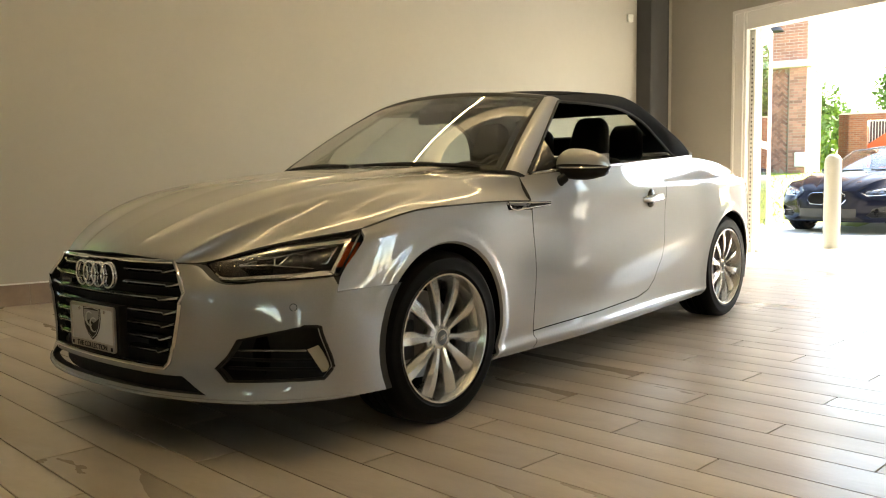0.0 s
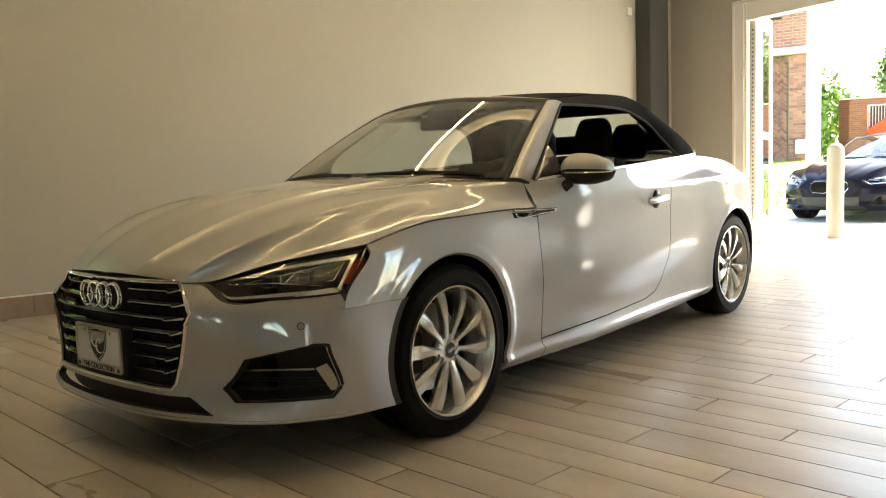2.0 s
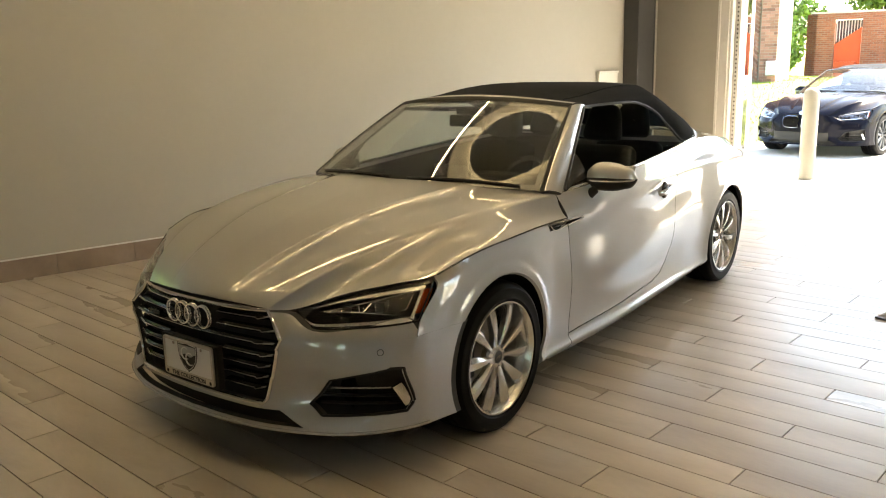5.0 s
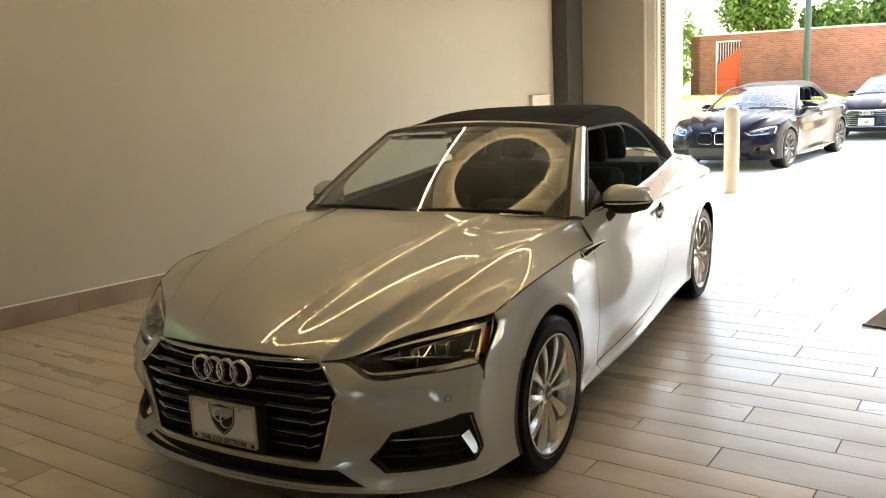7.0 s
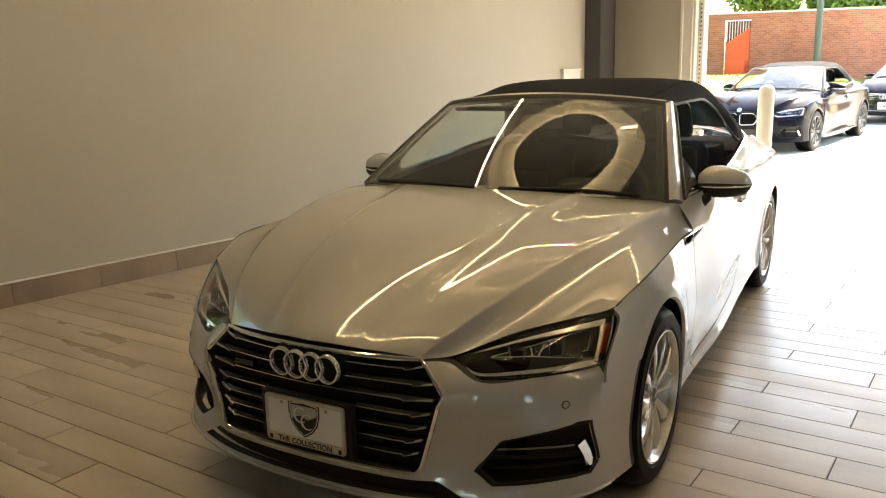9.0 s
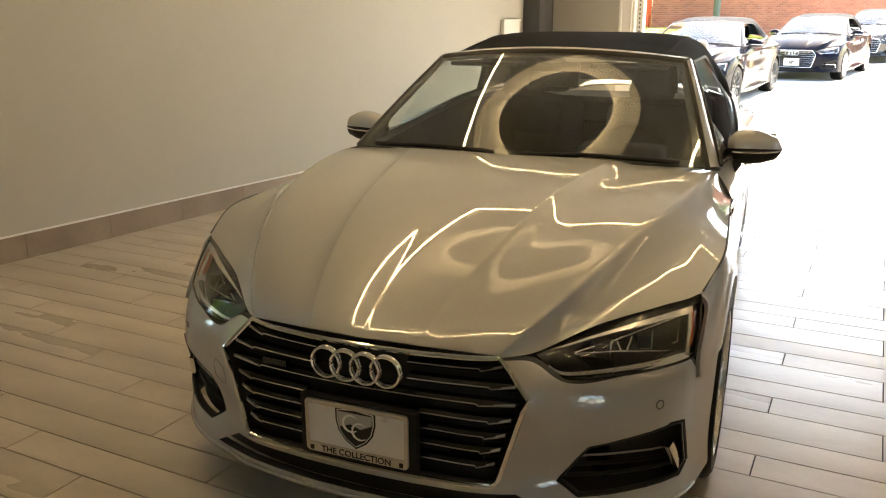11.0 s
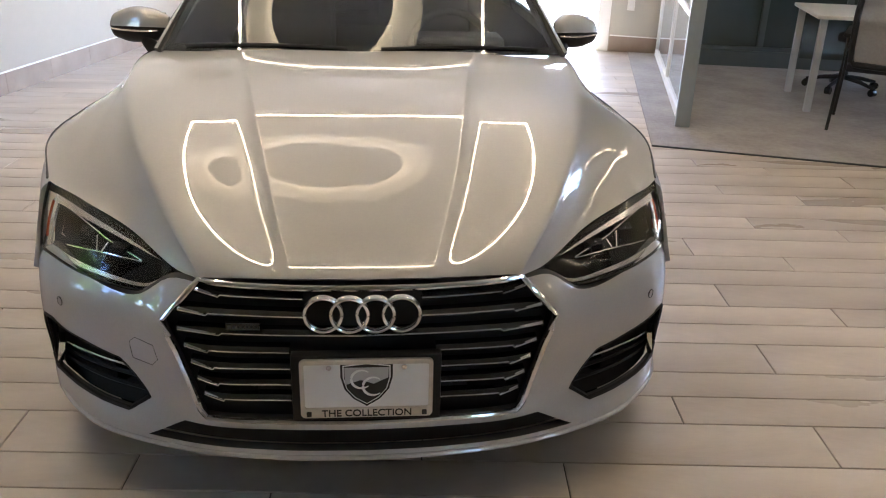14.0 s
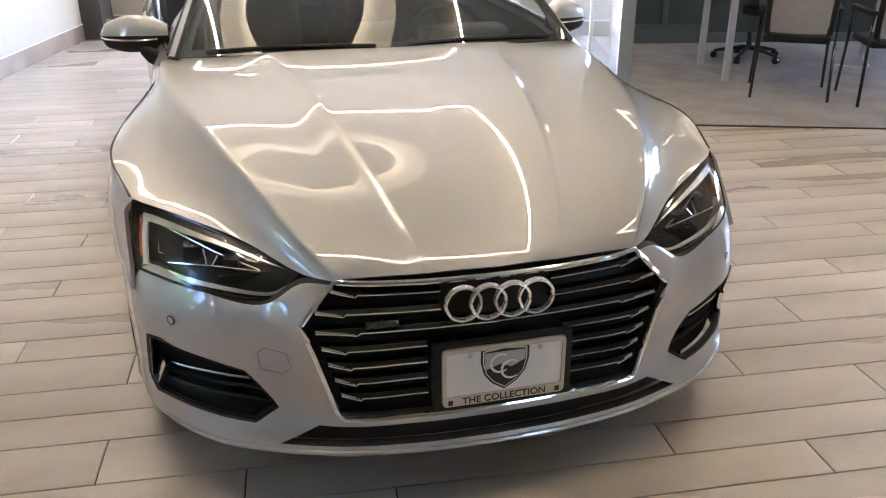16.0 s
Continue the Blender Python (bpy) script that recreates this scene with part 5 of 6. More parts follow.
    part("cowl", sheet(lambda a, v: Vector((0.76 * a, 0.35 + 0.17 * abs(a) ** 2.2 + 0.10 * v, 0.945 - 0.022 * a * a)), steps(-1, 1, 24), (0, 1)), BLACK, car)
    for s in (-1, 1):
        wp = tube([ws(s * (0.08 + 0.80 * k), 0.025 + 0.02 * math.sin(3 * k), -0.006) for k in steps(0, 1, 10)], 0.006, n=6)
        part("wiper", wp, BLACK, car)
    top_edge = lambda a: ws(a, 1.0)
    hdr = lambda a: Vector((0.598 * a, 1.125 + 0.115 * abs(a) ** 2.5, 1.358 - 0.050 * a * a))
    head = lambda a, v: (top_edge(a) * (1 - v) + hdr(a) * v + Vector((0, -0.006, 0.012)) * math.sin(math.pi * v) + Vector((0, 0, 0.004)))
    seal = sheet(lambda a, v: head(a, v) - Vector((0, 0, 0.003)), steps(-1, 1, 40), steps(0, 0.34, 2))
    part("header_seal", flange(outward(seal, (0, 1.2, 0.9)), 0.01), BLACK, car, "black rubber seal over the windscreen")
    header = sheet(head, steps(-1, 1, 40), steps(0.32, 1, 4))
    flange(outward(header, (0, 1.2, 0.9)), 0.02)
    part("windscreen_header", header, PAINT, car, "silver windscreen header")
    for side in (1, -1):
        lk = (lambda b: b) if side > 0 else flip_x
        pillar = lambda u, v: (ws(1.0, u) + Vector((0.004, -0.003, 0.003))) * (1 - v) + Vector((0.797 - 0.195 * u, 0.672 + 0.575 * u, 0.926 + 0.380 * u - 0.012 * math.sin(math.pi * u) * 0)) * v + Vector((0.010, -0.010, 0.010)) * math.sin(math.pi * v)
        seal = sheet(lambda u, v: pillar(u, v) - Vector((0.002, -0.002, 0.002)), steps(-0.01, 1.0, 24), steps(0, 0.19, 3))
        part("pillar_seal", lk(flange(outward(seal, (0, 1.2, 0.9)), 0.01)), BLACK, car, "black rubber seal beside the windscreen")
        pil = sheet(pillar, steps(-0.01, 1.0, 24), steps(0.17, 1, 8))
        flange(outward(pil, (0, 1.2, 0.9)), 0.02)
        part("windscreen_pillar", lk(pil), PAINT, car, "silver windscreen pillar")
    # soft top
    RAIL = curve((0.0, 0.600, 1.235, 1.300), (0.18, 0.632, 1.55, 1.303), (0.36, 0.645, 1.84, 1.288), (0.5, 0.672, 2.03, 1.226), (0.64, 0.718, 2.14, 1.130), (0.78, 0.776, 2.25, 1.028), (0.9, 0.762, 2.44, 1.040), (1.0, 0.715, 2.58, 1.064))
    MIDL = curve((0.0, 0.0, 1.122, 1.360), (0.18, 0.0, 1.42, 1.397), (0.36, 0.0, 1.75, 1.412), (0.5, 0.0, 2.06, 1.406), (0.64, 0.0, 2.30, 1.352), (0.78, 0.0, 2.50, 1.275), (0.9, 0.0, 2.68, 1.180), (1.0, 0.0, 2.84, 1.088))

    def top(a, b):
        s = abs(a)
        E, M = RAIL(b), MIDL(b)
        q = min(1.0, max(0.0, (b - 0.12) / 0.38))
        k = 1 - (1 - s ** (2.3 + 5.7 * q)) ** (0.60 - 0.1 * q)
        x = E[0] * s
        z = M[2] + (E[2] - M[2]) * ((0.25 - 0.15 * q) * s ** 2 + (0.75 + 0.15 * q) * k)
        y = M[1] + (E[1] - M[1]) * s ** 2
        sag = 0.004 * math.sin(b * 3 * math.pi) ** 2 * (1 - s)
        return Vector((math.copysign(x, a), y, z - sag))
    st = sheet(top, [math.sin(u * math.pi / 2) for u in steps(-1, 1, 64)], steps(0, 1, 48))
    # opening for the rear window
    inside = lambda c: abs(c.x) < 0.43 and top(min(1.0, abs(c.x) / 0.73), 0.6875).y < c.y < top(min(1.0, abs(c.x) / 0.73), 0.875).y
    bmesh.ops.delete(st, geom=[f for f in st.faces if inside(f.calc_center_median())], context="FACES")
    thick(outward(st, (0, 1.8, 0.9)), 0.018)
    soft = part("soft_top", st, FABRIC, car, "black fabric soft top, closed")
    part("rear_window", thick(sheet(lambda a, b: top(a, b) - Vector((0, 0, 0.006)), steps(-0.66, 0.66, 24), steps(0.67, 0.895, 8)), 0.004), TINT, soft, "rear window in the soft top")
    for a in (-0.80, 0.80):
        part("seam", tube([top(a, b) + Vector((0, 0, 0.002)) for b in steps(0.02, 0.98, 40)], 0.003, n=6), FABRIC, soft)
    # side glass with dark edge, the small fixed corner, inner top
    for side in (1, -1):
        lk = (lambda b: b) if side > 0 else flip_x
        TB = curve(*[(t, *RAIL(t)) for t in (0.0, 0.18, 0.36, 0.5, 0.64, 0.78)])

        def pane(u, v):
            y = 0.70 + 1.545 * u
            lo = np.array([BELT(y)[0] - 0.016, y, BELT(y)[1] - 0.004])
            r = np.interp(u, (0, 0.30, 1), (0, 0.0, 0.78))
            if u < 0.30:
                t = u / 0.30
                hi = np.array([0.790 - 0.190 * t, 0.70 + 0.535 * t, 0.930 + 0.368 * t])
            else:
                hi = np.array(RAIL(0.78 * (u - 0.30) / 0.70)) - np.array([0.006, 0, 0.006])
            return Vector(lo * (1 - v) + hi * v + np.array([0.016, 0, 0]) * math.sin(math.pi * v))
        gl = thick(sheet(pane, steps(0, 1, 40), steps(0, 1, 10)), 0.004)
        g = part("side_window", lk(gl), TINT, car, "tinted side window")
        g.visible_shadow = False
        seal = tube([pane(u, 1.0) + Vector((0.006, 0, 0.002)) for u in steps(0, 1, 44)], 0.008, n=6)
        part("window_seal", lk(seal), BLACK, g)
        tri = thick(sheet(lambda u, v: pane(0.13 * u + 0.005, v) + Vector((0.005, 0, 0)), steps(0, 1, 6), steps(0, 1, 4)), 0.004)
        part("corner_panel", lk(tri), GLOSS_BLACK, car)
    # rear window in the top, seen from within through the windscreen
    # --- deck and tail ---
    def deck(a, b):
        s = abs(a)
        f = np.array([0.745 * a, 2.85 - 0.34 * s ** 2.4, 1.078 - 0.050 * s ** 2.2])
        r = np.array([0.70 * a, 3.70 - 0.10 * s ** 3, 0.972 - 0.017 * s ** 2])
        p = f * (1 - b) + r * b
        p[0] = a * float(BELT(p[1])[0]) * taper(p[1])
        p[2] += 0.03 * math.sin(math.pi * b) * (1 - s * s)
        p[2] += (float(BELT(p[1])[1]) - 0.002 - p[2]) * s ** 5
        return Vector(p)
    dk = sheet(deck, steps(-1, 1, 30), steps(0, 1, 16))
    part("boot_lid", flange(outward(dk, (0, 3, 0.5)), 0.012), PAINT, car, "silver boot lid")

    def tail(u, v):
        s0 = section(BODY_LINES, 3.6, v)
        th = abs(u) * math.pi / 2
        x = s0.x * math.sin(th) ** 0.55 if th > 0 else 0.0
        y = 3.6 + (0.10 + 0.09 * math.sin(math.pi * min(1, v * 1.1))) * max(0.0, math.cos(th)) ** 0.7
        return Vector((math.copysign(x, u), y, s0.z + (0.015 * math.cos(th) if v < 0.3 else 0)))
    tl = sheet(tail, steps(-1, 1, 40), steps(0, 1, 24))
    part("rear_bumper", outward(tl, (0, 3, 0.5)), PAINT, car, "silver rear bumper")
    for side in (1, -1):
        lk = (lambda b: b) if side > 0 else flip_x
        lt = sheet(lambda u, v: tail(0.45 + 0.53 * u, 0.30 + 0.10 * v) + Vector((0.004, 0.008, 0)), steps(0, 1, 12), steps(0, 1, 4))
        part("tail_lamp", lk(thick(lt, 0.006)), TAIL_RED, car, "red tail lamp")

    # --- dark inner structure, wheel wells ---
    inner = bmesh.new()
    box(-0.66, 0.66, -0.66, 0.40, 0.20, 0.62, bm=inner)
    box(-0.80, 0.80, 0.42, 2.36, 0.17, 0.30, bm=inner)
    box(-0.56, 0.56, 2.36, 3.42, 0.22, 0.84, bm=inner)
    box(-0.74, 0.74, 0.42, 0.60, 0.30, 0.86, bm=inner)
    part("underbody", inner, UNDER, car, smooth=False)
    for y0, r in ((0.0, 0.37), (WHEELBASE, 0.374)):
        for s in (1, -1):
            liner = sheet(lambda u, v: Vector((s * (0.62 + 0.262 * v), y0 + r * math.cos(math.pi * (1.09 - 1.18 * u)), 0.325 + r * math.sin(math.pi * (1.09 - 1.18 * u)))), steps(0, 1, 24), (0, 1))
            sheet(lambda u, v: Vector((s * 0.62, y0 + r * v * math.cos(math.pi * (1.15 - 1.3 * u)), 0.325 + r * v * math.sin(math.pi * (1.15 - 1.3 * u)))), steps(0, 1, 24), (0, 1), liner)
            bmesh.ops.remove_doubles(liner, verts=liner.verts[:], dist=0.0005)
            part("wheel_liner", liner, UNDER, car)
    # door and side inner skin, dark
    for side in (1, -1):
        lk = (lambda b: b) if side > 0 else flip_x
        isk = sheet(lambda y, v: Vector((section(BODY_LINES, y, 0.02).x - 0.05 + 0.02 * v, y, 0.28 + (section(BODY_LINES, y, 0.0).z - 0.02 - 0.28) * (1 - v))), steps(0.60, 3.5, 24), steps(0, 1, 4))
        part("inner_trim", lk(isk), DASH, car)

    # --- cabin ---
    dash = sheet(lambda a, v: Vector((0.74 * a, 0.46 + 0.10 * a * a + 0.42 * v ** 0.8, 0.935 - 0.02 * v - 0.22 * max(0, v - 0.78) ** 1.0 * 4.5 - (0.02 if abs(a) > 0.9 else 0))), steps(-1, 1, 30), steps(0, 1, 14))
    part("dashboard", dash, DASH, car, "black dashboard")
    hood_pod = box(0.20, 0.56, 0.72, 0.90, 0.90, 0.975, 0.03, seg=3)
    part("instrument_hood", hood_pod, DASH, car)
    scrn = box(-0.11, 0.11, 0.83, 0.845, 0.90, 1.00, 0.004)
    part("display", scrn, GLOSS_BLACK, car, "upright dark display on the dashboard")
    c = Vector((0.37, 1.02, 0.86))
    mt = Matrix.Translation(c) @ Euler((radians(68), 0, 0)).to_matrix().to_4x4()
    sw = tube([mt @ Vector((0.18 * math.cos(a), 0.18 * math.sin(a), 0)) for a in [k * math.pi / 20 for k in range(40)]], 0.016, n=10, closed=True)
    swp = part("steering_wheel", sw, LEATHER, car, "black leather steering wheel")
    hub = bmesh.new()
    bmesh.ops.create_cone(hub, cap_ends=True, segments=20, radius1=0.075, radius2=0.06, depth=0.05, matrix=mt)
    for a in (0.15, math.pi - 0.15, -math.pi / 2):
        tube([mt @ Vector((0.05 * math.cos(a), 0.05 * math.sin(a), 0)), mt @ Vector((0.175 * math.cos(a), 0.175 * math.sin(a), 0))], 0.016, hub, 8)
    part("wheel_hub", hub, DASH, swp)
    for x in (-0.37, 0.37):
        seat(car, x, 1.50, 0.42, 1.0)
        seat(car, x * 0.92, 2.02, 0.50, 0.80)
    part("parcel_shelf", box(-0.60, 0.60, 2.42, 2.76, 0.84, 0.965, 0.02), DASH, car)
    part("centre_console", box(-0.13, 0.13, 0.9, 2.0, 0.30, 0.60, 0.03), DASH, car)
    rv = box(-0.115, 0.115, -0.015, 0.02, -0.032, 0.032, 0.012)
    bmesh.ops.transform(rv, matrix=pose(0.03, 0.965, 1.225, -8, 0, 0), verts=rv.verts[:])
    rvm = part("rear_view_mirror", rv, BLACK, car, "black rear-view mirror")
    part("sensor_box", box(-0.07, 0.13, 0.995, 1.07, 1.255, 1.298, 0.012), BLACK, rvm)
    for s in (1, -1):
        part("sun_visor", box(s * 0.34 - 0.17, s * 0.34 + 0.17, 1.06, 1.20, 1.268, 1.288, 0.008), LEATHER, car)

    for x, y, dx in ((0.792, -0.010, 0.0), (0.782, WHEELBASE + REAR[1], REAR[0])):
        wheel(car, x + dx, y, 1, 12 if y < 1 else 4)
        wheel(car, -x - 0.02 + dx, y, -1, 20)
    # the car stands a little turned: its rear half lies further over and further back
    for ob in car.children_recursive:
        if ob.type == "MESH" and ob.parent.name.split(".")[0] != "wheel":
            for v in ob.data.vertices:
                k = min(1.0, max(0.0, (v.co.y - 0.9) / 1.5))
                k = k * k * (3 - 2 * k)
                v.co.x += REAR[0] * k
                v.co.y += REAR[1] * k
    return car


CAR = build_car()

# ---------- floor: ceramic planks in rows of three widths, each plank a piece ----------
floor = thing("floor", "beige wood-look ceramic plank floor with dark joints", "floor", kind="structure")
FA = radians(-4.5)
FU, FN = Vector((math.cos(FA), math.sin(FA))), Vector((-math.sin(FA), math.cos(FA)))
part("screed", prism([(-6.6, SOUTH - 0.3), (EAST + 0.3, SOUTH - 0.3), (EAST + 0.3, 5.0), BACK_B + BN * 0.30, BACK_A + BN * 0.30], -0.15, -0.006), GROUT, floor, smooth=False)
W_ROWS = (0.206, 0.1543, 0.1543)
U_JOINT = (1.432, 1.028, 1.842)
LENGTH, GAP = 1.2192, 0.0048


def plank_bm(length, width):
    bm = box(-length / 2 + GAP / 2, length / 2 - GAP / 2, -width / 2 + GAP / 2, width / 2 - GAP / 2, -0.009, 0.0, 0.0012, seg=1)
    return bm


def on_floor(p):
    wall_x = WALL_P.x + 0.217 * p.y
    if p.x < wall_x - 0.6 or p.x > EAST + 0.6 or p.y < SOUTH - 0.6:
        return False
    return (p - BACK_A).dot(BN) < 0.16
rest = bmesh.new()
planks, made = [], {}
w0 = -0.664 - 0.5146 * 20
for k in range(0, 114):
    i = k % 3
    base = w0 + 0.5146 * (k // 3) + (0.0, 0.206, 0.3603)[i]
    mid = base + W_ROWS[i] / 2
    for j in range(-7, 8):
        u = U_JOINT[i] + (j + 0.5) * LENGTH
        c = FU * u + FN * mid
        if on_floor(c):
            planks.append((c, i))
near = lambda c: max(0.0, abs(c.x - 0.6) - 1.9) + max(0.0, abs(c.y + 0.2) - 3.0)
planks.sort(key=lambda t: (near(t[0]), (t[0] - Vector((0.5, -0.5))).length))
for k, (c, i) in enumerate(planks):
    m = Matrix.Translation((c.x, c.y, 0)) @ Matrix.Rotation(FA, 4, "Z")
    if k < 300:
        if i not in made:
            ob = part("plank", plank_bm(LENGTH, W_ROWS[i]), TILE, floor, smooth=False)
            made[i] = ob.data
        else:
            ob = new("plank", made[i])
            ob.parent = floor
        ob.matrix_local = m
    else:
        b = plank_bm(LENGTH, W_ROWS[i])
        n0 = len(rest.verts)
        tmp = bpy.data.meshes.new("t")
        b.to_mesh(tmp)
        b.free()
        tmp.transform(m)
        rest.from_mesh(tmp)
        bpy.data.meshes.remove(tmp)
tagged(part("planks", rest, TILE, floor, smooth=False), kind="stuff")

# baseboard of ceramic pieces with a pale cap strip, along the long wall and beside the doorway
def baseboard(name, p, q, into, height=0.16):
    b = thing(name, "brown ceramic tile baseboard with a pale cap strip", "baseboard", kind="structure")
    d = (q - p).normalized()
    n = int((q - p).length / 0.61) + 1
    for k in range(n):
        a, e_ = p + d * (k * 0.61), p + d * min((k + 1) * 0.61 - 0.003, (q - p).length)
        if (e_ - a).length < 0.03:
            continue
        part("base_tile", prism([a, e_, e_ + into * 0.011, a + into * 0.011], 0.001, height, bevel=0.001), BASE_TILE, b, smooth=False)
    part("cap", prism([p, q, q + into * 0.014, p + into * 0.014], height + 0.001, height + 0.011), TRIM, b, "pale cap strip", smooth=False)
    return b


baseboard("baseboard_1", WALL_P + WALL_D * -10.6, WALL_P + WALL_D * 7.35, -WN)
baseboard("baseboard_2", BACK_A + BD * 0.28, JAMB_L - BD * 0.11, -BN)
baseboard("baseboard_3", JAMB_R + BD * 0.11, JAMB_R + BD * 0.70, -BN)

# ---------- outside ----------


def ground_z(x, y):
    """Level forecourt, then a lawn that climbs towards the old brick gatehouse."""
    lawn = min(1.0, max(0.0, (y - 12.4 - 0.9 * (x + 2.2)) / 9.0)) * min(1.0, max(0.0, (1.2 - 0.25 * (y - 13) * -0.28 - x - 1.5) / 2.5))
    rise = 0.95 * lawn
    far = min(1.0, max(0.0, (y - 26) / 16))
    return rise * (1 - 0.35 * far)


# one sheet, with the front strip and the sides of the building
gb = bmesh.new()
X = [-900, -200, -80, -40] + steps(-28, 28, 56) + [40, 80, 200, 900]
Y = [-900, -200, -60, -30, -14, -10.9, -5, 0, 5.0, 7.0, 8.0, 9.0] + steps(10, 60, 60) + [80, 120, 250, 900]
gv = [[gb.verts.new((x, y, ground_z(x, y) - 0.012 if not (-7 < x < 8 and -11 < y < 6.0) else -0.2)) for y in Y] for x in X]
for i in range(len(X) - 1):
    for j in range(len(Y) - 1):
        gb.faces.new((gv[i][j], gv[i + 1][j], gv[i + 1][j + 1], gv[i][j + 1]))
ground = tagged(part("ground", gb, CONCRETE, auto=True), "pale sunlit concrete forecourt and lawn", "ground", kind="structure")
ground.data.materials.append(GRASS)
for f in ground.data.polygons:
    c = f.center
    if ground_z(c.x, c.y) > 0.015 or c.y > 55 or c.x < -12 or (c.x < -5.4 and c.y < 6.0):
        f.material_index = 1

# white steel bollard
bol = thing("bollard", "pale painted steel bollard with a domed cap", "bollard")
bb = turned([(0.0, -0.01), (0.098, -0.01), (0.098, 1.06), (0.092, 1.10), (0.07, 1.135), (0.035, 1.152), (0.0, 1.156)], 28, (-0.13, 8.62))
part("post", bb, BOLLARD, bol)

# glazed door leaf standing open outside the left jamb
leaf = thing("door_leaf", "open glazed door leaf in a white frame", "door")
lp, lq = Vector((-0.70, 7.62)), Vector((-1.00, 8.86))
ld = (lq - lp).normalized()
ln = Vector((-ld.y, ld.x)) * 0.022
for nm, a, b, z0, z1 in (("stile", 0.0, 0.06, 0.02, 2.75), ("stile", 1.215, 1.275, 0.02, 2.75), ("rail", 0.062, 1.213, 0.02, 0.16), ("rail", 0.062, 1.213, 1.24, 1.32), ("rail", 0.062, 1.213, 2.65, 2.75)):
    A, B = lp + ld * a, lp + ld * b
    part(nm, prism([A - ln, B - ln, B + ln, A + ln], z0, z1, bevel=0.003), TRIM, leaf)
for z0, z1 in ((0.163, 1.237), (1.323, 2.647)):
    A, B = lp + ld * 0.064, lp + ld * 1.211
    g = part("pane", prism([A - ln * 0.15, B - ln * 0.15, B + ln * 0.15, A + ln * 0.15], z0, z1), GLASS, leaf, smooth=False)
    g.visible_shadow = False


# parked cars: the same body in other paint
def repaint(ob, table):
    for o in ob.children_recursive:
        if o.type == "MESH" and o.data.materials and o.data.materials[0] in table:
            o.material_slots[0].link = "OBJECT"
            o.material_slots[0].material = table[o.data.materials[0]]


def drop_parts(ob, names):
    for o in [c for c in ob.children_recursive if c.name.split(".")[0] in names]:
        for c in list(o.children_recursive):
            bpy.data.objects.remove(c)
        bpy.data.objects.remove(o)


def parked(x, y, turn, label, paint, scale=(1, 1, 1)):
    c = copy_thing(CAR, pose(x, y, -0.012, 0, 0, turn))
    c.scale = scale
    tagged(c, label, "car", "cars parked outside")
    repaint(c, {PAINT: paint})
    return c


bmw = parked(-0.77, 12.15, -11.2, "dark navy convertible car with twin grille, parked on the forecourt", NAVY, (1.03, 1.03, 1.0))
drop_parts(bmw, ("grille", "badge", "badge_mount", "model_badge", "dealer_plate", "plate_holder", "side_vent"))
repaint(bmw, {ALLOY: DARK_METAL, SATIN: GLOSS_BLACK})
fill = sheet(lambda u, v: nose_point(u, 0.27 + 0.385 * v) + Vector((0, 0.008, 0)), steps(-0.50, 0.50, 24), steps(0, 1, 10))
part("nose_panel", fill, NAVY, bmw, "navy nose panel")
for s in (1, -1):
    shape = [(0.03, 0.47), (0.06, 0.455), (0.24, 0.465), (0.285, 0.52), (0.27, 0.60), (0.22, 0.635), (0.06, 0.635), (0.03, 0.61)]
    pts = [Vector((s * x, nose_point(s * float(np.interp(x, NOSE_X, NOSE_S)), z).y - 0.012, z)) for x, z in shape]
    kb = bmesh.new()
    kb.faces.new([kb.verts.new(p) for p in pts])
    kid = part("kidney_grille", thick(kb, 0.01), UNDER, bmw, "black grille with chrome frame", smooth=False)
    part("frame", tube(pts, 0.008, n=6, closed=True), CHROME, kid)
    for k in range(9):
        x = 0.055 + 0.024 * k
        yy = nose_point(s * float(np.interp(x, NOSE_X, NOSE_S)), 0.55).y - 0.02
        part("slat", box(s * x - 0.004, s * x + 0.004, yy, yy + 0.01, 0.475, 0.62), UNDER, kid, smooth=False)
low = sheet(lambda u, v: nose_point(u, 0.26 + 0.13 * v) + Vector((0, -0.006, 0)), steps(-0.42, 0.42, 16), steps(0, 1, 4))
part("lower_grille", low, BLACK, bmw, "black lower grille")
badge = bmesh.new()
bmesh.ops.create_cone(badge, cap_ends=True, segments=24, radius1=0.04, radius2=0.038, depth=0.008, matrix=pose(0, -0.855, 0.69, 60, 0, 0))
part("badge", badge, SATIN, bmw, "round pale badge")
parked(1.12, 18.75, -13.6, "dark navy car with ring badge parked on the forecourt", NAVY, (1.03, 1.06, 1.02))
parked(2.95, 26.2, -14.0, "dark car parked in a row on the forecourt", GLOSS_BLACK, (1.03, 1.05, 1.1))
parked(5.1, 35.6, -15.0, "dark tall car at the end of the parked row", DARK_METAL, (1.05, 1.0, 1.28))


# low brick building behind the lawn
def wall_thing(parent, name, p, q, z0, z1, depth, mat, label=""):
    p, q = Vector(p), Vector(q)
    d = q - p
    ob = part(name, box(0, d.length, 0, depth, 0, z1 - z0), mat, parent, label, smooth=False)
    ob.matrix_local = Matrix.Translation((p.x, p.y, z0)) @ Matrix.Rotation(math.atan2(d.y, d.x), 4, "Z")
    return ob


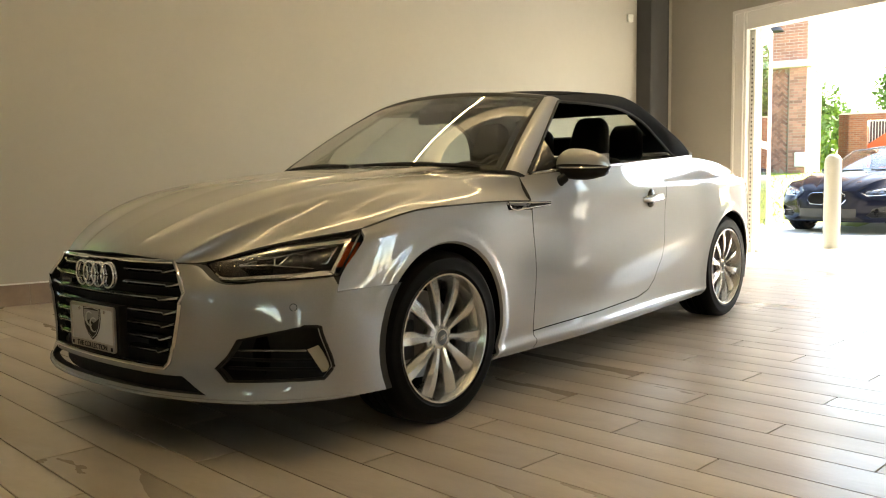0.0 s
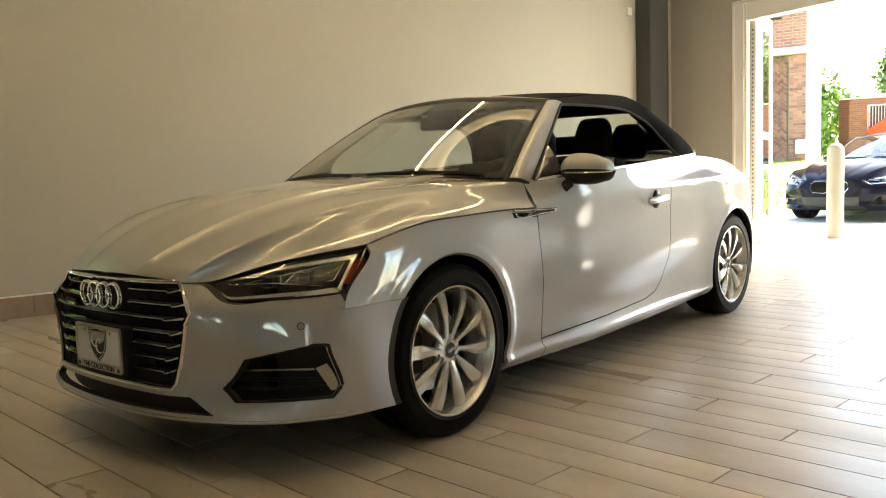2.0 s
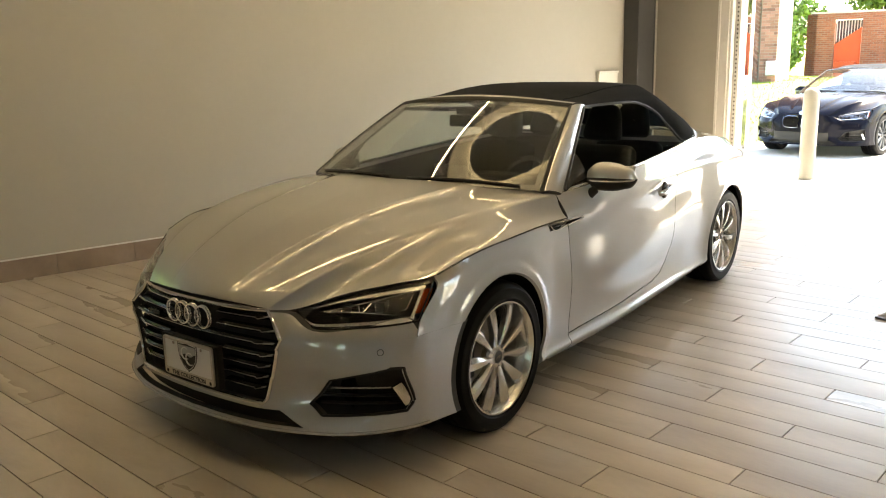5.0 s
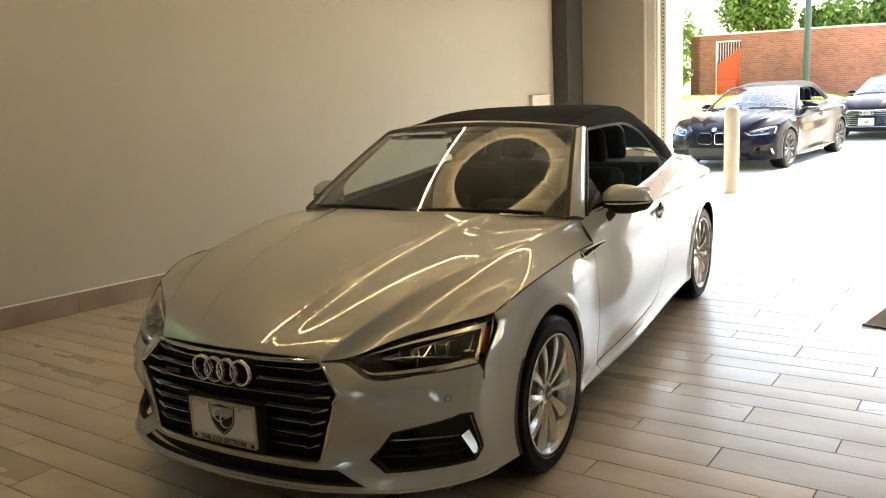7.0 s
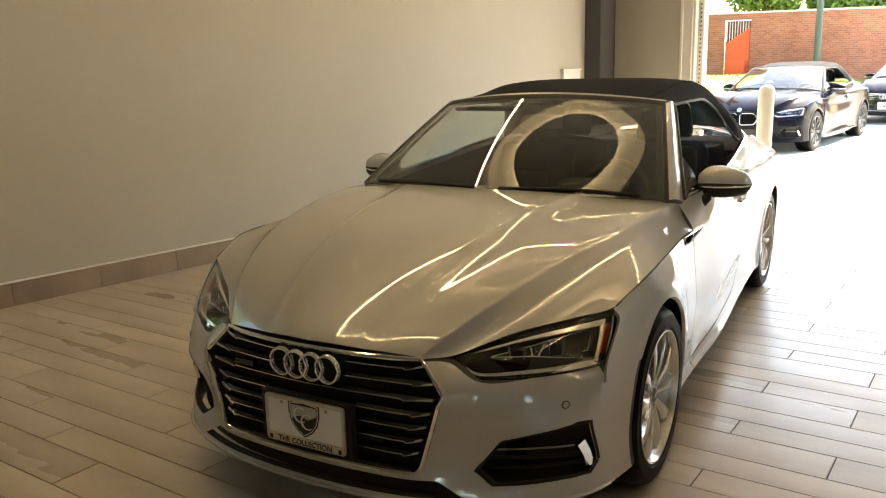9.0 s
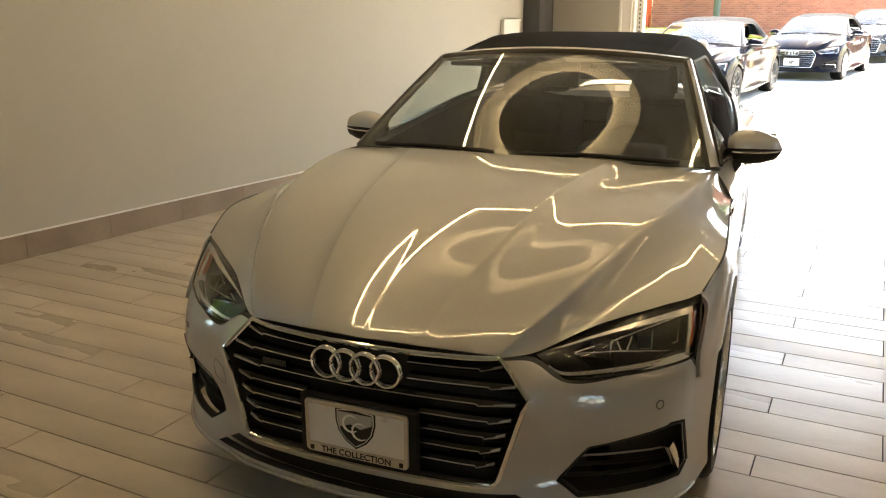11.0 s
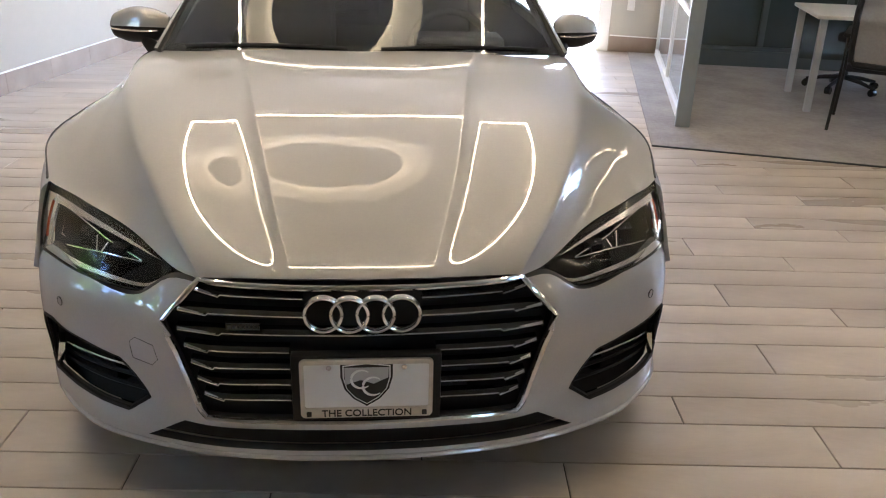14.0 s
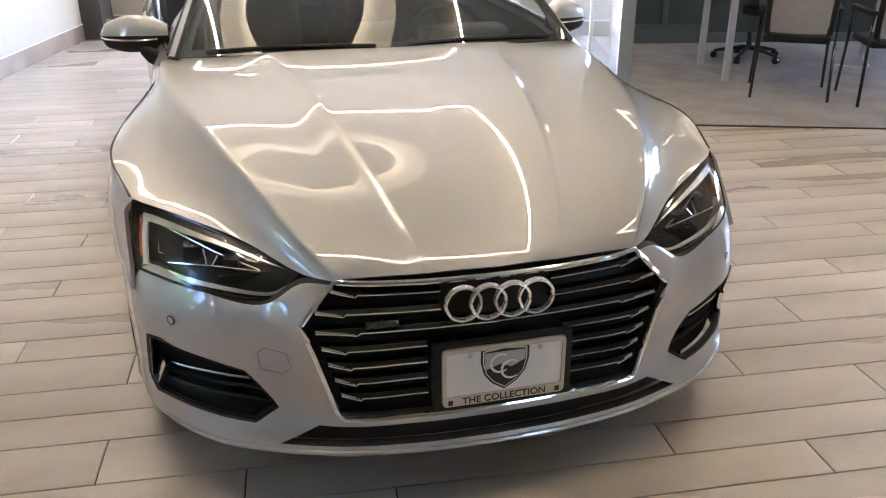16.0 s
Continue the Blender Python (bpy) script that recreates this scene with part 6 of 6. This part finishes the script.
bd = thing("brick_building", "low red brick building with an orange chute in an opening", "building")
PL, PC, PR = Vector((-6.45, 32.1)), Vector((-1.05, 33.0)), Vector((12.0, 38.5))
bx = (PC - PL).normalized()
o0, o1, z_b, z_t = PL + bx * 0.98, PL + bx * 1.92, 0.1, 3.15
wall_thing(bd, "wall", PL, o0, z_b, z_t, 0.35, FAR_BRICK)
wall_thing(bd, "wall", o1, PC, z_b, z_t, 0.35, FAR_BRICK)
wall_thing(bd, "wall", o0, o1, 2.92, z_t, 0.35, FAR_BRICK)
wall_thing(bd, "wall", PC, PR, z_b, z_t, 0.35, FAR_BRICK)
wall_thing(bd, "wall", PL + Vector((-2, 12)), PL, z_b, z_t, 0.35, FAR_BRICK)
wall_thing(bd, "coping", PL - bx * 0.05, PC, z_t, z_t + 0.07, 0.42, STONE)
wall_thing(bd, "coping", PC, PR, z_t, z_t + 0.07, 0.42, STONE)
back = Vector((-bx.y, bx.x))
wall_thing(bd, "back_panel", o0 + back * 0.9, o1 + back * 0.9, z_b, 2.92, 0.05, DARK_METAL)
for k in range(9):
    a = o0 + bx * (0.06 + 0.1 * k) + back * 0.35
    part("bar", rod((a.x, a.y, 2.1), (a.x, a.y, 2.92), 0.018, n=6), STEEL, bd)
ch = bmesh.new()
q0, q1 = o0 + bx * 0.02 + back * 0.12, o1 - bx * 0.02 + back * 0.12
vs = [ch.verts.new(p) for p in ((q0.x, q0.y, 0.65), (q1.x, q1.y, 0.65), (q1.x, q1.y, 2.62), (q0.x, q0.y, 2.0))]
ch.faces.new(vs)
part("chute", thick(ch, 0.3), ORANGE, bd, "orange metal chute", smooth=False)
m1 = o0 + bx * 0.5
part("chute_box", box(m1.x - 0.45, m1.x + 0.30, m1.y - 0.15, m1.y + 0.1, 0.75, 1.35, 0.02), ORANGE, bd)

# old brick gatehouse with a blind arch of herringbone brick, a stone ledge and a gooseneck lamp
gt = thing("gatehouse", "old red brick gatehouse with herringbone brick panel and stone ledge", "building")
GP, GA = Vector((-3.95, 20.0)), radians(188)                  # right corner, direction of the face
GM = Matrix.Translation((GP.x, GP.y, 0.75)) @ Matrix.Rotation(GA + math.pi, 4, "Z")
OLD_TEX = brick_wall("old_brick_far", (0.34, 0.16, 0.11), (0.26, 0.12, 0.085), (0.36, 0.29, 0.24))


def gate_box(name, x0, x1, y0, y1, z0, z1, mat, bevel=0.0):
    ob = part(name, box(x0, x1, y0, y1, z0, z1, bevel), mat, gt, smooth=False)
    ob.matrix_local = GM
    return ob


gate_box("wall", -4.5, -1.30, 0.0, 2.5, -0.6, 8.0, OLD_TEX)
gate_box("wall", -1.298, -0.42, 0.14, 2.5, -0.6, 2.9, MORTAR)
gate_box("wall", -1.298, 0.0, 0.02, 2.5, 2.902, 8.0, OLD_TEX)
gate_box("pier_core", -0.418, -0.01, 0.015, 2.5, -0.6, 2.9, MORTAR)
gate_box("ledge", -4.6, 0.10, -0.14, 0.2, 2.88, 3.06, STONE, 0.02)
gate_box("plinth", -4.55, 0.04, -0.06, 0.1, -0.6, 0.18, OLD_TEX)
pier = bmesh.new()
random.seed(4)
for r in range(36):
    z = 0.19 + r * 0.0745
    off = 0.0 if r % 2 else 0.105
    x = -0.418
    cuts = sorted({-0.418, -0.0} | {round(-0.418 + off + 0.21 * k, 3) for k in range(3)})
    for a, b in zip(cuts, cuts[1:]):
        if b - a > 0.03 and b <= 0:
            j = random.uniform(-0.006, 0.006)
            box(a + 0.005, b - 0.005, j - 0.004, 0.08, z, z + 0.064, bm=pier)
ob = tagged(part("pier_bricks", pier, BRICK_OLD, gt, smooth=False), kind="stuff")
ob.matrix_local = GM
her = bmesh.new()
for i in range(-14, 30):
    for j in range(-2, 8):
        for s in (0, 1):
            cx, cz = -1.25 + j * 0.155 + 0.0775 * s, 0.25 + i * 0.11 + (0.055 if s else 0)
            if -1.24 < cx < -0.48 and 0.25 < cz < 2.80:
                m = Matrix.Translation((cx, 0.11, cz)) @ Matrix.Rotation(radians(45 if s else -45), 4, "Y") @ Matrix.Diagonal((0.19, 0.06, 0.062, 1))
                bmesh.ops.create_cube(her, size=1.0, matrix=m)
ob = tagged(part("herringbone", her, BRICK_OLD, gt, smooth=False), kind="stuff")
ob.matrix_local = GM
arm = tube([(-0.95, 0.0, 3.80), (-0.90, -0.25, 3.98), (-0.80, -0.42, 4.05), (-0.70, -0.55, 4.0), (-0.66, -0.58, 3.90)], 0.02, n=8)
ob = part("lamp_arm", arm, DARK_METAL, gt)
ob.matrix_local = GM
sh = bmesh.new()
bmesh.ops.create_cone(sh, cap_ends=False, segments=20, radius1=0.20, radius2=0.05, depth=0.16, matrix=Matrix.Translation((-0.66, -0.58, 3.82)))
ob = part("lamp_shade", thick(sh, 0.01), DARK_METAL, gt, "dark gooseneck lamp shade")
ob.matrix_local = GM
gate_box("meter_box", -0.24, 0.0, -0.14, 0.01, 0.35, 0.72, STEEL, 0.02)
# lamp post
pole = thing("street_lamp", "dark green lamp post beyond the parked cars", "lamp post")
part("post", rod((-1.95, 31.0, -0.1), (-1.95, 31.0, 8.0), 0.13, n=12, r2=0.09), GREEN_POLE, pole)
part("arm", tube([(-1.95, 31.0, 7.9), (-1.9, 30.6, 8.15), (-1.85, 29.9, 8.2)], 0.05, n=8), GREEN_POLE, pole)
part("head", box(-2.0, -1.7, 29.2, 29.95, 8.12, 8.26, 0.04), GREEN_POLE, pole)


# trees and shrubs: tapered trunk, limbs, and a crown of leaf clumps
def tree(x, y, z, h, r, seed, leaves=2600, leaf=0.28, label="leafy green tree behind the brick building", cat="tree"):
    rnd = random.Random(seed)
    t = thing("tree" if cat == "tree" else "shrub", label, cat, Matrix.Translation((x, y, z)), "trees outside" if cat == "tree" else "shrubs outside")
    tb = rod((0, 0, -0.1), (0, 0, h * 0.55), 0.05 * h * 0.6 + 0.03, n=10, r2=0.02 * h * 0.5)
    blobs = []
    for k in range(9):
        a, e2 = rnd.uniform(0, 6.28), rnd.uniform(0.15, 1.0)
        c = Vector((math.cos(a) * r * rnd.uniform(0.2, 0.75), math.sin(a) * r * rnd.uniform(0.2, 0.75), h * (0.38 + 0.5 * e2)))
        blobs.append((c, r * rnd.uniform(0.30, 0.52)))
        rod((0, 0, h * 0.35), c, 0.012 * h, tb, 6, 0.004 * h)
    part("trunk", tb, BARK, t)
    vs, fs = [], []
    for k in range(leaves):
        c, br = blobs[k % len(blobs)]
        d = Vector((rnd.gauss(0, 1), rnd.gauss(0, 1), rnd.gauss(0, 1))).normalized() * br * rnd.uniform(0.45, 1.12)
        p = c + d
        a = Vector((rnd.uniform(-1, 1), rnd.uniform(-1, 1), rnd.uniform(-1, 1))).normalized() * leaf * rnd.uniform(0.5, 1)
        b = Vector((rnd.uniform(-1, 1), rnd.uniform(-1, 1), rnd.uniform(-1, 1))).normalized() * leaf * rnd.uniform(0.3, 0.6)
        n = len(vs)
        vs += [p - a, p + b, p + a, p - b]
        fs.append((n, n + 1, n + 2, n + 3))
    me = bpy.data.meshes.new("crown")
    me.from_pydata(vs, [], fs)
    me.materials.append(LEAF)
    cr = new("crown", me)
    cr.parent = t
    return t


for i, (x, y, h, r) in enumerate(((-6.1, 46, 7.6, 2.4), (-12.5, 47, 3.8, 2.6), (-2.4, 47, 5.6, 2.2), (1.0, 48, 7.0, 2.8), (10, 52, 7.5, 3.4), (22, 60, 9, 5.0))):
    tree(x, y, 0.2, h, r, 10 + i, 8500, 0.22)
for i, (x, y, h, r) in enumerate(((-7.2, 29.5, 3.4, 1.5), (-6.0, 27.5, 1.3, 0.8), (-8.4, 31.5, 4.2, 1.6))):
    tree(x, y, 0.6, h, r, 40 + i, 1800, 0.16, "bright green shrub beside the brick gatehouse", "shrub")
for i, (x, y, h, r) in enumerate(((-15.0, -4.0, 7.5, 4.2), (7.0, -27, 9.0, 4.5), (19, -6, 8, 4))):
    tree(x, y, 0.0, h, r, 60 + i, 9000 if i == 0 else 2400, 0.4, "leafy green tree across the street")

# grass blades on the lawn
rnd = random.Random(7)
vs, fs = [], []
for k in range(9000):
    x, y = rnd.uniform(-9, 0.5), rnd.uniform(13.0, 27)
    z = ground_z(x, y)
    if z < 0.03:
        continue
    a = rnd.uniform(0, 6.28)
    w, hh = rnd.uniform(0.008, 0.014), rnd.uniform(0.015, 0.05)
    n = len(vs)
    vs += [(x - w * math.cos(a), y - w * math.sin(a), z - 0.02), (x + w * math.cos(a), y + w * math.sin(a), z - 0.02), (x + rnd.uniform(-0.04, 0.04), y + rnd.uniform(-0.04, 0.04), z + hh)]
    fs.append((n, n + 1, n + 2))
me = bpy.data.meshes.new("grass")
me.from_pydata(vs, [], fs)
me.materials.append(BLADE)
tagged(new("grass", me), "short sunlit lawn grass", "grass", kind="stuff")

# ---------- office corner ----------
cpt = [(1.864, 2.558), (3.618, 1.951), (EAST, 0.70), (EAST, 4.68), (2.82, 6.06), (2.72, 6.10)]
carpet = tagged(part("carpet", prism(cpt, 0.0, 0.010, bevel=0.002), CARPET, smooth=False), "grey textured office carpet with a dark edge strip", "carpet", kind="structure")
ca, cb = Vector(cpt[0]), Vector(cpt[2])
cd = (cb - ca).normalized()
cn = Vector((cd.y, -cd.x)) * 0.012
tagged(part("edge_strip", prism([ca, cb, cb + cn, ca + cn], 0.001, 0.011), DARK_METAL, smooth=False), "dark metal edge strip of the carpet", "trim", kind="structure")
# glazed partition with a broad grey end post
pt = thing("glass_partition", "glazed office partition with white rails and grey end post", "partition")
P0, P1 = Vector((2.223, 3.01)), Vector((2.987, 5.953))
pd = (P1 - P0).normalized()
pn = Vector((-pd.y, pd.x))
def slab(name, s0, s1, h0, h1, z0, z1, mat, bevel=0.003):
    A, B = P0 + pd * s0, P0 + pd * s1
    return part(name, prism([A - pn * h0, B - pn * h0, B + pn * h1, A + pn * h1], z0, z1, bevel=bevel), mat, pt)
slab("end_post", 0.0, 0.06, 0.055, 0.045, 0.011, H_CEIL - 0.002, TEAL_FRAME)
slab("bottom_rail", 0.062, 3.0, 0.022, 0.022, 0.011, 0.075, TRIM)
slab("middle_rail", 0.062, 3.0, 0.018, 0.018, 0.735, 0.775, TRIM)
for s in (1.5, 2.96):
    slab("mullion", s - 0.02, s + 0.02, 0.020, 0.020, 0.077, 0.733, TRIM)
    slab("mullion", s - 0.02, s + 0.02, 0.020, 0.020, 0.777, 2.9, TRIM)
for z0, z1 in ((0.077, 0.733), (0.777, 2.9)):
    for a, b in ((0.064, 1.478), (1.522, 2.938)):
        g = slab("pane", a, b, 0.004, 0.004, z0, z1, SKY_PANE, 0)
        g.visible_shadow = False
# dark glazed front behind the desks
cw = thing("glazed_screen", "dark glazed screen wall with grey-green frames behind the desk", "screen wall", kind="structure")
C0, C1 = Vector((3.012, 5.472)), Vector((6.974, 4.614))
cdr = (C1 - C0).normalized()
cnr = Vector((-cdr.y, cdr.x))
def scr_slab(name, s0, s1, y0, y1, z0, z1, mat):
    A, B = C0 + cdr * s0, C0 + cdr * s1
    return part(name, prism([A + cnr * y0, B + cnr * y0, B + cnr * y1, A + cnr * y1], z0, z1, bevel=0.003), mat, cw)
L = (C1 - C0).length
scr_slab("plinth", 0, L, -0.01, 0.07, 0.011, 0.16, SCREEN_FRAME)
scr_slab("rail", 0, L, 0.0, 0.05, 0.163, 0.20, SCREEN_FRAME)
scr_slab("rail", 0, L, 0.0, 0.05, 1.02, 1.09, SCREEN_FRAME)
for k in range(6):
    s = 0.03 + k * 0.76
    scr_slab("mullion", s - 0.03, s + 0.03, 0.002, 0.048, 0.202, 1.018, SCREEN_FRAME)
    scr_slab("mullion", s - 0.03, s + 0.03, 0.002, 0.048, 1.092, 2.8, SCREEN_FRAME)
    if k < 5:
        scr_slab("pane", s + 0.032, s + 0.728, 0.02, 0.03, 0.202, 1.018, DARK_PANEL)
        scr_slab("pane", s + 0.032, s + 0.728, 0.02, 0.03, 1.092, 2.8, DARK_PANEL)
# desk
desk = thing("desk", "white topped desk on square metal legs", "desk")
D0 = Vector((3.393, 3.499))
du = Vector((0.255, 0.967)).normalized()
dv = Vector((du.y, -du.x))
def at(s, t):
    return D0 + du * s + dv * t
part("desktop", prism([at(-0.06, -0.06), at(0.80, -0.06), at(0.80, 1.60), at(-0.06, 1.60)], 0.715, 0.742, bevel=0.004), TABLE_TOP, desk)
for s, t in ((0, 0), (0.74, 0), (0, 1.52), (0.74, 1.52)):
    c = at(s, t)
    part("leg", prism([c - du * 0.025 - dv * 0.025, c + du * 0.025 - dv * 0.025, c + du * 0.025 + dv * 0.025, c - du * 0.025 + dv * 0.025], 0.011, 0.714, bevel=0.002), STEEL, desk)
part("modesty_panel", prism([at(0.72, 0.04), at(0.735, 0.04), at(0.735, 1.48), at(0.72, 1.48)], 0.30, 0.713), DARK_PANEL, desk, smooth=False)


# guest chair: four tube legs, mesh back in a black frame
def guest_chair():
    c = thing("guest_chair", "black guest chair with grey mesh back and tube legs", "chair", group="guest chairs at the desk")
    part("seat", box(-0.235, 0.235, -0.22, 0.22, 0.42, 0.475, 0.02, seg=3), CLOTH_BLACK, c, "black fabric seat")
    for s in (1, -1):
        part("leg", tube([(s * 0.275, -0.295, 0.011), (s * 0.262, -0.245, 0.40), (s * 0.262, -0.25, 0.66)], 0.0115, n=8), GLOSS_BLACK, c)
        part("leg", tube([(s * 0.275, 0.25, 0.011), (s * 0.262, 0.225, 0.40), (s * 0.262, 0.21, 0.655)], 0.0115, n=8), GLOSS_BLACK, c)
        part("armrest", box(s * 0.265 - 0.026, s * 0.265 + 0.026, -0.25, 0.22, 0.655, 0.685, 0.01), BLACK, c)
    tilt = lambda z: -0.225 - 0.18 * (z - 0.45)
    pts = [(-0.215, 0.50), (-0.225, 0.60), (-0.228, 0.80), (-0.222, 0.93), (-0.20, 0.955), (0.20, 0.955), (0.222, 0.93), (0.228, 0.80), (0.225, 0.60), (0.215, 0.50), (0.19, 0.475), (0.0, 0.468), (-0.19, 0.475)]
    fr = part("back_frame", tube([(x, tilt(z), z) for x, z in pts], 0.022, n=8, closed=True), BLACK, c, "black back frame")
    part("backrest", thick(sheet(lambda u, v: Vector((0.215 * u, tilt(0.485 + 0.46 * v) + 0.012 * (1 - u * u), 0.485 + 0.46 * v)), steps(-1, 1, 10), steps(0, 1, 8)), 0.004), MESH_BACK, c, "grey mesh back")
    return c


gc = guest_chair()
gc.matrix_world = pose(3.659, 3.046, 0, 0, 0, -33)
copy_thing(gc, pose(4.215, 2.641, 0, 0, 0, -22))
# swivel chair beyond the desk
sc = thing("swivel_chair", "black swivel desk chair on castors", "chair")
for k in range(5):
    a = radians(72 * k + 20)
    part("foot", tube([(0, 0, 0.12), (0.16 * math.cos(a), 0.16 * math.sin(a), 0.105), (0.30 * math.cos(a), 0.30 * math.sin(a), 0.075)], lambda t: 0.022 - 0.008 * t, n=8), BLACK, sc)
    w = bmesh.new()
    bmesh.ops.create_cone(w, cap_ends=True, segments=16, radius1=0.03, radius2=0.03, depth=0.045, matrix=pose(0.30 * math.cos(a), 0.30 * math.sin(a), 0.041, 90, 0, math.degrees(a)))
    part("castor", w, GLOSS_BLACK, sc)
part("gas_lift", rod((0, 0, 0.10), (0, 0, 0.44), 0.026), DARK_METAL, sc)
part("seat", box(-0.25, 0.25, -0.25, 0.25, 0.44, 0.52, 0.035, seg=3), CLOTH_BLACK, sc)
part("backrest", box(-0.23, 0.23, 0.20, 0.26, 0.58, 1.05, 0.03, seg=3), CLOTH_BLACK, sc)
part("spine", tube([(0, 0.1, 0.43), (0, 0.28, 0.46), (0, 0.28, 0.75)], 0.02, n=8), BLACK, sc)
sc.matrix_world = pose(4.091, 4.262, 0.011, 0, 0, 200)
# bottle on the guest chair's seat, cable on the floor
bt = thing("bottle", "white plastic bottle with a red label on the chair seat", "bottle")
BT = (3.586, 2.929)
part("body", turned([(0, 0.477), (0.046, 0.477), (0.050, 0.49), (0.050, 0.635), (0.042, 0.67), (0.018, 0.70), (0.016, 0.73), (0, 0.73)], 24, BT), BOTTLE_WHITE, bt)
part("label", turned([(0.0512, 0.525), (0.0512, 0.63)], 24, BT), BOTTLE_RED, bt, "red label")
part("cap", turned([(0, 0.731), (0.022, 0.731), (0.022, 0.762), (0, 0.766)], 16, BT), BOTTLE_WHITE, bt)
cable = tube([(4.72, 3.86, 0.017), (4.76, 3.78, 0.017), (4.84, 3.70, 0.017), (4.93, 3.68, 0.017), (5.00, 3.74, 0.017), (5.03, 3.84, 0.017), (5.05, 3.90, 0.06), (5.05, 3.905, 0.14)], 0.006, n=6)
tagged(part("cable", cable, BOTTLE_WHITE), "white power cable lying on the carpet", "cable")
part("power_box", box(5.0, 5.10, 3.862, 3.90, 0.08, 0.24, 0.006), STEEL, desk)

# ---------- small fittings on the walls ----------
wp = lambda s, o, z: (WALL_P + WALL_D * s - WN * o).to_3d() + Vector((0, 0, z))
def wall_plate(parent, name, s0, s1, z0, z1, o0, o1, mat, lab=""):
    A, B = WALL_P + WALL_D * s0, WALL_P + WALL_D * s1
    return part(name, prism([A - WN * o0, B - WN * o0, B - WN * o1, A - WN * o1], z0, z1, bevel=0.003), mat, parent, lab)
kp = thing("control_panel", "plain white control panel on the wall", "control panel")
wall_plate(kp, "housing", 6.84, 7.20, 1.12, 1.395, 0.001, 0.045, SWITCH_WHITE)
wall_plate(kp, "lid", 6.83, 7.21, 1.397, 1.42, 0.001, 0.055, SWITCH_WHITE)
sn = thing("wall_sensor", "small white sensor high on the wall", "sensor")
wall_plate(sn, "housing", 7.17, 7.25, 2.79, 2.88, 0.001, 0.04, SWITCH_WHITE)
ou = thing("outlet", "white power outlet on the pier", "outlet")
oc = BACK_B + BD * 0.30
def pier_plate(name, a, b, z0, z1, d0, d1, mat, parent):
    A, B = oc + BD * a, oc + BD * b
    return part(name, prism([A - BN * d0, B - BN * d0, B - BN * d1, A - BN * d1], z0, z1, bevel=0.001), mat, parent)
pier_plate("plate", -0.037, 0.037, 0.43, 0.55, 0.001, 0.008, SWITCH_WHITE, ou)
for z in (0.452, 0.502):
    pier_plate("socket", -0.017, 0.017, z, z + 0.028, 0.0085, 0.0105, TRIM, ou)
